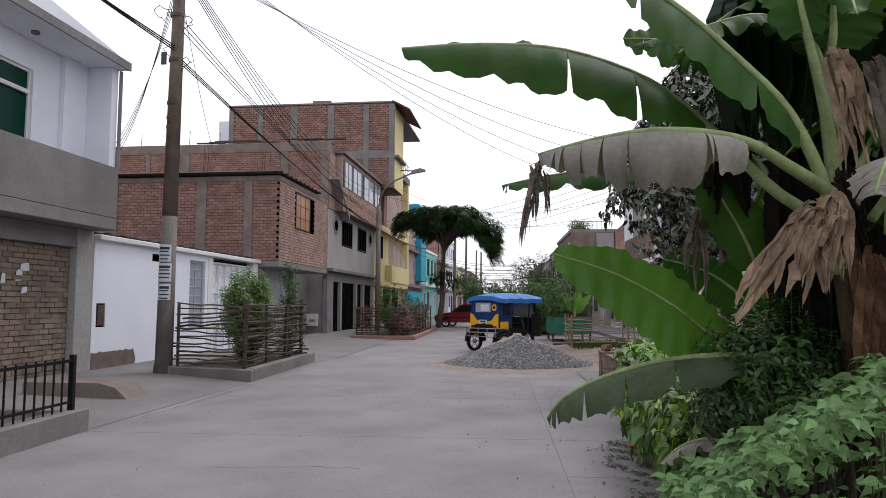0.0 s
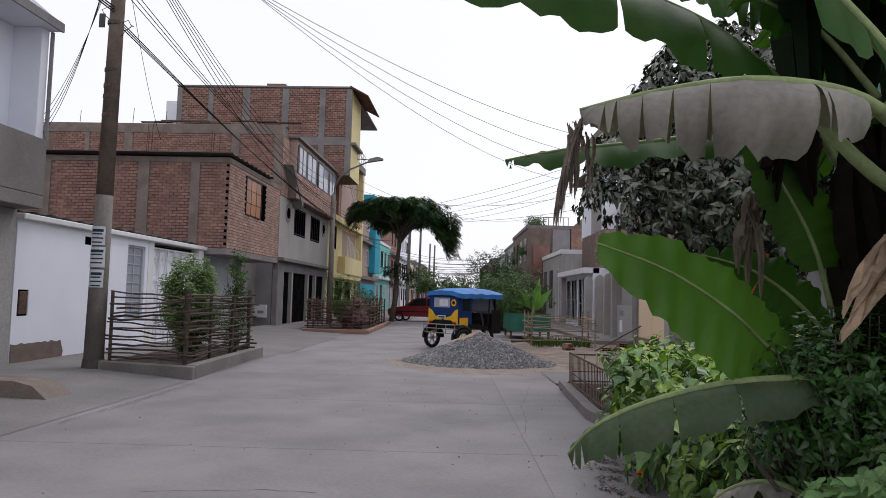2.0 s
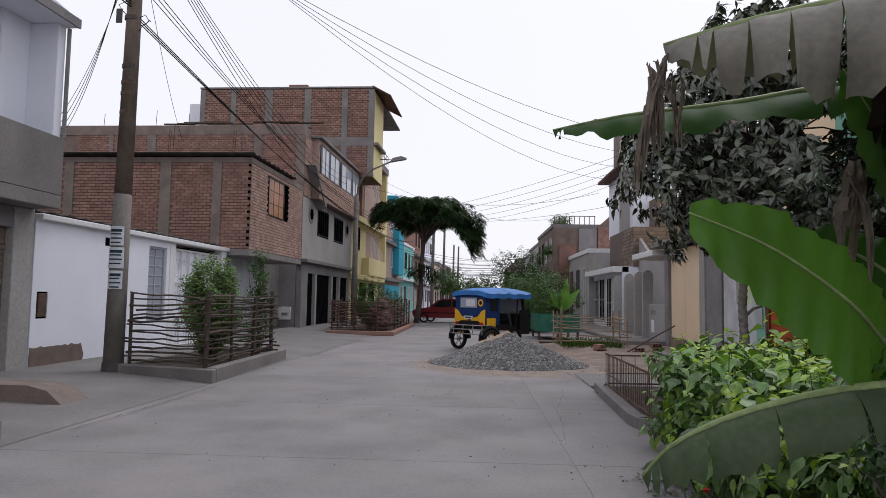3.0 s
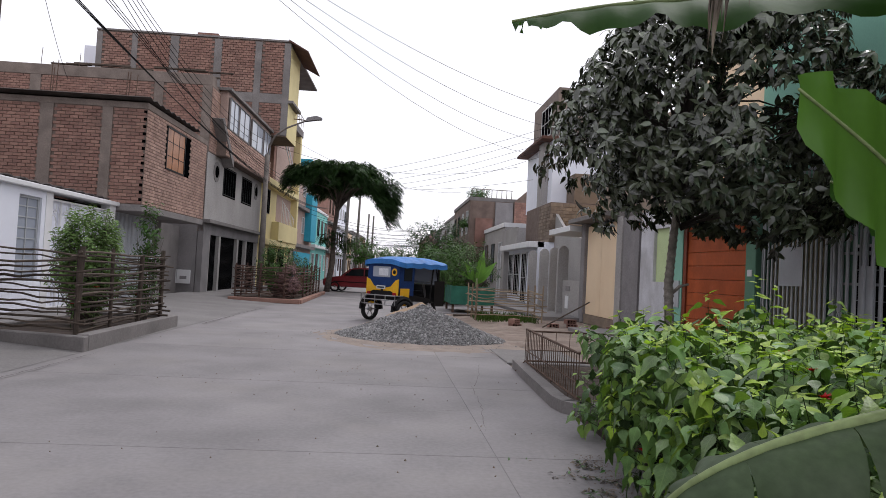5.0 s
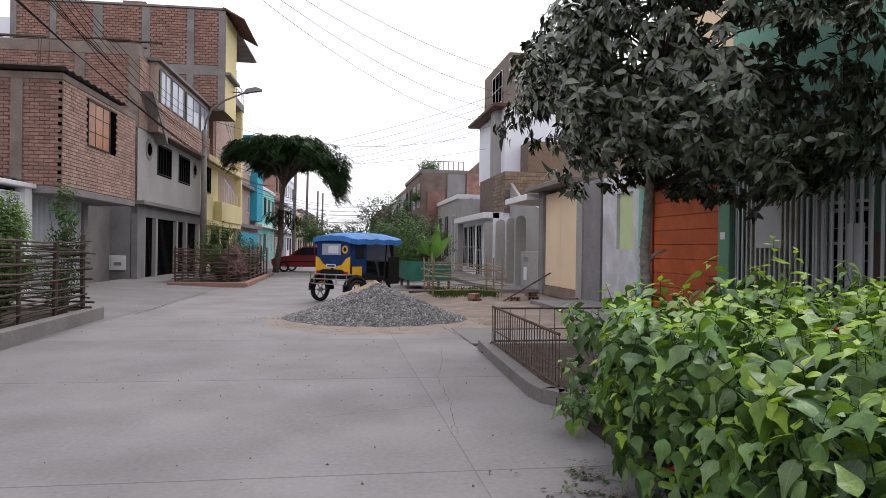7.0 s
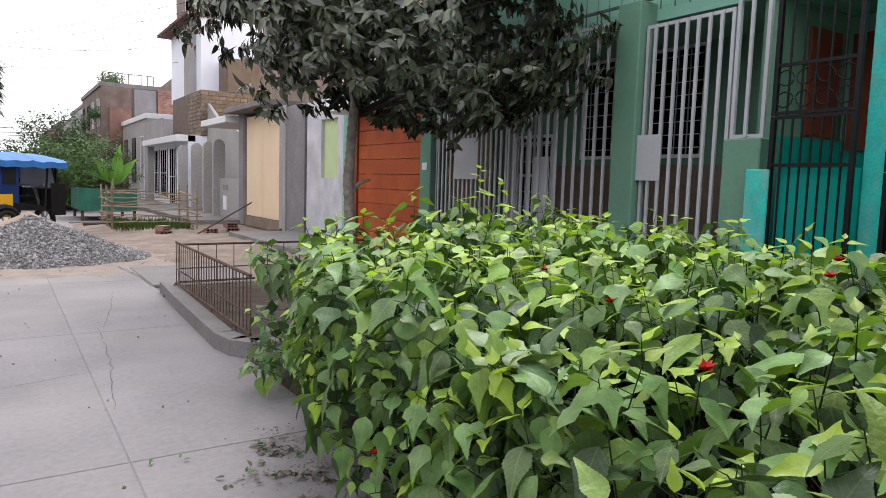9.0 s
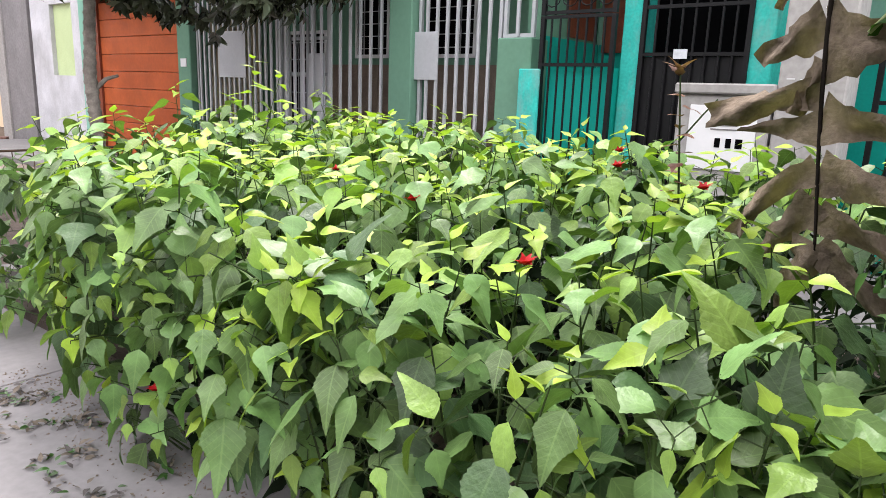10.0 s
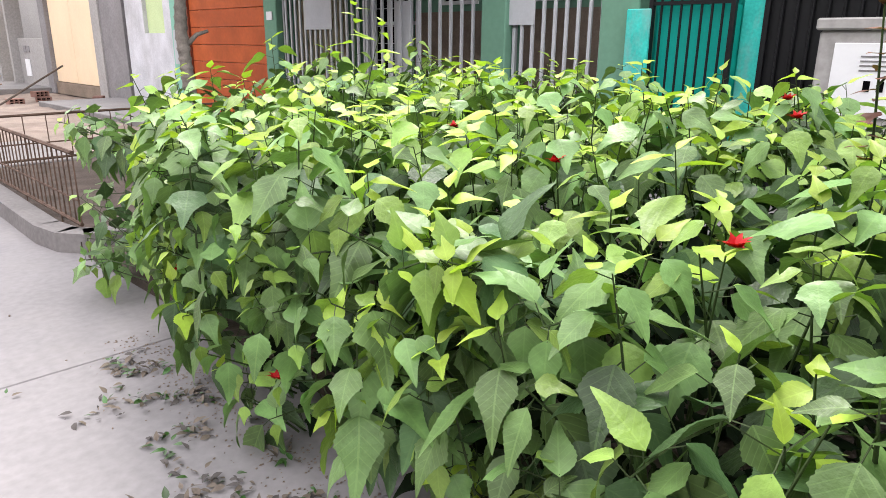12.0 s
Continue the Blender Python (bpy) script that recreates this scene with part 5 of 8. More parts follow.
bmesh.ops.remove_doubles(kbm, verts=kbm.verts, dist=0.002)
bmesh.ops.recalc_face_normals(kbm, faces=kbm.faces)
part("kerb_front", kbm, M_CONC, kb)
part("kerb_end", boxes((1.62, 4.5, 12.62, 12.76, -0.02, 0.1), bevel=0.012), M_CONC, kb)
part("soil", boxes((1.6, 4.5, 9.3, 12.62, -0.04, 0.08)), M_SOIL, kb)
part("hedge_soil", boxes((1.60, 4.5, -2, 9.2, -0.04, 0.05)), M_SOIL, kb)
rr_ = thing("rusty_rail", (1.7, 11, 0.1), "low rusty steel rail fence leaning along the bed", "railing")
def lean_rail(a, b, z0, z1, n):
    a, b = Vector(a), Vector(b)
    part("top_rail", tube(bmesh.new(), [(a.x, a.y, z1), (b.x, b.y, z1)], 0.014, 6), M_RUST, rr_)
    part("bottom_rail", tube(bmesh.new(), [(a.x, a.y, z0), (b.x, b.y, z0)], 0.014, 6), M_RUST, rr_)
    part("middle_rail", tube(bmesh.new(), [(a.x, a.y, z0 + 0.16), (b.x, b.y, z0 + 0.16)], 0.008, 6), M_RUST, rr_)
    for i in range(n + 1):
        p = a.lerp(b, i / n)
        part("rod", bar((p.x, p.y, z0 - (0.12 if i % 8 == 0 else 0)), (p.x, p.y, z1), 0.0055, 5), M_RUST, rr_)
lean_rail((1.72, 12.4), (1.66, 9.42), 0.16, 0.63, 28)
lean_rail((1.76, 12.42), (4.3, 12.5), 0.16, 0.6, 12)
part("stay", bar((1.72, 12.4, 0.16), (1.56, 12.3, 0.02), 0.008, 5), M_RUST, rr_)

# ---------------- bamboo pen, green bed, bricks ----------------
cane_fence("bamboo_pen", "pale bamboo rails round a patch of grass", [(2.3, 24.2), (2.25, 22.0), (4.2, 22.0), (4.25, 24.2), (2.3, 24.2)], 0.2, 1.05, 5, mat("pale_bamboo", (0.30, 0.23, 0.16), 0.8, vary=0.3, scale=6, per_piece=0.2), 43, post=0.025, r=0.022, base=(3.2, 23, 0.05))
gb_ = thing("raised_bed", (3.4, 27, 0), "planting bed screened with green mesh on short legs", "planter")
M_GREENMESH = mat("green_shade_mesh", (0.035, 0.14, 0.10), 0.8, vary=0.3, scale=3, bump=0.2)
part("screen", boxes((1.95, 3.5, 26.4, 26.44, 0.3, 0.95)), M_GREENMESH, gb_)
part("screen", boxes((1.95, 1.99, 26.442, 29, 0.3, 0.95)), M_GREENMESH, gb_)
part("soil", boxes((1.995, 3.5, 26.445, 29, 0.35, 0.8)), M_SOIL, gb_)
for x, y in ((2.0, 26.5), (2.7, 26.5), (3.4, 26.5), (2.0, 28.9), (3.4, 28.9)):
    part("leg", boxes((x, x + 0.08, y, y + 0.08, 0.0, 0.36)), M_RUST, gb_)


def hollow_brick(x, y, z, rz, label="hollow red clay brick lying on the dirt"):
    b = thing("hollow_brick", (0, 0, 0), label, "brick", "loose bricks")
    b.matrix_world = pose(x, y, z, 0, 0, rz)
    bm = bmesh.new()
    pane_wall(bm, "y", 0.0, 0.2, -0.15, 0.15, 0.0, 0.12, [(-0.13 + 0.09 * i, -0.06 + 0.09 * i, 0.015 + 0.05 * k, 0.05 + 0.05 * k) for i in range(3) for k in range(2)])
    part("block", bm, M_BRICK, b)
    # black block fills the holes as their inner shade
    part("hollow", boxes((-0.14, 0.14, 0.05, 0.19, 0.012, 0.108)), M_DARK, b)
for x, y, z, rz in ((3.2, 20.6, 0.0, 20), (3.22, 20.65, 0.125, 50), (4.95, 21.4, 0.0, -10), (4.95, 21.45, 0.125, 15), (5.9, 20.6, 0.03, 60), (4.4, 21.3, 0.0, 5)):
    hollow_brick(x, y, z, rz)
part_stick = tagged(part("loose_stick", bar((3.9, 20.6, 0.06), (5.6, 22.0, 0.75), 0.02, 6), M_CANE), "bare stick leaning over the dirt", "stick")
tagged(part("wood_board", boxes((1.9, 2.9, 24.7, 25.0, -0.03, 0.05), bevel=0.01), M_CANE), "flat timber board on the dirt", "board")

# uneven dirt where the pavement is broken
db = bmesh.new()
nx, ny = 26, 56
g = []
for i in range(nx + 1):
    col = []
    for j in range(ny + 1):
        x, y = 1.62 + 4.5 * i / nx, 12.8 + 13.5 * j / ny
        e = min(1.0, 4 * i / nx, 4 * (nx - i) / nx + 0.3, 5 * j / ny, 5 * (ny - j) / ny)
        h = 0.03 + 0.05 * noise.noise((x * 1.1, y * 1.1, 0)) + 0.035 * noise.noise((x * 4, y * 4, 1)) + 0.02 * noise.noise((x * 11, y * 11, 1))
        if 1.6 < x < 3.05 and y < 15.3:
            h = -0.02
        col.append(db.verts.new((x, y, -0.04 + e * (0.04 + max(0.0, h)))))
    g.append(col)
for i in range(nx):
    for j in range(ny):
        db.faces.new((g[i][j], g[i + 1][j], g[i + 1][j + 1], g[i][j + 1]))
tagged(part("dirt_patch", db, M_DIRT, smooth=True), "churned brown dirt where the pavement was dug up", "dirt", kind="structure")

# ---------------- gravel and sand ----------------
def heap(name, cx, cy, rx, ry, h, m, label, n=44, seed=0, bumpy=0.03, sharp=1.0):
    bm = bmesh.new()
    rings = []
    for i in range(n // 2 + 1):
        f = i / (n // 2)
        ring = []
        for k in range(n):
            a = math.tau * k / n
            wob = 1 + 0.12 * noise.noise((math.cos(a) * 1.3 + seed, math.sin(a) * 1.3, seed))
            x, y = cx + rx * f * wob * math.cos(a), cy + ry * f * wob * math.sin(a)
            z = h * (1 - f) ** sharp * (1 + 0.1 * noise.noise((x * 2, y * 2, seed))) + bumpy * noise.noise((x * 7, y * 7, seed)) * (1 - f) - 0.004
            ring.append(bm.verts.new((x, y, z)))
        rings.append(ring)
    for q, s in zip(rings, rings[1:]):
        for k in range(n):
            bm.faces.new((q[k], s[k], s[(k + 1) % n], q[(k + 1) % n]))
    bmesh.ops.remove_doubles(bm, verts=bm.verts, dist=1e-4)
    bmesh.ops.recalc_face_normals(bm, faces=bm.faces)
    ob = part(name, bm, m, smooth=True)
    return tagged(ob, label, name.split("_")[0], kind="stuff")


M_SAND = mat("building_sand", (0.34, 0.25, 0.175), 0.95, vary=0.15, scale=3, grain=80, bump=0.2)
M_STONE = mat("gravel_stone", (0.29, 0.285, 0.285), 0.85, vary=0.3, scale=8, grain=60, bump=0.2, per_piece=0.45)
M_STONEBED = mat("gravel_bed", (0.15, 0.148, 0.15), 0.9, vary=0.4, scale=30, grain=90, bump=0.6)
heap("sand_heap", 0.45, 18.1, 1.7, 1.3, 0.72, M_SAND, "tan building sand heaped behind the gravel", seed=3, sharp=1.15)
heap("sand_spill", 0.45, 16.7, 2.7, 2.7, 0.022, mat("dusty_spill", (0.27, 0.225, 0.195), 0.95, vary=0.2, scale=3, grain=80, bump=0.2), "thin spread of sand dust round the gravel", seed=5)
heap("gravel_heap", 0.45, 17.05, 1.8, 1.65, 0.68, M_STONEBED, "heap of grey crushed stone on the street", seed=1, sharp=1.1)
vv, ff = [], []
rnd = random.Random(9)
OCT = [(1, 0, 0), (-1, 0, 0), (0, 1, 0), (0, -1, 0), (0, 0, 1), (0, 0, -1)]
OCTF = [(0, 2, 4), (2, 1, 4), (1, 3, 4), (3, 0, 4), (2, 0, 5), (1, 2, 5), (3, 1, 5), (0, 3, 5)]
def stones(n, cx, cy, rx, ry, h, sharp, smin, smax, spread):
    for i in range(n):
        f = math.sqrt(rnd.random()) * spread
        a = rnd.random() * math.tau
        wob = 1 + 0.12 * noise.noise((math.cos(a) * 1.3 + 1, math.sin(a) * 1.3, 1))
        x, y = cx + rx * f * wob * math.cos(a), cy + ry * f * wob * math.sin(a)
        z = h * max(0.0, 1 - f) ** sharp
        if f < 1:
            z = z * (1 + 0.1 * noise.noise((x * 2, y * 2, 1))) + 0.03 * noise.noise((x * 7, y * 7, 1)) * (1 - f)
        s = rnd.uniform(smin, smax)
        e = Euler((rnd.random() * 6, rnd.random() * 6, rnd.random() * 6)).to_matrix()
        k = len(vv)
        sc = (s * rnd.uniform(0.6, 1.2), s * rnd.uniform(0.6, 1.1), s * rnd.uniform(0.5, 0.9))
        for o in OCT:
            p = e @ Vector((o[0] * sc[0], o[1] * sc[1], o[2] * sc[2]))
            vv.append((x + p.x, y + p.y, max(z, 0) + p.z * 0.9 + s * 0.25))
        ff.extend([tuple(k + j for j in t) for t in OCTF])
stones(11000, 0.45, 17.05, 1.8, 1.65, 0.68, 1.1, 0.014, 0.034, 1.0)
stones(500, 0.45, 17.05, 1.9, 1.75, 0.0, 1.1, 0.008, 0.02, 1.3)
me = bpy.data.meshes.new("gravel_stones")
me.from_pydata(vv, [], ff)
tagged(part("gravel_stones", me, M_STONE), "loose grey crushed stones covering the heap", "gravel", kind="stuff")

# ---------------- three-wheeled taxi ----------------
M_BLUEP = mat("blue_tarpaulin", (0.03, 0.17, 0.48), 0.55, vary=0.25, scale=4, bump=0.15, spec=0.4)
M_BLUED = mat("dark_blue_canvas", (0.010, 0.035, 0.13), 0.6, vary=0.25, scale=4, bump=0.1)
M_YEL = mat("yellow_vehicle_paint", (0.72, 0.40, 0.02), 0.4, vary=0.1, bump=0.02)
M_RUBBER = mat("tyre_rubber", (0.02, 0.02, 0.021), 0.85, bump=0.1)
M_CHROME = mat("dull_chrome", (0.35, 0.35, 0.36), 0.35, metal=0.8, vary=0.15, bump=0.03)


def wheel(parent, x, y, z, r, w, spokes=6, axis=0.0, hub=None):
    """A tyre with rim and spokes; the axle runs along local x turned by axis degrees."""
    n = 28
    m = pose(x, y, z, 0, 0, axis)
    tb = bmesh.new()
    prof = [(-w / 2, r * 0.74), (-w / 2, r * 0.93), (-w * 0.3, r), (w * 0.3, r), (w / 2, r * 0.93), (w / 2, r * 0.74)]
    rings = [[tb.verts.new(m @ Vector((px, pr * math.cos(math.tau * k / n), pr * math.sin(math.tau * k / n)))) for px, pr in prof] for k in range(n)]
    for k in range(n):
        a, b = rings[k], rings[(k + 1) % n]
        for j in range(len(prof)):
            tb.faces.new((a[j], a[(j + 1) % len(prof)], b[(j + 1) % len(prof)], b[j]))
    bmesh.ops.recalc_face_normals(tb, faces=tb.faces)
    w_ = part("wheel", tb, M_RUBBER, parent, "black tyre", smooth=True)
    sb = bmesh.new()
    bmesh.ops.create_cone(sb, cap_ends=True, segments=14, radius1=r * 0.2, radius2=r * 0.2, depth=w * 0.8, matrix=m @ pose(0, 0, 0, 0, 90, 0))
    for k in range(spokes):
        a = math.tau * k / spokes
        tube(sb, [m @ Vector((0, r * 0.1 * math.cos(a), r * 0.1 * math.sin(a))), m @ Vector((0, r * 0.78 * math.cos(a), r * 0.78 * math.sin(a)))], r * 0.05, 5)
    part("rim", sb, hub or M_CHROME, w_)
    return w_


TX = pose(-0.42, 20.75, 0.1, 0, 0, -47)     # local: x across, y forward
mt = thing("mototaxi", (0, 0, 0), "blue canvas three-wheeled taxi with yellow panels", "mototaxi", turn=TX)
wheel(mt, -0.66, 0.12, 0.2, 0.3, 0.11)
wheel(mt, 0.66, 0.12, 0.2, 0.3, 0.11)
wheel(mt, 0.0, 1.75, 0.2, 0.3, 0.1)
body = bmesh.new()
prism(body, [(-0.02, 0.50), (1.15, 0.46), (1.2, 0.55), (0.5, 0.66), (0.5, 0.95), (0.0, 0.98), (-0.04, 0.75)], "x", -0.6, 0.6)
part("cabin_body", body, M_BLACK, mt, "black lower cabin with seat")
part("rear_panel", boxes((-0.61, 0.61, -0.06, -0.02, 0.80, 1.50), bevel=0.01), M_BLUED, mt, "blue canvas back")
part("rear_window", boxes((-0.4, 0.28, -0.068, -0.062, 1.10, 1.38), bevel=0.003), M_GLASSLT, mt, "clear plastic rear window")
part("window_paper", boxes((-0.16, 0.2, -0.074, -0.069, 1.14, 1.33)), M_PAPER, mt, "white notice in the rear window")
bb = bmesh.new()
bmesh.ops.create_cone(bb, cap_ends=True, segments=20, radius1=0.1, radius2=0.1, depth=0.008, matrix=pose(0.44, -0.07, 1.24, 90, 0, 0))
part("badge", bb, M_YEL, mt, "round yellow badge")
bb = bmesh.new()
bmesh.ops.create_cone(bb, cap_ends=True, segments=16, radius1=0.055, radius2=0.055, depth=0.006, matrix=pose(0.44, -0.077, 1.24, 90, 0, 0))
part("badge_mark", bb, M_BLACK, mt)
for s in (-1, 1):
    yb = bmesh.new()
    prism(yb, [(s * 0.62, 0.62), (s * 0.62, 1.06), (s * 0.5, 1.02), (s * 0.34, 0.86), (s * 0.05, 0.80), (s * 0.05, 0.74), (s * 0.34, 0.74)], "y", -0.085, -0.064)
    part("rear_flash", yb, M_YEL, mt, "yellow corner panel")
part("rear_valance", boxes((-0.58, 0.58, -0.08, -0.03, 0.56, 0.79), bevel=0.01), M_BLACK, mt)
part("number_plate", boxes((-0.2, 0.14, -0.1, -0.09, 0.78, 0.87)), M_PAPER, mt)
part("plate_mark", boxes((-0.16, 0.1, -0.106, -0.1, 0.805, 0.845)), M_INK, mt)
for s in (-1, 1):
    part("tail_light", boxes((s * 0.5 - 0.06, s * 0.5 + 0.06, -0.115, -0.08, 0.62, 0.70), bevel=0.01), mat("red_lens", (0.35, 0.01, 0.01), 0.3, bump=0), mt, "red tail light")
rk = bmesh.new()
for z in (0.38, 0.5, 0.62):
    tube(rk, [(-0.62, 0.1, z), (-0.66, -0.22, z), (-0.4, -0.32, z), (0.4, -0.32, z), (0.66, -0.22, z), (0.62, 0.1, z)], 0.016, 6)
for x in (-0.66, -0.4, 0.0, 0.4, 0.66):
    tube(rk, [(x, -0.22 if abs(x) > 0.5 else -0.32, 0.36), (x, -0.22 if abs(x) > 0.5 else -0.32, 0.64)], 0.014, 6)
part("rear_bumper", rk, M_CHROME, mt, "tubular steel bumper rack")
for s in (-1, 1):
    part("mudguard", tube(bmesh.new(), [(s * 0.62, 0.12 + 0.36 * math.cos(a), 0.2 + 0.36 * math.sin(a)) for a in [math.pi * k / 8 for k in range(9)]], 0.07, 6), M_BLACK, mt)
    sb = bmesh.new()
    prism(sb, [(-0.02, 0.72), (0.5, 0.62), (0.52, 1.5), (-0.02, 1.5)], "x", s * 0.60 - 0.012, s * 0.60 + 0.012)
    part("side_curtain", sb, M_BLUED, mt, "blue canvas side")
    part("side_window", boxes((s * 0.62 - 0.004, s * 0.62 + 0.004, 0.12, 0.42, 1.02, 1.38)), M_GLASSDK, mt)
    part("side_flash", boxes((s * 0.618 - 0.006, s * 0.618 + 0.006, 0.0, 0.34, 0.36, 0.82), bevel=0.004), M_YEL, mt, "yellow lower side panel")
    part("roof_post", tube(bmesh.new(), [(s * 0.58, 1.18, 0.5), (s * 0.57, 1.3, 1.52)], 0.022, 6), M_BLACK, mt)
    part("front_strut", tube(bmesh.new(), [(s * 0.45, 1.75, 0.55), (s * 0.5, 1.45, 1.5)], 0.018, 6), M_BLACK, mt)
    part("door_flap", boxes((s * 0.61 - 0.008, s * 0.61 + 0.008, 1.32, 1.72, 0.35, 1.05)), M_BLACK, mt)
part("windscreen", boxes((-0.48, 0.48, 1.58, 1.595, 0.95, 1.46)), M_GLASSLT, mt)
part("windscreen_frame", boxes((-0.52, -0.48, 1.56, 1.61, 0.5, 1.5), (0.48, 0.52, 1.56, 1.61, 0.5, 1.5), (-0.48, 0.48, 1.56, 1.61, 1.46, 1.5)), M_BLACK, mt)
part("front_shield", boxes((-0.5, 0.5, 1.6, 1.66, 0.45, 0.94), bevel=0.02), M_BLACK, mt)
part("driver_seat", boxes((-0.16, 0.16, 0.85, 1.35, 0.62, 0.76), bevel=0.03), M_BLACK, mt)
part("handlebar", tube(bmesh.new(), [(-0.36, 1.38, 1.02), (-0.1, 1.5, 0.98), (0.1, 1.5, 0.98), (0.36, 1.38, 1.02)], 0.016, 6), M_CHROME, mt)
part("fork", tube(bmesh.new(), [(0, 1.5, 0.95), (0, 1.75, 0.2)], 0.035, 8), M_CHROME, mt)
part("passenger_backrest", boxes((-0.52, 0.52, 0.06, 0.18, 0.7, 1.08), bevel=0.02), M_BLACK, mt)
# black sheet put in as the shade under the roof
part("interior_shade_sheet", boxes((-0.55, 0.55, 0.2, 0.24, 0.5, 1.45)), M_DARK, mt)
rb = bmesh.new()
NX, NY = 12, 14
g = [[rb.verts.new((-0.68 + 1.36 * i / NX, -0.12 + 1.85 * j / NY, 1.52 + 0.16 * (1 - (2 * i / NX - 1) ** 4) * (1 - 0.6 * (2 * j / NY - 1) ** 6) - 0.03 * abs(math.sin(j * 0.9)) + 0.015 * noise.noise((i * 0.6, j * 0.5, 0)))) for j in range(NY + 1)] for i in range(NX + 1)]
for i in range(NX):
    for j in range(NY):
        rb.faces.new((g[i][j], g[i + 1][j], g[i + 1][j + 1], g[i][j + 1]))
edge = [g[i][0] for i in range(NX + 1)] + [g[NX][j] for j in range(1, NY + 1)] + [g[i][NY] for i in range(NX - 1, -1, -1)] + [g[0][j] for j in range(NY - 1, 0, -1)]
low = [rb.verts.new((v.co.x * 1.01, v.co.y + (0.01 if v.co.y > 1 else -0.01), v.co.z - 0.13)) for v in edge]
for k in range(len(edge)):
    rb.faces.new((edge[k], low[k], low[(k + 1) % len(edge)], edge[(k + 1) % len(edge)]))
part("roof_cover", rb, M_BLUEP, mt, "bright blue tarpaulin roof", smooth=False)

# ---------------- red car ----------------
M_RED = mat("red_car_paint", (0.20, 0.012, 0.018), 0.35, vary=0.12, scale=2, bump=0.0, coat=0.3, spec=0.5)
CX = pose(-1.85, 42.0, 0, 0, 0, 78)
car = thing("red_car", (0, 0, 0), "dusty dark red hatchback parked across the street side", "car", turn=CX)
cb = bmesh.new()
prism(cb, [(-1.95, 0.30), (1.9, 0.28), (1.98, 0.55), (1.9, 0.74), (0.95, 0.90), (-1.75, 0.94), (-1.98, 0.75)], "x", -0.8, 0.8)
bmesh.ops.bevel(cb, geom=list(cb.edges), offset=0.05, segments=2, affect="EDGES")
part("body", cb, M_RED, car, smooth=False)
cb = bmesh.new()
prism(cb, [(-1.75, 0.92), (0.95, 0.88), (0.35, 1.36), (-0.2, 1.42), (-1.1, 1.40), (-1.55, 1.2)], "x", -0.68, 0.68)
bmesh.ops.bevel(cb, geom=list(cb.edges), offset=0.06, segments=2, affect="EDGES")
part("cabin", cb, M_RED, car)
for s in (-1, 1):
    wn_ = bmesh.new()
    prism(wn_, [(-1.45, 0.96), (-0.45, 0.95), (-0.45, 1.33), (-1.1, 1.32), (-1.4, 1.15)], "x", s * 0.69 - 0.006, s * 0.69 + 0.006)
    part("side_window", wn_, M_GLASSDK, car)
    wn_ = bmesh.new()
    prism(wn_, [(-0.38, 0.95), (0.75, 0.93), (0.28, 1.3), (-0.2, 1.34), (-0.38, 1.33)], "x", s * 0.69 - 0.006, s * 0.69 + 0.006)
    part("side_window", wn_, M_GLASSDK, car)
    for y in (-1.25, 1.25):
        wheel(car, s * 0.74, y, 0.29, 0.29, 0.18, 5)
    part("door_trim", boxes((s * 0.805 - 0.01, s * 0.805 + 0.01, -1.4, 1.3, 0.55, 0.6)), M_BLACK, car)
    part("headlight", boxes((s * 0.55 - 0.18, s * 0.55 + 0.18, 1.93, 1.985, 0.56, 0.7), bevel=0.01), M_GLASSLT, car)
part("windscreen", prism(bmesh.new(), [(0.98, 0.9), (0.4, 1.35), (0.38, 1.34), (0.95, 0.89)], "x", -0.6, 0.6), M_GLASSDK, car)

# far vehicle by the green bushes
fv = thing("far_van", (0, 0, 0), "yellow and white van parked far along the street", "van", turn=pose(1.9, 62, 0, 0, 0, 5))
vb = bmesh.new()
prism(vb, [(-2.2, 0.35), (2.2, 0.35), (2.25, 1.0), (1.7, 1.75), (-2.2, 1.85)], "x", -0.85, 0.85)
bmesh.ops.bevel(vb, geom=list(vb.edges), offset=0.07, segments=2, affect="EDGES")
part("body", vb, M_YEL, fv)
part("windscreen", boxes((-0.75, 0.75, -2.215, -2.2, 1.05, 1.6)), M_GLASSDK, fv)
part("band", boxes((-0.86, 0.86, -2.21, 2.1, 0.75, 0.95)), M_WHITETRIM, fv)
for s in (-1, 1):
    for y in (-1.4, 1.4):
        wheel(fv, s * 0.78, y, 0.33, 0.33, 0.2, 5)

# ---------------- foliage tools ----------------
def leaf_outline(n, wide, teeth=0.0, tip=1.35, base=0.75, droop=0.25, fold=0.25, curl=0.0):
    """A leaf blade along +x of length 1, folded on its midrib and drooping at the tip."""
    v, f = [], []
    for i in range(n + 1):
        t = i / n
        w = wide * 0.5 * (math.sin(math.pi * t ** base) ** (0.85 if t < 0.5 else 1.15) if 0 < t < 1 else 0) * (1 - 0.25 * t ** tip)
        if teeth and 0 < i < n:
            w *= 1 + (teeth if i % 2 else -teeth)
        z = -droop * t * t
        v.append((t, 0, z - 0.0))
        v.append((t, w, z + fold * w + curl * math.sin(t * 9) * w))
        v.append((t, -w, z + fold * w - curl * math.sin(t * 8) * w))
    for i in range(n):
        a, b = 3 * i, 3 * (i + 1)
        f += [(a, b, b + 1, a + 1), (b, a, a + 2, b + 2)]
    return np.array(v, float), f


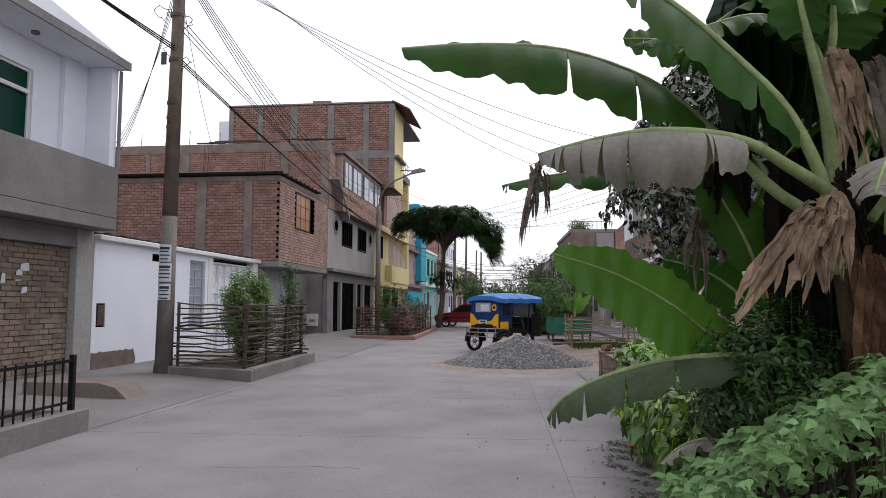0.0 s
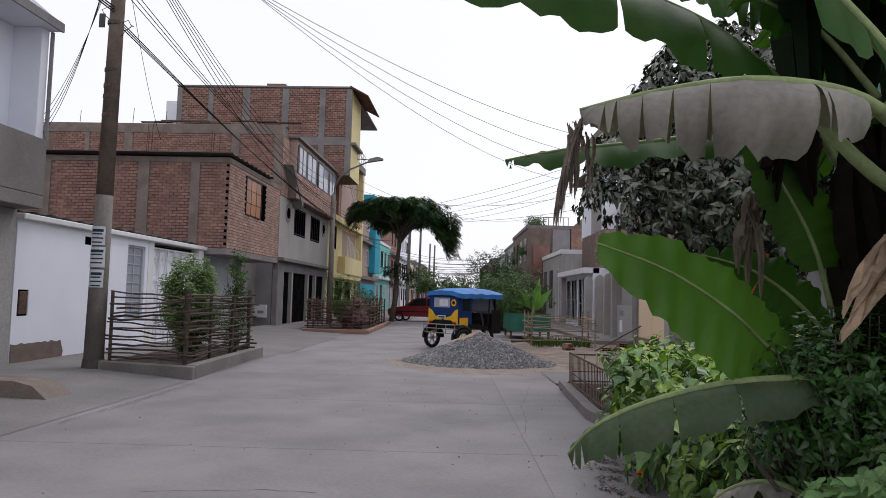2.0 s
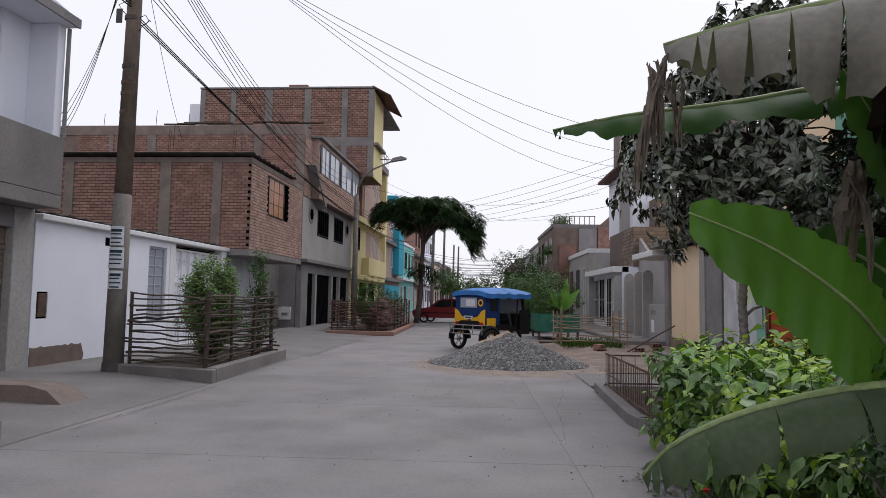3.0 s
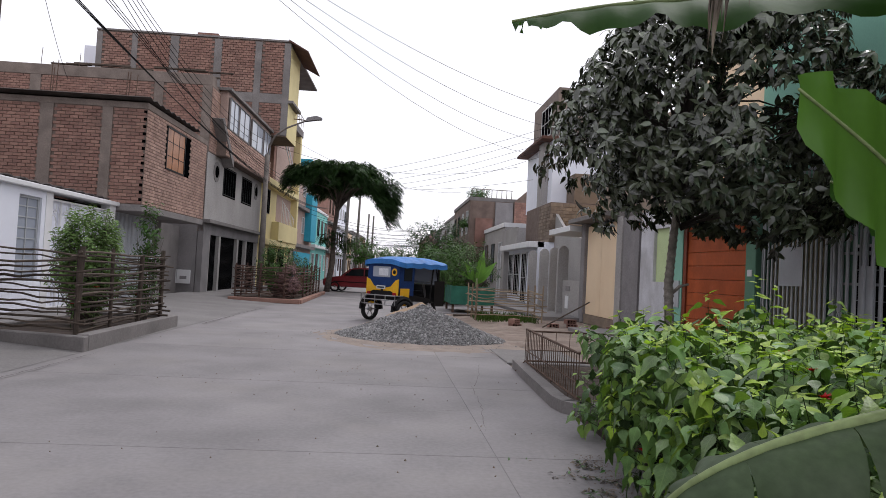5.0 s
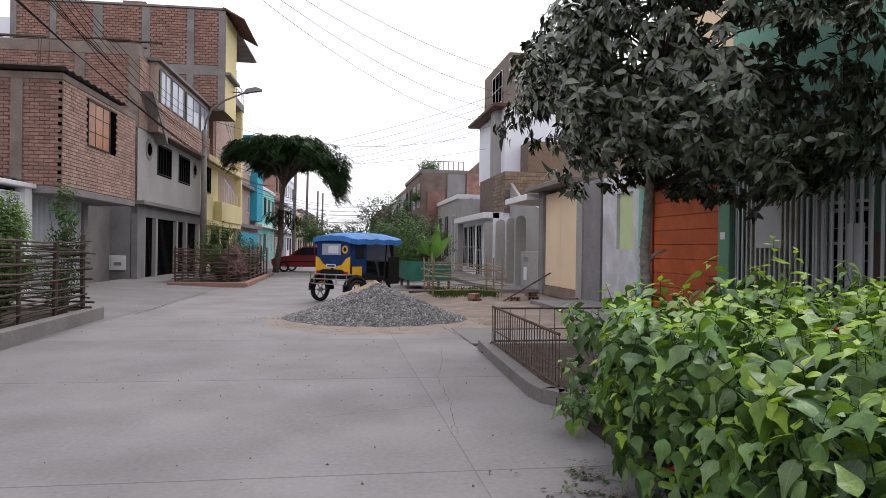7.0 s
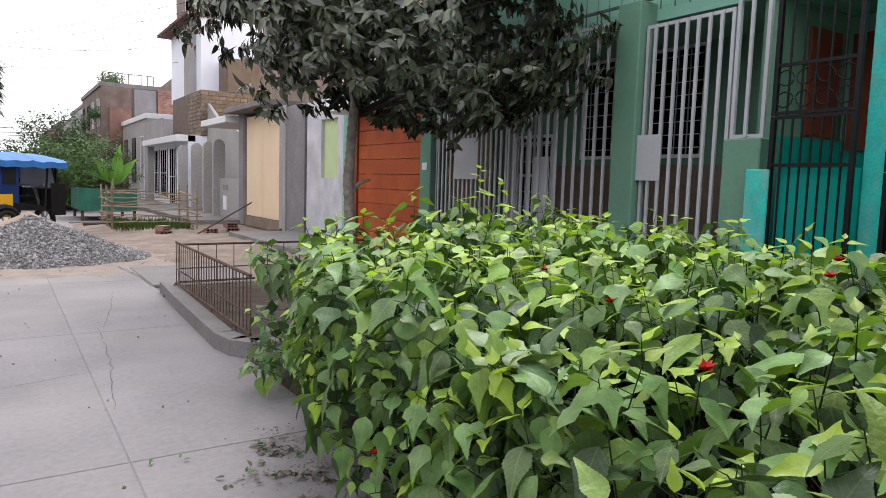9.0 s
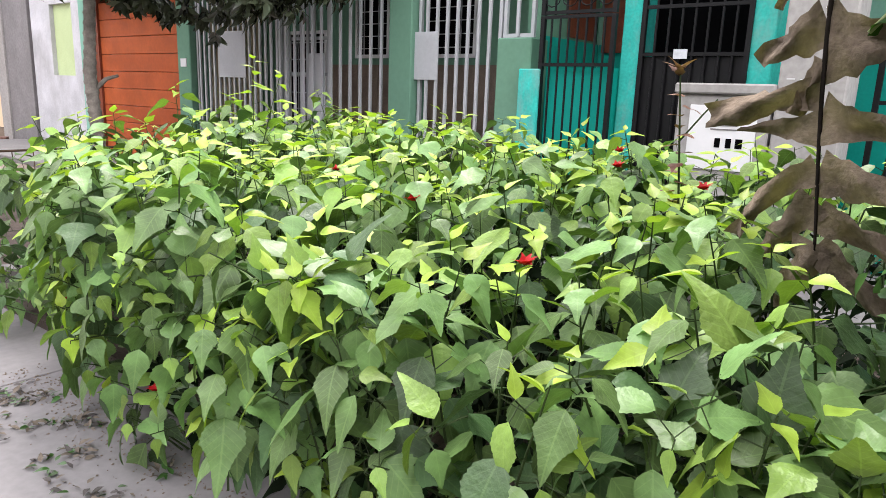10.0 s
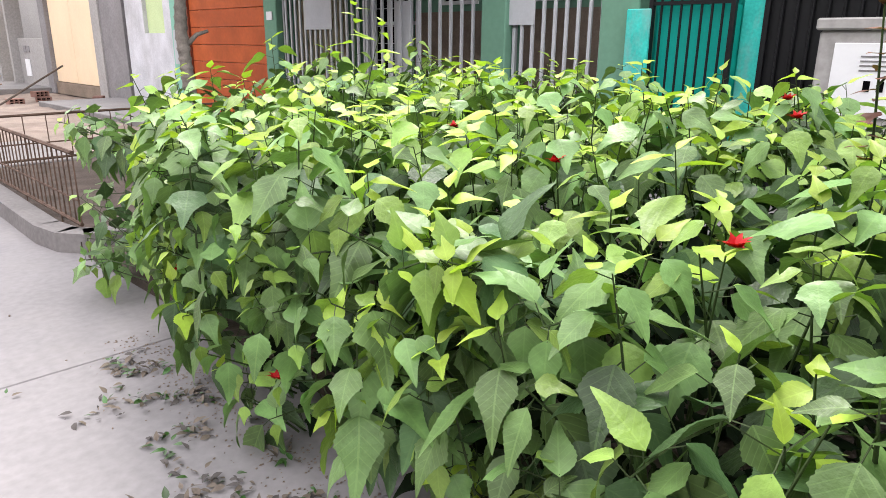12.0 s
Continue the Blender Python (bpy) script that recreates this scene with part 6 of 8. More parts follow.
def frame_from(d, up, roll=0.0):
    """Rotation whose x axis runs along d and whose z axis is as near up as it can be."""
    x = Vector(d).normalized()
    y = Vector(up).cross(x)
    y = y.normalized() if y.length > 1e-3 else Vector((0, 1, 0))
    z = x.cross(y)
    m = Matrix((x, y, z)).transposed()
    return m @ Matrix.Rotation(roll, 3, "X") if roll else m


def leaf_mesh(name, rows, shapes):
    """One mesh of many leaves. rows: (place, 3x3 turn, size, shape index, material index)."""
    vs, counts, loops, mats, uvs = [], [], [], [], []
    off = 0
    for p, r, s, k, mi in rows:
        v, f = shapes[k]
        vs.append(v @ (np.array(r).T * s) + np.array(p))
        for q in f:
            loops.extend([i + off for i in q])
            counts.append(len(q))
            mats.append(mi)
            uvs.extend([c for i in q for c in v[i, :2]])
        off += len(v)
    me = bpy.data.meshes.new(name)
    vs = np.concatenate(vs)
    me.vertices.add(len(vs))
    me.vertices.foreach_set("co", vs.ravel())
    me.loops.add(len(loops))
    me.loops.foreach_set("vertex_index", loops)
    me.polygons.add(len(counts))
    starts = np.concatenate([[0], np.cumsum(counts)[:-1]])
    me.polygons.foreach_set("loop_start", starts.astype(np.int32))
    me.polygons.foreach_set("material_index", np.array(mats, np.int32))
    layer = me.uv_layers.new(name="blade")
    layer.data.foreach_set("uv", np.array(uvs, np.float32))
    me.update(calc_edges=True)
    me.validate()
    return me


M_HIB = mat("hibiscus_leaf", (0.146, 0.250, 0.080), 0.42, vary=0.35, scale=12, grain=60, bump=0.15, amount=0.3, per_piece=0.42, leaf=0.08, spec=0.36, veins=0.26, vein_step=8.0)
M_HIBY = mat("young_hibiscus_leaf", (0.36, 0.50, 0.070), 0.45, vary=0.25, scale=9, grain=60, bump=0.1, amount=0.3, per_piece=0.25, leaf=0.28, spec=0.4, veins=0.18)
M_HIBM = mat("half_grown_hibiscus_leaf", (0.23, 0.36, 0.075), 0.42, vary=0.3, scale=9, grain=60, bump=0.2, amount=0.3, per_piece=0.3, leaf=0.16, spec=0.45, veins=0.2)
# Near-black copy of the leaf: shade inside the hedge put into its colour.
M_HIBD = mat("inner_hibiscus_leaf_shade", (0.008, 0.018, 0.006), 0.9, vary=0.3, scale=9, bump=0.1, per_piece=0.3, leaf=0.15)
# Darker copy of hibiscus_leaf, deepening the shade low on each shoot by colour.
M_HIBO = mat("lower_hibiscus_leaf_shade", (0.068, 0.128, 0.048), 0.42, vary=0.3, scale=9, grain=60, bump=0.2, amount=0.3, per_piece=0.42, leaf=0.05, spec=0.36, veins=0.26, vein_step=8.0)
M_STEM = mat("green_stem", (0.045, 0.07, 0.025), 0.6, vary=0.3, scale=12, bump=0.1)
M_PETAL = mat("red_petal", (0.45, 0.008, 0.012), 0.5, vary=0.2, scale=12, bump=0.05, leaf=0.2)
M_TREEL = mat("dark_glossy_leaf", (0.072, 0.084, 0.050), 0.24, vary=0.35, scale=6, grain=40, bump=0.12, per_piece=0.75, leaf=0.03, spec=0.75)
M_FERN = mat("feathery_leaf", (0.030, 0.064, 0.020), 0.55, vary=0.3, scale=4, bump=0.05, per_piece=0.35, leaf=0.15)
M_BUSH = mat("bush_leaf", (0.060, 0.118, 0.032), 0.5, vary=0.3, scale=5, bump=0.05, per_piece=0.35, leaf=0.15)
M_DKBUSH = mat("small_dark_leaf", (0.042, 0.11, 0.022), 0.35, vary=0.3, scale=8, bump=0.05, per_piece=0.4, leaf=0.12, spec=0.5)
M_VINE = mat("vine_leaf", (0.17, 0.29, 0.115), 0.5, vary=0.3, scale=8, bump=0.15, per_piece=0.3, leaf=0.15, veins=0.4, vein_step=5.0)
M_BAN = mat("banana_leaf", (0.034, 0.090, 0.018), 0.55, vary=0.25, scale=3, grain=30, bump=0.06, amount=0.25, leaf=0.35, spec=0.14, stain=(0.065, 0.10, 0.025), stain_scale=2.5, stain_amount=0.4)
# Fresh green, raised above banana_leaf to hold the light coming through from behind.
M_BANF = mat("backlit_fresh_banana_leaf", (0.075, 0.165, 0.030), 0.4, vary=0.2, scale=3, grain=30, bump=0.06, amount=0.2, leaf=0.5, spec=0.4)
M_BANM = mat("dull_banana_leaf", (0.080, 0.115, 0.062), 0.5, vary=0.25, scale=3, bump=0.08, leaf=0.2, stain=(0.12, 0.13, 0.10), stain_scale=3, stain_amount=0.5)
M_BANG = mat("dusty_banana_leaf", (0.27, 0.255, 0.225), 0.6, vary=0.2, scale=3, bump=0.08, leaf=0.12, stain=(0.18, 0.18, 0.145), stain_scale=3, stain_amount=0.4)
M_RIB = mat("banana_midrib", (0.27, 0.34, 0.15), 0.45, vary=0.25, scale=6, bump=0.05, stain=(0.10, 0.10, 0.05), stain_scale=7, stain_amount=0.5)
M_DRY = mat("dry_banana_leaf", (0.36, 0.26, 0.18), 0.8, vary=0.4, scale=7, grain=30, bump=0.4, leaf=0.1, stain=(0.10, 0.07, 0.05), stain_scale=5, stain_amount=0.6)
M_DRYG = mat("withered_banana_leaf", (0.20, 0.165, 0.135), 0.8, vary=0.4, scale=7, grain=30, bump=0.4, leaf=0.1, stain=(0.05, 0.04, 0.035), stain_scale=6, stain_amount=0.6)
M_GRASS = mat("grass_blade", (0.06, 0.10, 0.03), 0.7, vary=0.3, scale=6, bump=0, per_piece=0.3, leaf=0.2)
UP = Vector((0, 0, 1))

# ---------------- hibiscus hedge ----------------
def ovate(n, wide, teeth, droop, fold, curl, twist=0.0, lobe=0.0):
    """A toothed leaf blade: broad near its stalk, drawn out to a point, with a folded midrib and wavy edges."""
    v, f = [], []
    for i in range(n + 1):
        t = i / n
        u = max(0.0, (t - 0.30) / 0.70)
        w = wide * 0.5 * ((1 - (1 - t / 0.30) ** 2.4) ** 0.5 if t < 0.30 else (1 - u ** 1.5) * (1 - 0.34 * math.sin(math.pi * u ** 1.25)))
        w *= 1 + lobe * math.exp(-((t - 0.36) / 0.07) ** 2)
        if 0 < i < n:
            w *= 1 + (teeth if i % 2 else -teeth)
        z = -droop * t * t
        back = -0.05 if i == 0 else 0.0
        v.append((t, 0, z))
        v.append((t + back, w, z + fold * w + curl * math.sin(t * 8 + 1) * w + twist * w * t))
        v.append((t + back, -w, z + fold * w - curl * math.sin(t * 7) * w - twist * w * t))
    for i in range(n):
        a, b = 3 * i, 3 * (i + 1)
        f += [(a, b, b + 1, a + 1), (b, a, a + 2, b + 2)]
    return np.array(v, float), f


HIB = [ovate(26, 0.66, 0.035, 0.18, 0.14, 0.12, 0.0, 0.12), ovate(26, 0.72, 0.04, 0.30, 0.08, 0.18, 0.35, 0.18), ovate(26, 0.54, 0.035, 0.14, 0.26, 0.12, -0.3), ovate(26, 0.60, 0.04, 0.40, 0.14, 0.16, 0.25, 0.08), ovate(20, 0.44, 0.045, 0.16, 0.42, 0.05)]
hedge = thing("hibiscus_hedge", (2.5, 7, 0), "dense waist-high hibiscus hedge with lime young leaves and red buds", "hedge")
rnd = random.Random(101)
lrows, srows = [], bmesh.new()


def hedge_top(x, y):
    return 1.00 + 0.05 * (x - 1.2) + 0.11 * noise.noise((x * 1.3, y * 1.3, 4)) + 0.06 * noise.noise((x * 3.1, y * 3.1, 9)) + 0.07 * min(1.0, max(0, (y - 5.4) / 1.4)) - 0.35 * max(0, 1.40 - x) - 0.10 * max(0, y - 8.6)


def shoot(tip, d, length, n, big, young=3):
    """One leafy shoot: a lime rosette at the tip, broad leaves on stalks drooping round the stem below it."""
    d = Vector(d).normalized()
    tip = Vector(tip)
    a0 = rnd.random() * math.tau
    e1 = d.orthogonal().normalized()
    e2 = d.cross(e1)
    for i in range(n):
        f = i / max(1, n - 1)
        p = tip - d * (length * f ** 1.45)
        a = a0 + i * 2.4 + rnd.uniform(-0.3, 0.3)
        out = (e1 * math.cos(a) + e2 * math.sin(a)).normalized()
        size = big * (0.55 + 0.63 * min(1.0, f * 2.0)) * rnd.uniform(0.75, 1.15)
        if i < young:
            lift, mi, k = (rnd.uniform(0.2, 0.8) if i == 0 else rnd.uniform(-0.2, 0.35)), 1, rnd.choice((4, 2, 0, 2))
        else:
            lift, k = rnd.uniform(-0.75, -0.05) - 0.25 * f, rnd.randrange(4)
            # index 4 is the shade-coloured copy, mixed in along the lower half
            mi = 3 if i <= young * 1.5 and rnd.random() < 0.8 else (4 if f > 0.5 and rnd.random() < 0.5 else (3 if rnd.random() < 0.12 else 0))
        stalk = size * (0.1 if i < young else rnd.uniform(0.25, 0.55))
        base = p + (out + UP * 0.35).normalized() * stalk
        ld = (out + UP * lift).normalized()
        up = UP + out * (0.25 - 0.6 * min(0.0, lift))
        if stalk > 0.015:
            tube(srows, [p, base], 0.0016, 3, 0.0014, cap=False)
        lrows.append((base, frame_from(ld, up, rnd.uniform(-0.45, 0.45)), size, k, mi))
    tube(srows, [tip, tip - d * length * 0.5, tip - d * length * 1.25 - UP * 0.04], 0.0018, 4, 0.0042, cap=False)


def hedge_end(x):
    return min(8.75, 7.75 + 1.6 * max(0.0, x - 1.1) ** 0.6)


gx = 1.08
while gx < 4.2:                            # the top
    gy = 4.3
    while gy < 8.75:
        x, y = gx + rnd.uniform(-0.10, 0.10), gy + rnd.uniform(-0.10, 0.10)
        gy += 0.175
        if y < 4.45 + 0.25 * noise.noise((x * 2, 1, 1)) or x > 4.05 + 0.2 * noise.noise((y * 2, 5, 1)):
            continue
        if x < 1.10 + 0.28 * max(0, y - 6.6):
            continue
        if y > hedge_end(x) - 0.05 or (x > 2.0 and y < 4.9 and rnd.random() < 0.5):
            continue
        z = hedge_top(x, y) + rnd.uniform(-0.18, 0.03) + (0.12 if rnd.random() < 0.05 else 0)
        shoot((x, y, z), (rnd.uniform(-0.4, 0.15), rnd.uniform(-0.3, 0.25), 1), rnd.uniform(0.24, 0.40), rnd.randint(8, 11), rnd.uniform(0.110, 0.165), young=rnd.choice((0, 1, 1, 2, 3, 3)))
    gx += 0.175
for i in range(230):                       # street face, bulging outwards
    y, z = rnd.uniform(4.3, 7.8), rnd.uniform(0.16, 0.92)
    x = 1.40 - 0.30 * math.sin(math.pi / 2 * min(1, z / 0.6)) + 0.14 * noise.noise((y * 1.5, z * 1.6, 2)) + 0.30 * max(0, y - 6.8)
    if noise.noise((y * 2.6, z * 3.0, 7)) < -0.14:
        continue
    shoot((x, y, z), (-1, rnd.uniform(-0.5, 0.4), rnd.uniform(0.0, 1.0)), rnd.uniform(0.18, 0.30), rnd.randint(6, 8), rnd.uniform(0.10, 0.155), young=rnd.choice((1, 2, 3)) if rnd.random() < 0.3 else 0)
for i in range(110):                       # far end
    x, z = rnd.uniform(1.2, 4.1), rnd.uniform(0.15, 0.95)
    shoot((x, hedge_end(x) + rnd.uniform(-0.05, 0.05), z), (rnd.uniform(-0.4, 0.4) - (0.8 if x < 1.8 else 0), 1, rnd.uniform(-0.2, 0.9)), 0.28, rnd.randint(7, 10), rnd.uniform(0.085, 0.125), young=1 if z > 0.7 else 0)
for i in range(60):                        # end by the banana plant
    x, z = rnd.uniform(1.1, 2.2), rnd.uniform(0.1, 0.85)
    shoot((x, 4.35 + rnd.uniform(-0.1, 0.1), z), (rnd.uniform(-0.6, 0.2), -1, rnd.uniform(-0.2, 0.9)), 0.28, rnd.randint(7, 10), rnd.uniform(0.09, 0.13), young=1)
for i in range(5200):                      # inner leaves, near black so the hedge's inside reads as shade
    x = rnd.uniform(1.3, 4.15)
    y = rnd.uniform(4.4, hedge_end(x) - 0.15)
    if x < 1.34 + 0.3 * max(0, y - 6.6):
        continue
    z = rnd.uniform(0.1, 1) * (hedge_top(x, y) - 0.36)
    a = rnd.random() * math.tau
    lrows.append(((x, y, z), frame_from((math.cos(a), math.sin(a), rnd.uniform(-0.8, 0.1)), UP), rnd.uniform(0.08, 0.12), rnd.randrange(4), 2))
# a taller sprig standing over the hedge
shoot((2.6, 7.7, 1.50), (0.05, 0, 1), 0.45, 10, 0.12, young=6)
shoot((2.72, 7.62, 1.42), (0.3, -0.1, 1), 0.30, 7, 0.11, young=5)
near = [r for r in lrows if r[0][0] < 1.7 and 4.6 < r[0][1] < 7.6 and r[0][2] > 0.35 and r[4] != 2]
rnd.shuffle(near)
single = near[:285]
ids = {id(r) for r in single}
HM = {}
for k in range(5):
    for mi, mm in ((0, M_HIB), (1, M_HIBY), (3, M_HIBM), (4, M_HIBO)):
        me = leaf_mesh("leaf", [((0, 0, 0), np.eye(3), 1.0, k, 0)], HIB)
        me.materials.append(mm)
        me.shade_smooth()
        HM[k, mi] = me
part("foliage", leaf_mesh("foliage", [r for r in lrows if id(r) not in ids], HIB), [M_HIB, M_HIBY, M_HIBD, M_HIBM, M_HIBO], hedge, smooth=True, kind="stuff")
for p, r, s, k, mi in single:
    ob = new("leaf", HM[k, mi])
    ob.parent = hedge
    ob.matrix_local = Matrix.Translation(Vector(p) - BASE[hedge.name]) @ Matrix(r).to_4x4() @ Matrix.Scale(s, 4)
for i in range(120):
    x, y = rnd.uniform(1.5, 4.0), rnd.uniform(4.5, 8.2)
    tube(srows, [(x, y, 0.02), (x + rnd.uniform(-0.1, 0.1), y + rnd.uniform(-0.1, 0.1), 0.35), (x + rnd.uniform(-0.2, 0.1), y + rnd.uniform(-0.15, 0.15), 0.62)], 0.009, 5, 0.004, cap=False)
part("stem_mass", srows, M_STEM, hedge, kind="stuff")
for i, (x, y, z) in enumerate(((2.55, 5.45, 1.10), (2.3, 5.05, 1.08), (2.9, 5.6, 1.13), (1.1, 6.2, 0.45), (1.24, 7.1, 0.5), (1.85, 8.3, 0.9), (1.5, 5.2, 0.95), (0.98, 5.6, 0.35), (2.2, 6.6, 1.0), (1.9, 5.9, 0.98), (1.18, 6.9, 0.75))):
    fl = part("flower", leaf_mesh("flower", [((x, y, z), frame_from((math.cos(a), math.sin(a), 0.2 + 0.2 * a), UP), 0.035, 1, 0) for a in [0.9 * k for k in range(9)]], HIB), M_PETAL, hedge, "red hibiscus flower")

# ---------------- street tree with dark drooping leaves ----------------
M_DARKBARK = mat("dark_twig", (0.045, 0.037, 0.032), 0.9, vary=0.3, scale=9, bump=0.2)
TRL = [leaf_outline(7, 0.45, droop=0.25, fold=0.22, curl=0.1), leaf_outline(7, 0.41, droop=0.42, fold=0.15, curl=0.16), leaf_outline(7, 0.49, droop=0.15, fold=0.30, curl=0.08)]
tree = thing("street_tree", (3.72, 12.0, 0.05), "small street tree with dusty dark drooping leaves", "tree")
tb = bmesh.new()
KNOTS = [(3.72, 12.0, 0.0), (3.735, 12.0, 0.7), (3.70, 12.02, 1.4), (3.76, 12.05, 2.1), (3.86, 12.1, 2.9), (3.95, 12.2, 4.0), (4.0, 12.25, 5.2)]
spine = []
for a, b in zip(KNOTS, KNOTS[1:]):
    spine += [Vector(a).lerp(Vector(b), k / 40) for k in range(40)]
tube(tb, spine, 0.072, 12, 0.04)
tb.verts.ensure_lookup_table()
for i, c in enumerate(spine):
    swell = 1 + 0.16 * max(0.0, math.sin(c.z * 62 + 1.5 * noise.noise((c.z * 3, 0, 0)))) + 0.12 * noise.noise((c.z * 5, 2, 0))
    for v in tb.verts[12 * i:12 * i + 12]:
        v.co = c + (v.co - c) * swell
tube(tb, [(3.72, 12.0, 1.25), (3.85, 11.98, 1.38), (3.98, 11.97, 1.42)], 0.03, 6, 0.018)
part("trunk", tb, M_RINGBARK, tree, "ringed grey-brown trunk", smooth=True)
rnd = random.Random(7)
CEN, RAD = Vector((4.3, 12.1, 3.9)), Vector((2.35, 2.1, 2.25))
rows = []
tips = []
while len(tips) < 2100:
    v = Vector((rnd.gauss(0, 1), rnd.gauss(0, 1), rnd.gauss(0, 1))).normalized()
    full = (abs(v.x) ** 2.4 + abs(v.y) ** 2.4 + abs(v.z) ** 2.4) ** (-1 / 2.4)
    k = full * (1 + 0.20 * noise.noise(v * 2.1 + Vector((3, 1, 2))) + 0.16 * noise.noise(v * 5.0))
    f = rnd.uniform(0.30, 1.0) ** 0.4
    p = CEN + Vector((v.x * RAD.x, v.y * RAD.y, v.z * RAD.z)) * (k * f)
    p.y -= 1.1 * max(0.0, (p.x - 4.3) / 1.65) * max(0.0, min(1.0, 4.6 - p.z))
    if p.x > 5.95 or p.x < 2.1 + 0.6 * (p.z - 4.1):
        continue
    if p.z < 2.1 + 0.5 * noise.noise((p.x * 0.9, p.y * 0.9, 5)) + 0.9 * max(0.0, 1 - (p - Vector((3.75, 11.6, 0))).to_2d().length / 1.3):
        continue
    if noise.noise(p * 0.95 + Vector((9, 2, 4))) < (-0.12 if p.x > 4.2 else -0.24):
        continue
    tips.append((p, v))
for p, v in tips:
    n = rnd.randint(7, 11)
    a0 = rnd.random() * 6
    axis = (v + Vector((0, 0, 0.5))).normalized()
    e1 = axis.orthogonal().normalized()
    e2 = axis.cross(e1)
    for i in range(n):
        a = a0 + i * 2.4
        d = e1 * math.cos(a) + e2 * math.sin(a) + axis * rnd.uniform(-0.1, 0.5) + Vector((0, 0, rnd.uniform(-1.2, -0.25)))
        rows.append((p + axis * rnd.uniform(-0.12, 0.03), frame_from(d, axis + UP * 0.5, rnd.uniform(-0.6, 0.6)), rnd.uniform(0.13, 0.21), rnd.randrange(3), 0))
part("crown", leaf_mesh("crown", rows, TRL), M_TREEL, tree, smooth=True, kind="stuff")
lb = bmesh.new()
for i, (p, v) in enumerate(tips):
    if i % 34 == 0:
        s = Vector((3.88, 12.08, rnd.uniform(2.2, 4.2)))
        m = s.lerp(p, 0.5) + Vector((0, 0, 0.18))
        tube(lb, [s, m, p], 0.022, 5, 0.005, cap=False)
part("branchwork", lb, M_DARKBARK, tree, kind="stuff")


# ---------------- other bushes and trees ----------------
SML = [leaf_outline(4, 0.5, droop=0.25, fold=0.25), leaf_outline(4, 0.42, droop=0.4, fold=0.2)]


def bush(name, base, cen, rad, n, size, m, label, seed, category="bush", trunk=None, kind="", hang=0.2, gap=-0.25, upright=0.4, twig=True):
    """A bush or crown of many leaf sprays filling an uneven ellipsoid, on stems."""
    r = random.Random(seed)
    b = thing(name, base, label, category)
    rows, sb = [], bmesh.new()
    c, ra = Vector(cen), Vector(rad)
    cnt = 0
    while cnt < n:
        v = Vector((r.gauss(0, 1), r.gauss(0, 1), r.gauss(0, 1))).normalized()
        k = 1 + 0.3 * noise.noise(v * 2.2 + Vector((seed, 0, 0))) + 0.12 * noise.noise(v * 6 + Vector((0, seed, 0)))
        p = c + Vector((v.x * ra.x, v.y * ra.y, v.z * ra.z)) * (k * r.uniform(0.35, 1.0) ** 0.5)
        cnt += 1
        if noise.noise(p * (1.2 / max(0.4, ra.x)) + Vector((0, 0, seed))) < gap:
            continue
        if p.z < base[2] + 0.05:
            continue
        axis = (v + UP * upright).normalized()
        e1 = axis.orthogonal().normalized()
        e2 = axis.cross(e1)
        for i in range(7):
            a = i * 2.4 + cnt
            d = e1 * math.cos(a) + e2 * math.sin(a) + axis * r.uniform(0.0, 0.9) - UP * hang
            rows.append((p - axis * size * 0.7 * i * 0.5, frame_from(d, axis + UP * 0.4, r.uniform(-0.6, 0.6)), size * r.uniform(0.7, 1.25), r.randrange(2), 0))
        if twig and cnt % 6 == 0:
            s = Vector(base) + Vector((r.uniform(-0.1, 0.1), r.uniform(-0.1, 0.1), 0)) if trunk is None else Vector(trunk[-1])
            tube(sb, [s, s.lerp(p, 0.5) + UP * 0.1 * ra.z, p], 0.012 * max(1, ra.x), 4, 0.003, cap=False)
    part("foliage", leaf_mesh("foliage", rows, SML), m, b, smooth=True, kind="stuff")
    if trunk:
        part("trunk", tube(bmesh.new(), trunk, 0.16 if len(trunk) > 2 else 0.09, 8, 0.08), M_BARK, b, smooth=True)
    if len(sb.verts):
        part("branchwork", sb, M_BARK, b, kind="stuff")
    else:
        sb.free()
    return b


bush("feathery_shrub", (-5.5, 14.6, 0.17), (-5.5, 14.6, 1.3), (0.62, 0.62, 0.98), 1500, 0.08, mat("pale_feathery_leaf", (0.16, 0.25, 0.085), 0.6, vary=0.3, scale=4, per_piece=0.3, leaf=0.2), "feathery pale green shrub in the fenced bed", 51, "shrub", upright=1.6)
bush("climbing_plant", (-5.15, 16.4, 0.17), (-5.15, 16.4, 1.75), (0.30, 0.28, 0.85), 110, 0.09, M_BUSH, "thin climbing plant with reddish leaves", 52, "plant")
bush("rose_bush", (-5.0, 15.8, 0.17), (-5.0, 15.8, 0.75), (0.3, 0.5, 0.5), 110, 0.06, M_BUSH, "low rose bush behind canes", 53, "shrub")
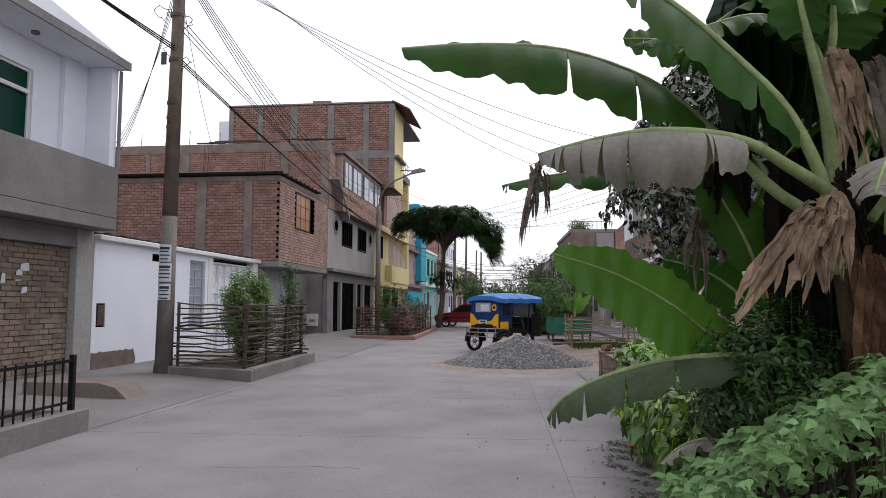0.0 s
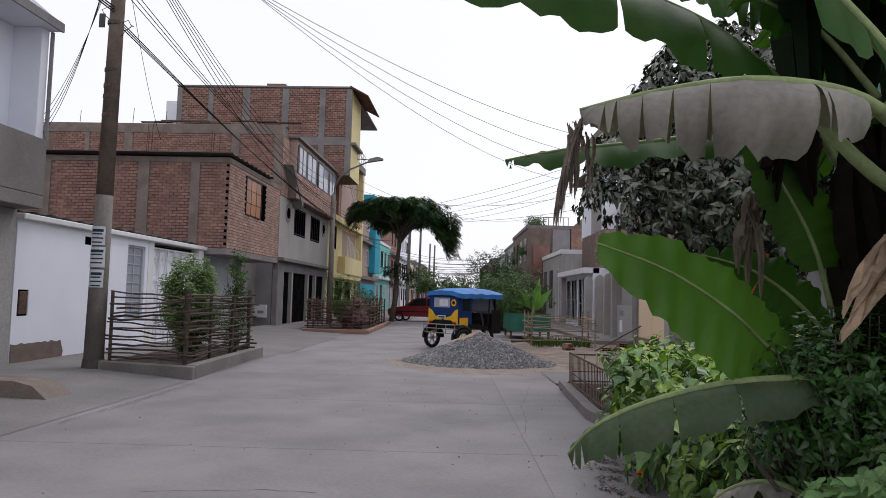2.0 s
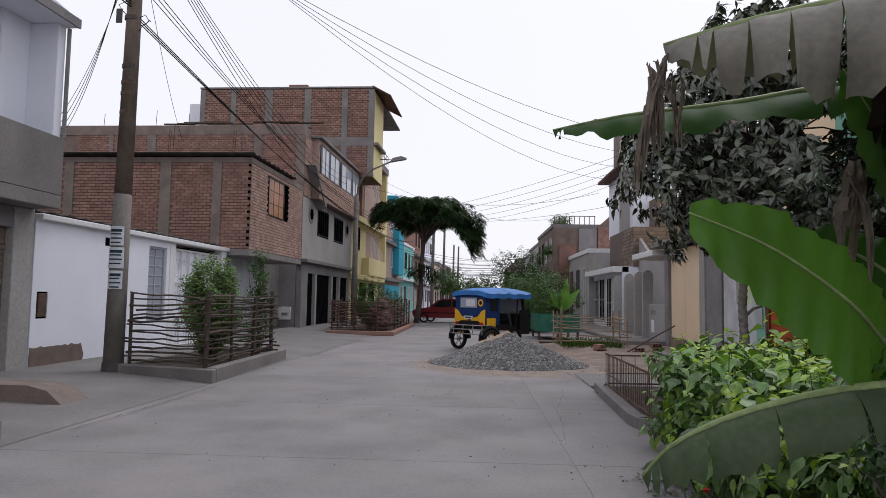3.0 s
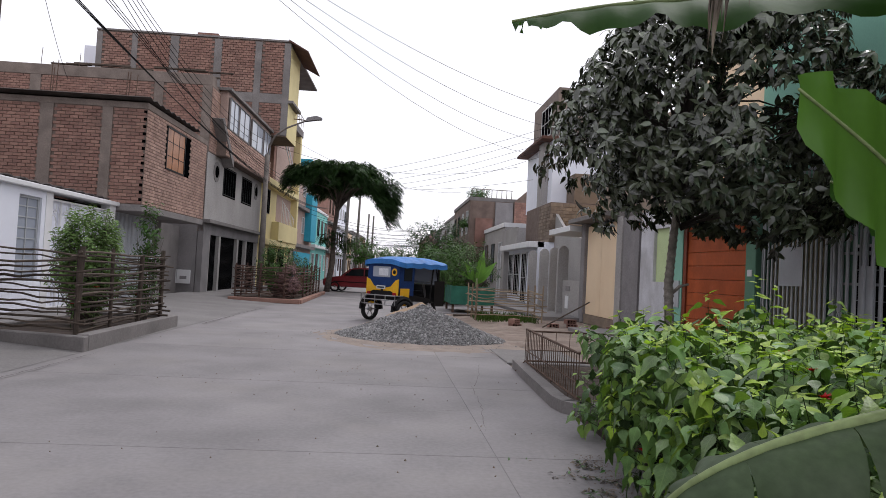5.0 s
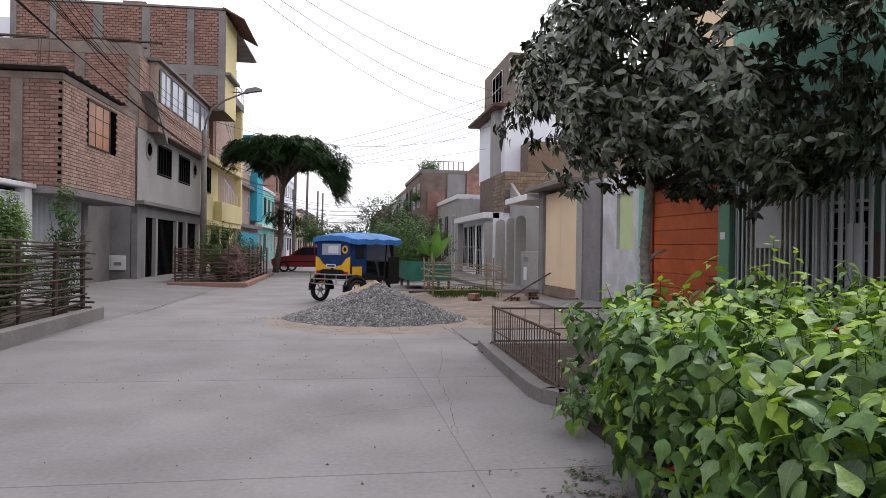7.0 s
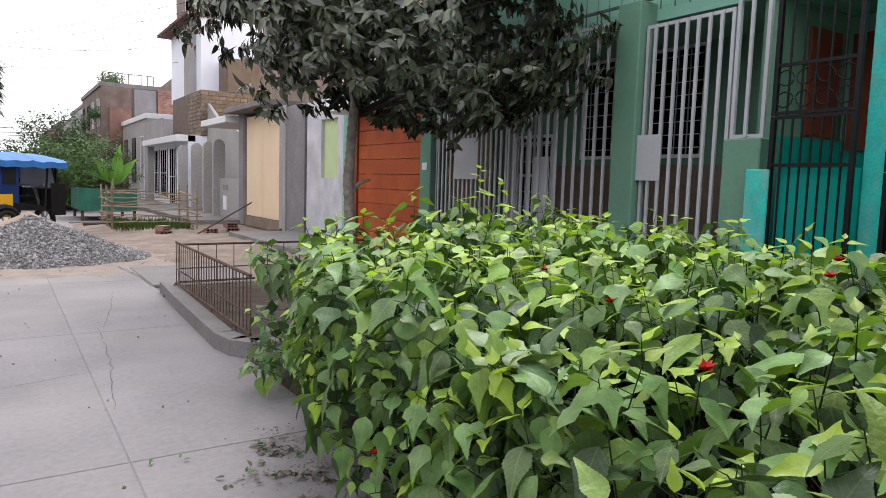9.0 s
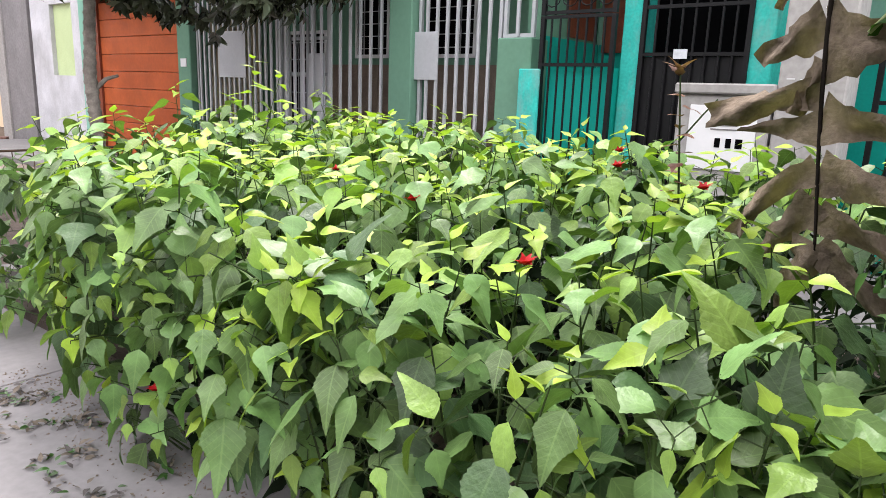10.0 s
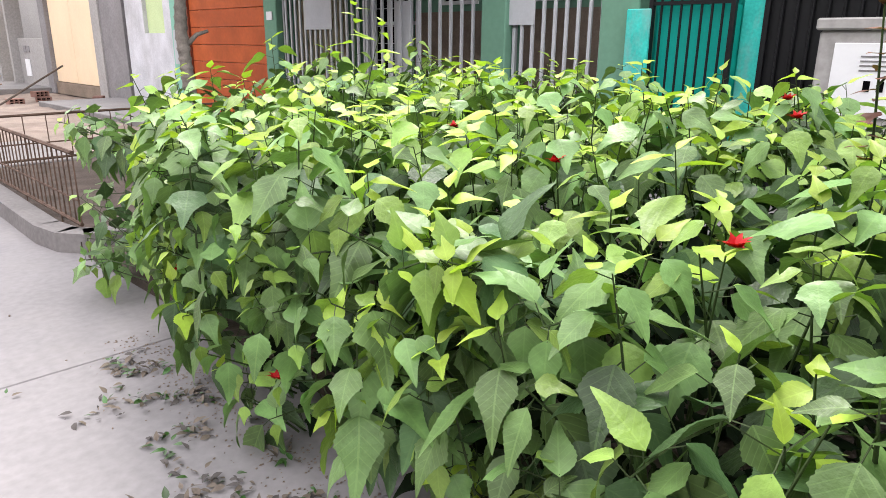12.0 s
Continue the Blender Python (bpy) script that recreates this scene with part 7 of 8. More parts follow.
for i, (x, y, z, m) in enumerate(((-4.95, 16.4, 1.42, M_PAPER), (-5.02, 16.2, 1.36, M_PAPER), (-5.2, 14.2, 0.85, M_PETAL), (-4.95, 15.4, 0.7, M_PETAL), (-5.6, 13.8, 0.9, M_PAPER), (-5.3, 13.6, 0.6, M_PETAL))):
    f = thing("rose", (x, y, z), "white rose bloom over the fence canes" if m is M_PAPER else "red rose bloom among the fence canes", "flower", "roses")
    part("petals", leaf_mesh("petals", [((x, y, z), frame_from((math.cos(a), math.sin(a), 0.5 + 0.3 * (a > 6)), UP), 0.06, 1, 0) for a in [k * 1.1 for k in range(11)]], HIB), m, f)
    part("stalk", bar((x, y, z - 0.5), (x, y, z), 0.005, 4), M_STEM, f)
bush("street_shrub", (-4.6, 29.4, 0.12), (-4.6, 29.4, 1.3), (1.0, 1.4, 1.0), 800, 0.09, M_BUSH, "loose shrub growing over the stick fence", 54, "shrub")
bush("flowering_shrub", (-4.1, 28.2, 0.12), (-4.0, 28.6, 0.8), (0.55, 1.1, 0.7), 650, 0.075, mat("pinkish_leaf", (0.20, 0.115, 0.12), 0.6, vary=0.4, scale=4, per_piece=0.4, leaf=0.15), "shrub with faded pink flowers", 55, "shrub")
bush("street_shrub", (-4.2, 33.5, 0.12), (-4.2, 33.5, 0.8), (0.7, 2.0, 1.0), 500, 0.1, M_BUSH, "loose shrub beside the stick fence", 56, "shrub")

# flat-topped feathery tree
ft = thing("flat_topped_tree", (-3.5, 40.5, 0.0), "flat-topped feathery tree with leaning dark trunk", "tree")
part("trunk", tube(bmesh.new(), [(-3.6, 40.5, -0.03), (-3.35, 40.4, 1.6), (-3.35, 40.2, 3.2), (-3.2, 40.0, 4.6), (-2.8, 39.8, 5.4)], 0.17, 10, 0.09), M_BARK, ft, smooth=True)
rnd = random.Random(61)
FRN = []
fv_, ff_ = [], []
for k in range(9):
    t = 0.12 + 0.88 * k / 8
    for s in (-1, 1):
        i = len(fv_)
        ln = 0.42 * math.sin(math.pi * (0.25 + 0.7 * t))
        z = -0.35 * t * t
        fv_ += [(t, 0, z), (t + 0.075, s * ln * 0.5, z + 0.02), (t + 0.03, s * ln, z - 0.06), (t - 0.06, s * ln * 0.5, z + 0.02)]
        ff_.append((i, i + 1, i + 2, i + 3) if s > 0 else (i + 3, i + 2, i + 1, i))
FRN.append((np.array(fv_, float), ff_))
rows = []
for i in range(12000):
    a, f = rnd.random() * math.tau, math.sqrt(rnd.random())
    x, y = -2.95 + 3.1 * f * math.cos(a) * (1 + 0.14 * noise.noise((math.cos(a), math.sin(a), 3))), 39.8 + 3.0 * f * math.sin(a)
    lump = noise.noise((x * 1.05, y * 1.05, 0))
    z = 6.85 - 0.55 * f ** 3 + 0.70 * lump - rnd.random() * (0.7 + 0.6 * max(0, lump)) - 1.9 * max(0, min(1, x + 1.5)) * rnd.random() * (1 if x < 0.4 else 0.5)
    if noise.noise((x * 0.95, y * 0.95, z * 1.1)) < -0.12 and z < 6.5:
        continue
    d = Vector((math.cos(a) * f + rnd.uniform(-0.7, 0.7), math.sin(a) * f + rnd.uniform(-0.7, 0.7), rnd.uniform(-0.35, 0.2)))
    rows.append(((x, y, z), frame_from(d - UP * (0.35 * f), UP), rnd.uniform(0.26, 0.44), 0, 0))
for i in range(40):
    rows.append(((-3.3 + rnd.uniform(-0.6, 0.9), 40.2 + rnd.uniform(-0.5, 0.5), 3.0 + rnd.uniform(-0.4, 0.4)), frame_from((rnd.uniform(-1, 1), rnd.uniform(-1, 1), -0.2), UP), 0.6, 0, 0))
part("crown", leaf_mesh("crown", rows, FRN), M_FERN, ft, smooth=False, kind="stuff")
lb = bmesh.new()
for i in range(22):
    a = i * 2.4
    e = Vector((-2.75 + 2.4 * math.cos(a) * (0.4 + 0.6 * rnd.random()), 39.8 + 2.4 * math.sin(a), 6.0))
    tube(lb, [(-3.2, 40.0, 4.4 + 0.03 * i), Vector((-3.0, 39.9, 5.4)).lerp(e, 0.4), e], 0.05, 5, 0.012, cap=False)
part("branchwork", lb, M_BARK, ft, kind="stuff")

# right-hand greenery far along the street
bush("bed_shrub", (2.9, 27.6, 0.8), (2.7, 28.2, 1.6), (1.2, 1.4, 1.1), 800, 0.1, M_BUSH, "leafy shrubs growing in the raised bed", 57, "shrub")
bush("garden_shrub", (2.2, 33, 0.0), (2.2, 33, 1.4), (1.5, 2.2, 1.6), 1100, 0.17, M_BUSH, "tall mixed shrubs beside the street", 58, "shrub")
bush("garden_shrub", (2.1, 37, 0.0), (2.1, 37, 1.5), (1.2, 2.0, 1.4), 300, 0.14, M_DKBUSH, "dark shrubs beside the street", 59, "shrub")
bush("street_tree_far", (2.8, 48, 0.0), (2.8, 48, 3.4), (2.4, 2.6, 1.6), 500, 0.17, M_FERN, "round-crowned tree far along the street", 60, "tree", trunk=[(2.8, 48, -0.05), (2.8, 48, 1.2), (2.9, 48, 2.8)])
bush("street_tree_far", (-2.6, 74, 0.0), (-2.6, 74, 3.2), (3.0, 3.0, 1.8), 420, 0.26, M_BUSH, "round-crowned tree far along the street", 62, "tree", trunk=[(-2.6, 74, -0.05), (-2.6, 74, 1.2), (-2.6, 74, 2.5)])
bush("street_tree_far", (1.5, 110, 0.0), (1.5, 110, 3.6), (3.5, 3.5, 2.2), 300, 0.4, M_BUSH, "pale round-crowned tree at the street's end", 63, "tree", trunk=[(1.5, 110, -0.05), (1.5, 110, 1.2), (1.5, 110, 2.5)])
bush("roof_plants", (5.9, 51, 6.8), (6.2, 52.5, 7.3), (1.0, 2.2, 0.6), 200, 0.16, M_DKBUSH, "potted plants on the roof terrace", 64, "plants")
bush("wall_creeper", (5.1, 50.5, 4.6), (5.05, 50.5, 5.0), (0.5, 1.4, 0.5), 120, 0.14, M_BUSH, "creeper hanging on the brick wall", 65, "plant", twig=False)

yb_ = thing("young_banana", (2.95, 27.3, 0.8), "young banana plant with upright fresh green leaves", "banana plant")
YBL = [leaf_outline(10, 0.34, droop=0.3, fold=0.3, curl=0.05)]
M_YBAN = mat("young_banana_leaf", (0.13, 0.27, 0.05), 0.45, vary=0.2, scale=3, bump=0.05, leaf=0.3, veins=0.3, vein_step=12.0)
for k, (dx, dy, dz, size) in enumerate(((0.15, -0.2, 1.0, 1.3), (0.6, -0.1, 0.9, 1.1), (-0.5, -0.3, 0.9, 0.95), (-0.2, 0.4, 0.8, 1.0), (-0.9, -0.2, 0.45, 0.8))):
    part("leaf", leaf_mesh("leaf", [((2.95 + 0.05 * dx, 27.3, 1.0 + 0.05 * k), frame_from((dx, dy, dz), (-dx * 0.5, -1, 0.3)), size, 0, 0)], YBL), M_YBAN, yb_, smooth=True)
part("stem", bar((2.95, 27.3, 0.75), (2.95, 27.28, 1.25), 0.06, 8, 0.04), M_RIB, yb_, smooth=True)

# distant hill behind the end of the street, air haze painted into its colour
hb = bmesh.new()
prev = None
for i in range(41):
    x = -900 + 1800 * i / 40
    z = 26 + 24 * noise.noise((i * 0.21, 0, 0)) + 8 * noise.noise((i * 0.7, 1, 0))
    q = (hb.verts.new((x, 1500, -5)), hb.verts.new((x, 1540, max(4, z))), hb.verts.new((x, 1800, max(4, z))))
    if prev:
        hb.faces.new((prev[0], q[0], q[1], prev[1]))
        hb.faces.new((prev[1], q[1], q[2], prev[2]))
    prev = q
tagged(part("backdrop_hill", hb, mat("hazy_hill", (0.50, 0.50, 0.56), 0.95, vary=0.1, scale=0.01, bump=0)), "far hill behind the street, haze put into its pale colour", "hill", kind="structure")

# grass in the pen
rows = []
rnd = random.Random(5)
BLD = [leaf_outline(3, 0.08, droop=0.3, fold=0.1)]
for i in range(900):
    x, y = rnd.uniform(2.35, 4.15), rnd.uniform(22.1, 24.1)
    rows.append(((x, y, 0.0), frame_from((rnd.uniform(-0.5, 0.5), rnd.uniform(-0.5, 0.5), 1), (rnd.uniform(-1, 1), 1, 0)), rnd.uniform(0.12, 0.34), 0, 0))
tagged(part("grass", leaf_mesh("grass", rows, BLD), M_GRASS), "rough green grass inside the bamboo pen", "grass", kind="stuff")

# ---------------- small dark bush and vine by the banana ----------------
bush("small_leaved_bush", (1.6, 4.1, 0.05), (1.45, 4.02, 1.05), (0.52, 0.42, 0.46), 1100, 0.05, M_DKBUSH, "glossy small-leaved dark bush under the banana", 71, "bush", hang=0.0, gap=-0.6)
vine = thing("ground_vine", (1.6, 3.2, 0.05), "sprawling light green vine heaped over the bed edge", "vine")
vr = random.Random(72)
vrows, vst = [], bmesh.new()
for i in range(2900):
    x, y = vr.uniform(0.72, 2.3), vr.uniform(2.75, 3.75)
    top = 0.66 + 0.60 * (x - 0.75) - 0.45 * max(0, x - 1.7) - 0.30 * (y - 3.1) + 0.16 * noise.noise((x * 3, y * 3, 3)) + 0.10 * noise.noise((x * 8, y * 8, 1))
    if ((x - 1.45) / 0.85) ** 2 + ((y - 3.2) / 0.6) ** 2 > 1 + 0.3 * noise.noise((x * 4, y * 4, 8)):
        continue
    deep = i % 3 == 0
    if deep:
        top *= vr.uniform(0.05, 0.95)
        x = max(x, 0.85 + 0.1 * vr.random())
    a = vr.random() * math.tau
    out = Vector((math.cos(a), math.sin(a), 0)) + Vector((-0.5, -0.7, 0))
    vrows.append(((x, y, top + vr.uniform(-0.03, 0.03)), frame_from(out + UP * vr.uniform(-0.8, 0.3), UP * 1.0 + Vector((-0.35, -0.55, 0)), vr.uniform(-0.5, 0.5)), vr.uniform(0.04, 0.085), vr.randrange(4), 0))
    if i % 12 == 0:
        tube(vst, [(x + vr.uniform(-0.1, 0.1), y + vr.uniform(0, 0.2), 0.03), (x, y, top * 0.6), (x, y, top)], 0.004, 4, 0.002, cap=False)
part("foliage", leaf_mesh("foliage", vrows, HIB), M_VINE, vine, smooth=True, kind="stuff")
part("stem_mass", vst, M_STEM, vine, kind="stuff")

# ---------------- banana plant ----------------
ban = thing("banana_plant", (1.75, 3.7, 0.05), "banana plant with torn dusty leaves and brown dead leaves", "banana plant")


def banana_leaf(pts, wl, wr, side, m, tears=6, seed=0, hang_l=0.3, hang_r=0.3, start=0.0, rib=0.016, wave=0.03, name="leaf_blade", label="", frayed=False):
    """A banana leaf: a bent midrib with a blade on each side that hangs, waves and splits into strips."""
    r = random.Random(seed)
    P = [Vector(p) for p in pts]
    def at(t):
        u = t * (len(P) - 1)
        i = min(int(u), len(P) - 2)
        f = u - i
        p0, p1, p2, p3 = P[max(i - 1, 0)], P[i], P[i + 1], P[min(i + 2, len(P) - 1)]
        return 0.5 * ((2 * p1) + (p2 - p0) * f + (2 * p0 - 5 * p1 + 4 * p2 - p3) * f * f + (3 * p1 - p0 - 3 * p2 + p3) * f ** 3)
    N, J = 46, 5
    S = Vector(side).normalized()
    bm = bmesh.new()
    for sgn, wide, hang in ((1, wl, hang_l), (-1, wr, hang_r)):
        cuts = {r.randrange(6, N - 1) for _ in range(tears)}
        prev = None
        slip = 0.0
        for i in range(N + 1):
            t = start + (1 - start) * i / N
            c = at(t)
            d = (at(min(1, t + 0.02)) - at(max(0, t - 0.02))).normalized()
            s = (S - d * S.dot(d)).normalized() * sgn
            nrm = d.cross(s) * sgn
            k = i / N
            w = wide * (math.sin(math.pi * min(1, 0.06 + 0.94 * k) ** 0.8) ** 0.55 if k < 1 else 0.02)
            def rib_row(sl, shift):
                row = []
                for j in range(J + 1):
                    q = j / J
                    a = hang * q * (1.0 + 0.6 * sl) + wave / max(0.05, wide) * math.sin(i * 0.55 + sgn + seed) * q * q
                    edge = 1 + 0.05 * math.sin(i * 1.9 + seed) * q + 0.5 * sl * q * q * (1.0 if frayed else 0.2) + (r.uniform(-0.12, 0.12) * q * q if frayed else 0)
                    row.append(bm.verts.new(c + s * (w * q * edge * math.cos(a)) - UP * (w * q * edge * math.sin(a)) + nrm * (0.012 * math.sin(i * 1.3) * q) + d * (shift * q * q)))
                return row
            row = rib_row(slip, -0.012 if i in cuts else 0.0)
            if prev:
                for j in range(J):
                    bm.faces.new((prev[j], row[j], row[j + 1], prev[j + 1]))
            prev = row
            if i in cuts:
                slip = r.uniform(-0.35, 0.4)
                prev = rib_row(slip, 0.018)
    bl = part(name, bm, m, ban, label, smooth=True)
    tube_pts = [at(k / 24) for k in range(25)]
    part("midrib", tube(bmesh.new(), tube_pts, rib * 1.6, 7, rib * 0.35), M_RIB if m in (M_BAN, M_BANG, M_BANF, M_BANM) else M_DRYG, bl, smooth=True)
    return bl


# pseudostem with sheaths, and its stalks
sb = bmesh.new()
tube(sb, [(1.9, 3.8, 0.0), (1.86, 3.78, 0.6), (1.80, 3.75, 1.25), (1.74, 3.72, 1.7), (1.66, 3.66, 2.1)], 0.105, 14, 0.06)
for v in sb.verts:
    v.co += Vector(noise.noise_vector(v.co * Vector((9, 9, 3)))) * 0.012
part("pseudostem", sb, mat("banana_stem", (0.085, 0.052, 0.034), 0.85, vary=0.5, scale=7, grain=30, bump=0.4, stain=(0.20, 0.22, 0.10), stain_scale=4, stain_amount=0.5), ban, "brown sheathed stem", smooth=True)
banana_leaf([(1.66, 3.6, 1.86), (1.38, 3.65, 2.04), (1.09, 3.75, 2.4), (0.76, 3.75, 2.68), (0.31, 3.72, 2.85), (-0.15, 3.72, 2.9), (-0.59, 3.72, 2.89)], 0.26, 0.40, (0, 1, 0.25), M_BAN, tears=2, seed=1, hang_l=-0.1, hang_r=0.75, start=0.36, rib=0.022, label="broad green banana leaf reaching over the street")
banana_leaf([(1.6, 3.5, 2.0), (1.32, 3.35, 2.12), (1.04, 3.2, 2.22), (0.71, 3.2, 2.27), (0.42, 3.3, 2.26), (0.14, 3.4, 2.21)], 0.20, 0.26, (0.1, 1, 0), M_BANG, tears=8, seed=2, hang_l=1.0, hang_r=1.25, start=0.40, rib=0.022, wave=0.05, label="grey dusty folded banana leaf, frayed end")
banana_leaf([(1.55, 4.2, 2.2), (1.39, 4.3, 2.41), (0.74, 4.5, 2.36), (0.31, 4.6, 2.33), (-0.03, 4.69, 2.28)], 0.16, 0.20, (0, 1, 0.3), M_BAN, tears=3, seed=3, hang_l=0.2, hang_r=0.6, start=0.2, label="green banana leaf behind the dusty one")
banana_leaf([(1.53, 4.1, 1.14), (1.14, 4.0, 1.3), (0.87, 3.8, 1.47), (0.54, 3.6, 1.63), (0.21, 3.4, 1.72)], 0.20, 0.23, (0.35, 0.35, 0.9), M_BANF, tears=0, seed=4, hang_l=0.15, hang_r=0.15, start=0.12, wave=0.012, rib=0.008, label="broad fresh green banana leaf held upright")
banana_leaf([(1.5, 3.95, 1.1), (1.37, 3.9, 1.19), (1.01, 3.8, 1.2), (0.74, 3.8, 1.16), (0.48, 3.85, 1.07), (0.3, 3.9, 0.96), (0.21, 3.95, 0.84)], 0.17, 0.19, (-0.1, 1, 0.1), M_BANM, tears=5, seed=5, hang_l=0.7, hang_r=0.95, start=0.22, label="drooping dark green banana leaf with split end")
banana_leaf([(1.50, 4.2, 1.5), (1.42, 4.2, 1.8), (1.28, 4.2, 2.08), (1.08, 4.2, 2.42)], 0.19, 0.17, (1, 0.25, 0.45), M_BAN, tears=0, seed=6, hang_l=0.05, hang_r=0.05, start=0.22, rib=0.010, wave=0.015, label="dark green inner banana leaf")
banana_leaf([(1.58, 4.3, 1.3), (1.42, 4.35, 1.52), (1.22, 4.4, 1.68), (0.98, 4.45, 1.76)], 0.17, 0.18, (0.3, 0.4, 0.85), M_BAN, tears=1, seed=17, hang_l=0.1, hang_r=0.1, start=0.15, rib=0.010, wave=0.02, label="broad dark banana leaf low in the clump")
banana_leaf([(1.68, 4.1, 2.5), (1.46, 4.2, 2.86), (1.22, 4.25, 3.02), (0.97, 4.25, 3.10), (0.72, 4.25, 3.12)], 0.20, 0.22, (0, 0.5, 0.85), M_BAN, tears=2, seed=18, hang_l=0.1, hang_r=0.1, start=0.3, rib=0.012, wave=0.03, label="dark banana leaf behind the arching one")
banana_leaf([(1.62, 3.6, 1.63), (1.58, 3.55, 1.99), (1.39, 3.5, 2.41), (1.11, 3.45, 2.7), (0.8, 3.4, 2.96), (0.45, 3.35, 3.15), (0.1, 3.3, 3.2)], 0.30, 0.30, (0.3, 0.8, 0.5), M_BAN, tears=3, seed=7, hang_l=0.2, hang_r=0.4, start=0.30, rib=0.024, label="great dark banana leaf arching high")
banana_leaf([(1.72, 3.7, 1.66), (1.67, 3.7, 2.31), (1.6, 3.7, 2.76), (1.54, 3.7, 3.07), (1.48, 3.7, 3.54), (1.3, 3.6, 4.0)], 0.25, 0.28, (1, 0.5, 0), M_BAN, tears=3, seed=8, hang_l=0.2, hang_r=0.2, start=0.5, rib=0.024, label="upright banana leaf with pale stalk")
banana_leaf([(1.77, 3.8, 1.67), (1.72, 3.85, 2.56), (1.8, 3.9, 2.96), (1.82, 3.9, 3.22), (1.95, 3.9, 3.9)], 0.25, 0.28, (1, -0.5, 0), M_BAN, tears=3, seed=9, hang_l=0.2, hang_r=0.2, start=0.45, rib=0.025, label="upright banana leaf with blue-green stalk")
banana_leaf([(1.8, 3.85, 2.3), (1.7, 3.9, 2.9), (1.42, 3.9, 3.09), (1.05, 3.9, 3.02), (0.72, 3.9, 2.94)], 0.2, 0.24, (0, 1, 0.2), M_BAN, tears=3, seed=10, hang_l=0.2, hang_r=0.5, start=0.35, label="green banana leaf at the top")
banana_leaf([(1.85, 3.9, 2.1), (2.1, 4.0, 2.5), (2.4, 4.1, 2.7), (2.9, 4.2, 2.6)], 0.25, 0.25, (0, 1, 0.2), M_BAN, tears=4, seed=11, hang_l=0.3, hang_r=0.4, start=0.2, label="dark banana leaf towards the houses")
banana_leaf([(1.8, 3.6, 1.9), (1.9, 3.3, 2.2), (2.0, 3.0, 2.35), (2.1, 2.6, 2.2)], 0.22, 0.22, (1, 0, 0.2), M_BAN, tears=4, seed=12, hang_l=0.3, hang_r=0.4, start=0.2, label="dark banana leaf beside the stem")
banana_leaf([(1.72, 3.3, 1.8), (1.66, 3.15, 2.1), (1.55, 3.0, 2.06), (1.45, 2.9, 1.92)], 0.16, 0.16, (0.6, -0.8, 0), M_BANG, tears=3, seed=14, hang_l=0.4, hang_r=0.5, start=0.3, label="torn pale banana leaf with browned edge")
banana_leaf([(1.35, 3.9, 0.62), (1.15, 4.0, 0.72), (1.0, 4.1, 0.68), (0.88, 4.2, 0.55)], 0.13, 0.13, (0.4, 1, 0), M_BANG, tears=1, seed=15, hang_l=0.3, hang_r=0.4, start=0.1, label="small grey banana leaf near the ground")
# younger suckers of the clump, standing behind towards the houses
for k, (x, y, h, lean) in enumerate(((2.05, 4.3, 2.2, 0.05), (2.35, 4.1, 1.5, 0.0), (2.75, 3.6, 2.4, 0.05), (1.95, 4.2, 2.9, -0.05))):
    part("sucker_stem", tube(bmesh.new(), [(x, y, 0.0), (x + lean * 0.3, y, h * 0.6), (x + lean, y, h)], 0.09, 10, 0.05), M_DRYG, ban, "brown sheathed sucker stem", smooth=True)
    for j in range(6):
        a = j * 1.15 + k * 0.7
        dx, dy = math.cos(a), math.sin(a)
        r_ = (0.85 if k == 3 else 0.5) + 0.08 * (j % 3)
        banana_leaf([(x + lean, y, h - 0.1), (x + lean + 0.15 * dx, y + 0.15 * dy, h + 0.3), (x + lean + 0.5 * r_ * dx, y + 0.5 * r_ * dy, h + 0.42 - 0.05 * (j % 2)), (x + lean + r_ * dx, y + r_ * dy, h + 0.15 - 0.12 * (j % 3))], 0.15, 0.15, (-dy, dx, 0.15), M_BAN, tears=4, seed=90 + 7 * k + j, hang_l=0.4, hang_r=0.5, start=0.25, label="dark green banana leaf in the clump")
# dead hanging leaves
rnd = random.Random(88)
# Both colours carry the clump's inner shade; the second also serves a dark midrib.
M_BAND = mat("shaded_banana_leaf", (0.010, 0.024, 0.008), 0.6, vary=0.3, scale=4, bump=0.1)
M_DRYD = mat("dead_leaf_shade_and_rib", (0.016, 0.012, 0.010), 0.95, vary=0.4, scale=7, grain=30, bump=0.4)


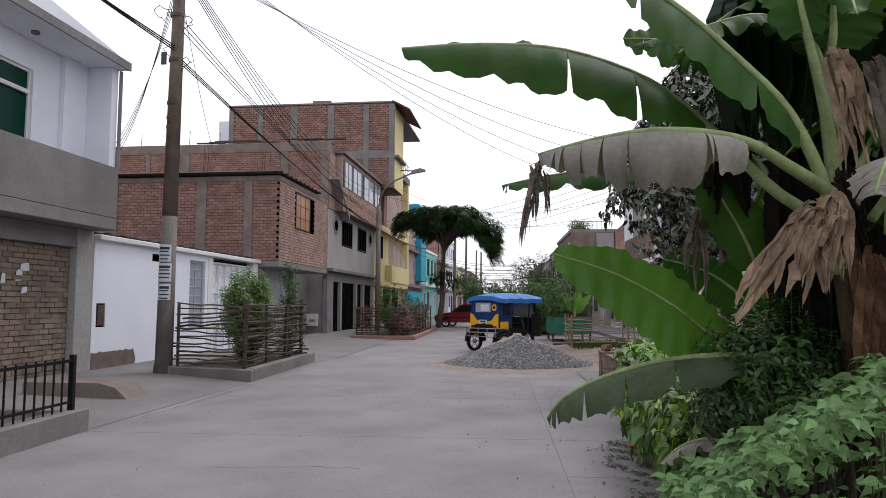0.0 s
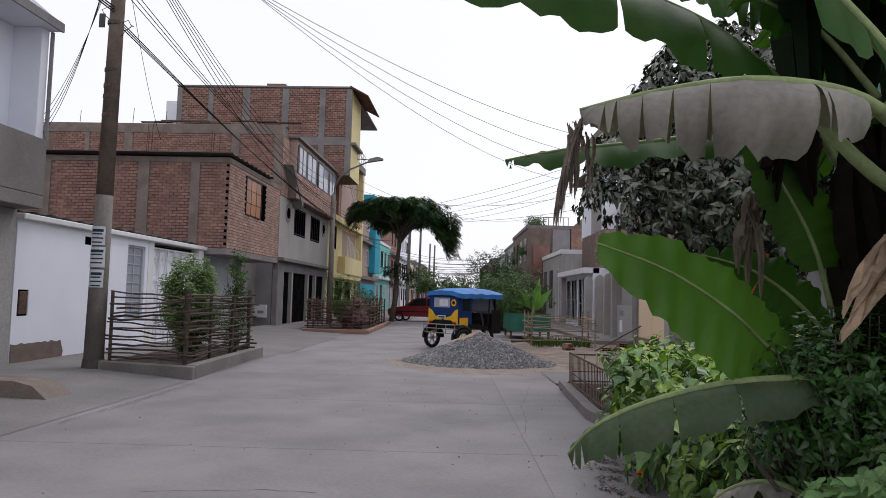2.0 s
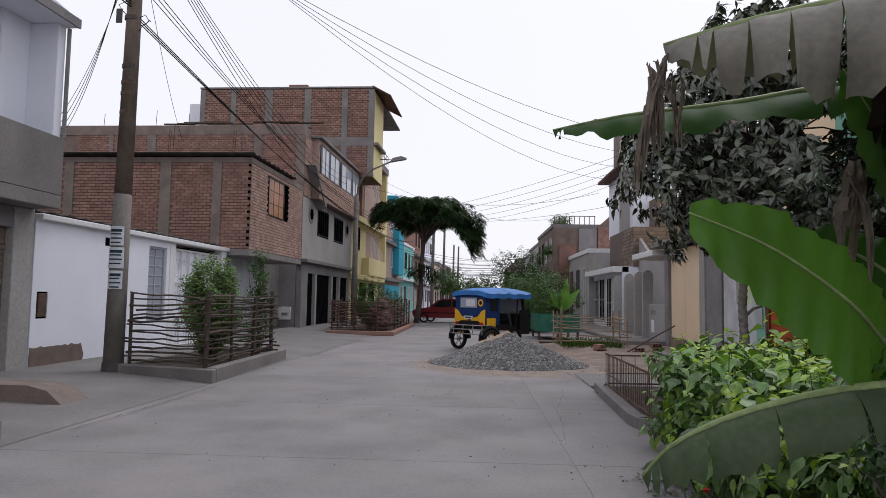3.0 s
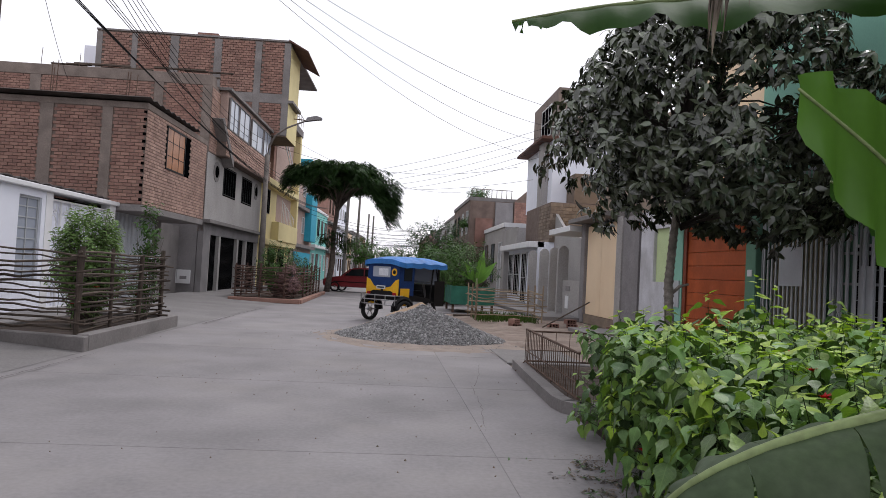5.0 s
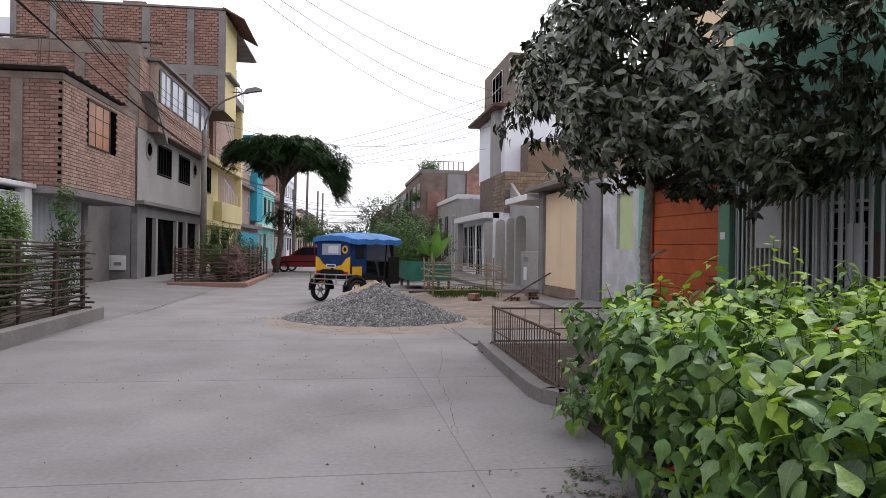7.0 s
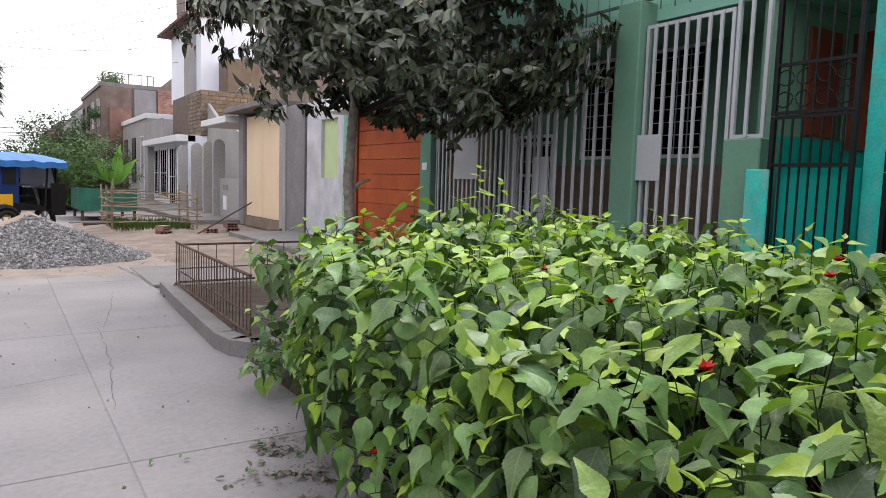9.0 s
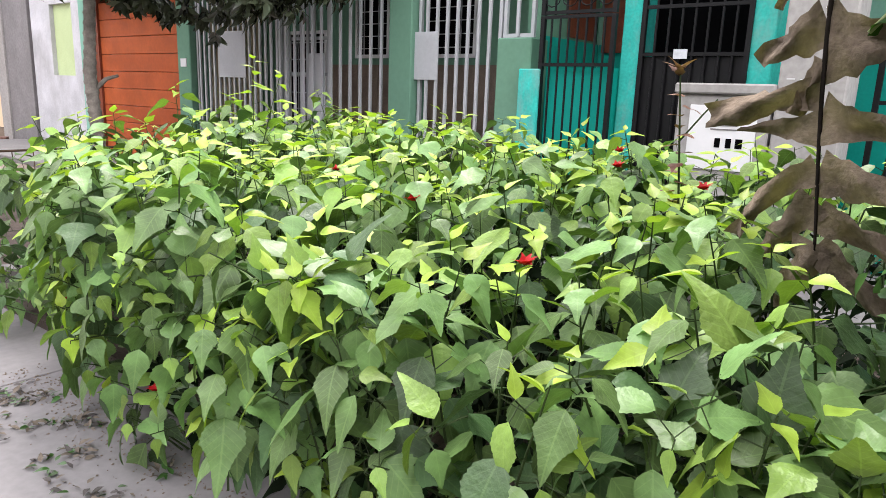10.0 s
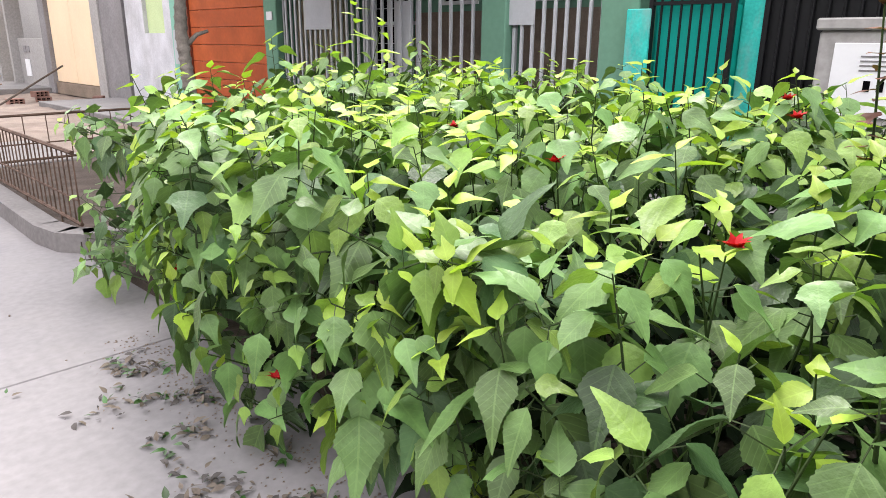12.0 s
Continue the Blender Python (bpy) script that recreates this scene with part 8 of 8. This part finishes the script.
def skirt(anchor, ends, wide, m, seed, label, strips=3, kink=0.02):
    """Dead leaf hanging in folded ragged strips from one point; ends: where the strips hang to."""
    r = random.Random(seed)
    A = Vector(anchor)
    bm = bmesh.new()
    for e in ends:
        for k in range(strips):
            B = Vector(e) + Vector((r.uniform(-1, 1), r.uniform(-1, 1), r.uniform(-1.6, 1.2))) * wide * 1.3
            side = Vector((1, r.uniform(-0.8, 0.8), 0)).normalized()
            n, prev = 11, None
            bow = r.uniform(-0.3, 1.0) * wide
            wk = r.uniform(0.45, 1.5)
            A = Vector(anchor) + Vector((r.uniform(-1, 1), r.uniform(-1, 1), r.uniform(-1, 1))) * 0.05
            ph = r.random() * 6
            for i in range(n + 1):
                t = i / n
                c = A.lerp(B, t) + UP * (0.16 * (A - B).length * math.sin(math.pi * t ** 0.7)) + side * (kink * math.sin(5 * t + ph)) + Vector((0, -bow * math.sin(math.pi * t), 0))
                w = wide * wk * (0.25 + 0.75 * math.sin(math.pi * min(1, t * 0.8 + 0.1))) * r.uniform(0.75, 1.15) * (1 - 0.7 * max(0, t - 0.75) / 0.25)
                row = [bm.verts.new(c + side * (w * q) + Vector((0, -1, 0)) * (w * r.uniform(0.3, 0.8) * (1 if j % 2 else -0.5)) + UP * r.uniform(-0.010, 0.010) * (1 + 3 * t)) for j, q in enumerate((-1, -0.45, 0.05, 0.5, 1))]
                if prev:
                    for j in range(4):
                        bm.faces.new((prev[j], row[j], row[j + 1], prev[j + 1]))
                prev = row
    return part("dead_leaf", bm, m, ban, label, smooth=False)


skirt((1.50, 3.42, 1.93), ((1.08, 3.3, 1.50), (1.20, 3.32, 1.56), (1.32, 3.3, 1.50), (1.44, 3.32, 1.62)), 0.040, M_DRY, 201, "brown dead banana leaf hanging in folds", 2)
skirt((1.58, 3.46, 1.98), ((1.42, 3.38, 1.66), (1.52, 3.36, 1.62)), 0.045, M_DRY, 202, "brown dead banana leaf hanging in folds", 4)
skirt((1.62, 3.46, 2.70), ((1.66, 3.44, 2.16), (1.72, 3.42, 2.20)), 0.05, M_DRY, 203, "pale brown dead leaf against the stalks", 3)
skirt((1.72, 3.46, 2.62), ((1.84, 3.42, 2.25), (1.80, 3.42, 2.12)), 0.035, M_DRYG, 204, "pale brown dead leaf against the stalks", 2)
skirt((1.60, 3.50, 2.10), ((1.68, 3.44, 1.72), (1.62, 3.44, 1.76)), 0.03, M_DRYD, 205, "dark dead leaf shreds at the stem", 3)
skirt((1.32, 4.25, 2.50), ((1.26, 4.25, 1.98), (1.36, 4.25, 2.05)), 0.06, M_DRYD, 206, "dead leaf coloured as shade behind the stalks", 3)
skirt((1.16, 4.25, 2.02), ((1.08, 4.2, 1.66), (1.14, 4.2, 1.58)), 0.03, M_DRYG, 207, "withered leaf hanging behind", 2)
# curtains of near-black leaves added as the shade at the back of the clump
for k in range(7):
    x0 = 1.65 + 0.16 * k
    skirt((x0, 4.25, 2.3 + 0.1 * (k % 3)), ((x0 - 0.05, 4.2, 1.0), (x0 + 0.08, 4.25, 1.25), (x0 + 0.03, 4.15, 0.6)), 0.10, M_DRYD, 210 + k, "near-black dead leaf added as shade in the clump", 3, 0.04)
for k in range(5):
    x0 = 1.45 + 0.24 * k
    skirt((x0, 4.35, 3.5), ((x0 - 0.05, 4.3, 2.3), (x0 + 0.1, 4.35, 2.5)), 0.11, M_BAND, 230 + k, "shredded green leaf coloured as shade in the clump", 3, 0.05)
skirt((1.80, 3.64, 1.75), ((1.72, 3.58, 1.05), (1.86, 3.6, 0.9), (1.80, 3.58, 0.7)), 0.045, mat("sheath_fibre", (0.17, 0.095, 0.055), 0.9, vary=0.45, scale=9, grain=40, bump=0.4, stain=(0.05, 0.03, 0.02), stain_scale=6, stain_amount=0.6), 221, "fibrous dead sheath on the stem", 3)
skirt((1.86, 3.66, 1.30), ((1.80, 3.6, 0.5), (1.94, 3.62, 0.4)), 0.045, M_DRY, 222, "fibrous dead sheath on the stem", 3)
skirt((0.14, 3.40, 2.14), ((0.05, 3.38, 1.80), (0.09, 3.42, 1.86), (0.13, 3.4, 1.90), (0.18, 3.42, 1.95)), 0.011, M_DRYG, 220, "dry frayed leaf end", 3, 0.012)


# large withered leaf hanging by the cement pillar, torn into flaps
def wither_rib(t):
    return Vector((2.22 - 0.04 * t, 4.76 - 0.055 * t + 0.012 * math.sin(4 * t), 1.84 - 0.92 * t))


wb = bmesh.new()
wr_ = random.Random(70)


def flap(t0, t1, sgn, length, angle, droop, end, wave=0.02, back=0.0):
    """One torn flap of the withered leaf, rooted on the midrib from t0 to t1."""
    n, m = 12, 5
    mid, w0 = wither_rib((t0 + t1) / 2), (wither_rib(t0) - wither_rib(t1)).length
    c, a, prev, ph = mid.copy(), angle, None, wr_.random() * 6
    for i in range(n + 1):
        u = i / n
        w = w0 * (1 - u) ** 1.8 + end * (1 - (1 - u) ** 1.8)
        nrm = Vector((0, -sgn * math.sin(a), math.cos(a)))
        row = []
        for j in range(m + 1):
            q = j / m - 0.5
            row.append(wb.verts.new(Vector(noise.noise_vector((c + nrm * q * w) * 22)) * 0.018 * min(1, 3 * u) + c + nrm * (q * w * (wr_.uniform(0.82, 1.12) if j in (0, m) else 1.0)) + Vector((-1, 0, 0)) * (wave * math.sin(6 * u + 5 * q + ph) * min(1, 3 * u) + 0.3 * w * (0.25 - q * q) * min(1, 2 * u) - back * u * u)))
        if prev:
            for j in range(m):
                wb.faces.new((prev[j], row[j], row[j + 1], prev[j + 1]))
        prev = row
        c = c + Vector((0, sgn * math.cos(a), math.sin(a))) * (0.98 * length / n)
        a = angle - droop * u ** 1.3


flap(0.02, 0.20, 1, 0.20, -0.7, 0.5, 0.02, 0.02)
flap(0.24, 0.38, 1, 0.19, -0.45, 0.3, 0.05, 0.03)
flap(0.38, 0.44, 1, 0.16, -1.1, 0.4, 0.035, 0.03)
flap(0.45, 0.55, 1, 0.30, -0.22, 0.1, 0.075, 0.035)
flap(0.55, 0.66, 1, 0.21, -0.05, -0.15, 0.012, 0.01)
flap(0.67, 0.76, 1, 0.30, -0.55, 0.9, 0.05, 0.03)
flap(0.75, 0.87, 1, 0.28, -0.9, 0.3, 0.03, 0.02)
flap(0.86, 1.0, 1, 0.22, -1.2, 0.3, 0.04, 0.03)
flap(0.04, 0.24, -1, 0.26, -0.05, 0.2, 0.07, 0.03)
flap(0.24, 0.50, -1, 0.28, 0.12, -0.2, 0.04, 0.03)
flap(0.50, 0.65, -1, 0.27, -0.12, 0.2, 0.04, 0.03)
flap(0.66, 0.80, -1, 0.27, -0.18, 0.2, 0.06, 0.02, -0.03)
flap(0.80, 0.90, -1, 0.27, -0.35, 0.2, 0.05, 0.02, -0.03)
flap(0.89, 1.0, -1, 0.24, -0.6, 0.2, 0.05, 0.02, -0.03)
wl_ = part("dead_leaf", wb, mat("weathered_banana_leaf", (0.235, 0.182, 0.14), 0.85, vary=0.6, scale=9, grain=60, bump=0.4, stain=(0.07, 0.05, 0.04), stain_scale=7, stain_amount=0.7, leaf=0.1), ban, "large withered brown leaf torn into flaps", smooth=True)
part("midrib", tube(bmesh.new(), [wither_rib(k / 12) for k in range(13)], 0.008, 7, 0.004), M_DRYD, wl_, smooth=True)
# young red-stemmed rose over the hedge
rs = bmesh.new()
tube(rs, [(2.75, 5.25, 0.7), (2.7, 5.27, 1.1), (2.68, 5.3, 1.48)], 0.006, 5, 0.003)
rose = thing("tall_rose", (2.75, 5.25, 0.7), "tall thorny rose stem with a fading bud", "rose")
part("stalk", rs, M_STEM, rose)
M_ROSEL = mat("reddish_rose_leaf", (0.20, 0.10, 0.075), 0.55, vary=0.35, scale=10, bump=0.1, per_piece=0.4, leaf=0.15)
part("bud", leaf_mesh("bud", [((2.68, 5.3, 1.46 - 0.02 * (k % 2)), frame_from((math.cos(a), math.sin(a), 0.6 + 0.3 * (k % 3)), UP), 0.07, 2, 0) for k, a in enumerate((0, 1.2, 2.4, 3.6, 4.8, 0.6, 2.0))], HIB), M_ROSEL, rose, "fading pinkish rose bud")
part("leaves", leaf_mesh("leaves", [((2.69, 5.28, 0.98 + 0.035 * i), frame_from((math.cos(2.4 * i), math.sin(2.4 * i), -0.1 + 0.3 * (i % 2)), UP), 0.075, i % 3, 0) for i in range(12)], HIB), M_ROSEL, rose, "reddish young rose leaves")
tube_b = tube(bmesh.new(), [(2.69, 5.28, 1.2), (2.74, 5.22, 1.3), (2.77, 5.18, 1.36)], 0.004, 5, 0.003)
part("side_shoot", tube_b, M_STEM, rose)

# ---------------- litter on the street ----------------
rnd = random.Random(19)
rows = []
for i in range(2600):
    y = rnd.uniform(3.4, 7.6)
    x = 1.28 - abs(rnd.gauss(0, 0.20))
    if noise.noise((x * 5.5, y * 5.5, 3)) < 0.05 + 0.5 * max(0, 1.0 - x):
        continue
    rows.append(((x, y, 0.006 + 0.012 * rnd.random()), frame_from((rnd.uniform(-1, 1), rnd.uniform(-1, 1), rnd.uniform(-0.1, 0.5)), UP, rnd.uniform(-0.7, 0.7)), rnd.uniform(0.015, 0.055), rnd.randrange(2), rnd.choice((0, 0, 1, 2))))
tagged(part("fallen_leaves", leaf_mesh("fallen_leaves", rows, SML), [M_DRYG, M_CRACK, M_DKBUSH]), "dry curled leaves scattered at the hedge foot", "litter", kind="stuff")
vv, ff = [], []
for i in range(210):
    if i < 70:
        x, y = -0.9 + rnd.gauss(0, 0.9), 11.6 + rnd.gauss(0, 1.5)
    else:
        x, y = rnd.uniform(-4.4, 1.4), rnd.uniform(2.5, 25)
    s = rnd.uniform(0.004, 0.014)
    k = len(vv)
    e = Euler((rnd.random() * 6, rnd.random() * 6, rnd.random() * 6)).to_matrix()
    for o in OCT:
        p = e @ Vector((o[0] * s, o[1] * s * 0.8, o[2] * s * 0.6))
        vv.append((x + p.x, y + p.y, p.z + s * 0.3))
    ff.extend([tuple(k + j for j in t) for t in OCTF])
for i in range(1500):                      # crumbs of soil along the hedge foot
    x, y = 1.38 - abs(rnd.gauss(0, 0.13)), rnd.uniform(3.4, 7.8)
    s = rnd.uniform(0.002, 0.007)
    k = len(vv)
    for o in OCT:
        vv.append((x + o[0] * s, y + o[1] * s * 0.8, o[2] * s * 0.6 + s * 0.3))
    ff.extend([tuple(k + j for j in t) for t in OCTF])
me = bpy.data.meshes.new("pebbles")
me.from_pydata(vv, [], ff)
tagged(part("pebbles", me, M_BRICKTAN), "small stones and crumbs scattered on the street", "pebbles", kind="stuff")


def crack(name, pts, w, seed, z=0.003, grp="street cracks"):
    r = random.Random(seed)
    P = []
    for (ax, ay), (bx, by) in zip(pts, pts[1:]):
        n = max(2, int(math.hypot(bx - ax, by - ay) / 0.12))
        for i in range(n):
            t = i / n
            P.append((ax + (bx - ax) * t + r.uniform(-0.014, 0.014), ay + (by - ay) * t + r.uniform(-0.014, 0.014)))
    P.append(pts[-1])
    bm = bmesh.new()
    prev = None
    for i, (x, y) in enumerate(P):
        q = P[min(i + 1, len(P) - 1)]
        o = P[max(i - 1, 0)]
        dx, dy = q[0] - o[0], q[1] - o[1]
        l = math.hypot(dx, dy) or 1
        ww = w * r.uniform(0.3, 1.2)
        row = (bm.verts.new((x - dy / l * ww, y + dx / l * ww, z)), bm.verts.new((x + dy / l * ww, y - dx / l * ww, z)))
        if prev:
            bm.faces.new((prev[0], prev[1], row[1], row[0]))
        prev = row
    ob = part(name, bm, M_CRACK)
    return tagged(ob, "thin dark crack in the concrete street", "crack", grp, kind="structure")


crack("crack", [(0.74, 10.9), (0.68, 9.6), (0.56, 8.5)], 0.0022, 1)
crack("crack", [(1.1, 12.9), (0.95, 11.8), (0.8, 11.0)], 0.002, 2)
crack("crack", [(-0.5, 9.1), (0.1, 9.3), (0.5, 9.4)], 0.0022, 4)
crack("crack", [(-2.6, 6.1), (-1.7, 6.25), (-1.3, 6.2)], 0.004, 5)
crack("crack", [(-4.6, 8.5), (-4.5, 10.0), (-4.45, 11.2), (-4.4, 12.4)], 0.007, 6, z=0.02)
crack("crack", [(-4.3, 17.6), (-4.25, 19.5), (-4.2, 21.5), (-4.1, 24)], 0.014, 7, z=0.02)
crack("crack", [(1.5, 15.3), (1.62, 14.0), (1.6, 13.3)], 0.008, 8, z=0.016)

# ---------------- street slabs, last ----------------
ys = [-14, -7.85, -4.75, -1.65, 1.45, 4.55, 6.08, 7.65, 10.75, 13.85, 16.95, 20.05, 23.0, 26.0]
xs = [(-5.2, 0.5185), (0.5215, 1.61)]
for x0, x1 in xs:
    for y0, y1 in zip(ys, ys[1:]):
        if x0 < 0 and y1 == 7.65:
            continue
        yy0 = 4.55 if (x0 < 0 and y1 == 7.65) else y0
        if x0 < 0 and y0 == 4.55:
            yy1 = 7.65
        else:
            yy1 = y1
        part("slab", boxes((x0, x1, yy0 + 0.004, yy1 - 0.004, -0.05, 0.0), bevel=0.004), M_ROAD, road)
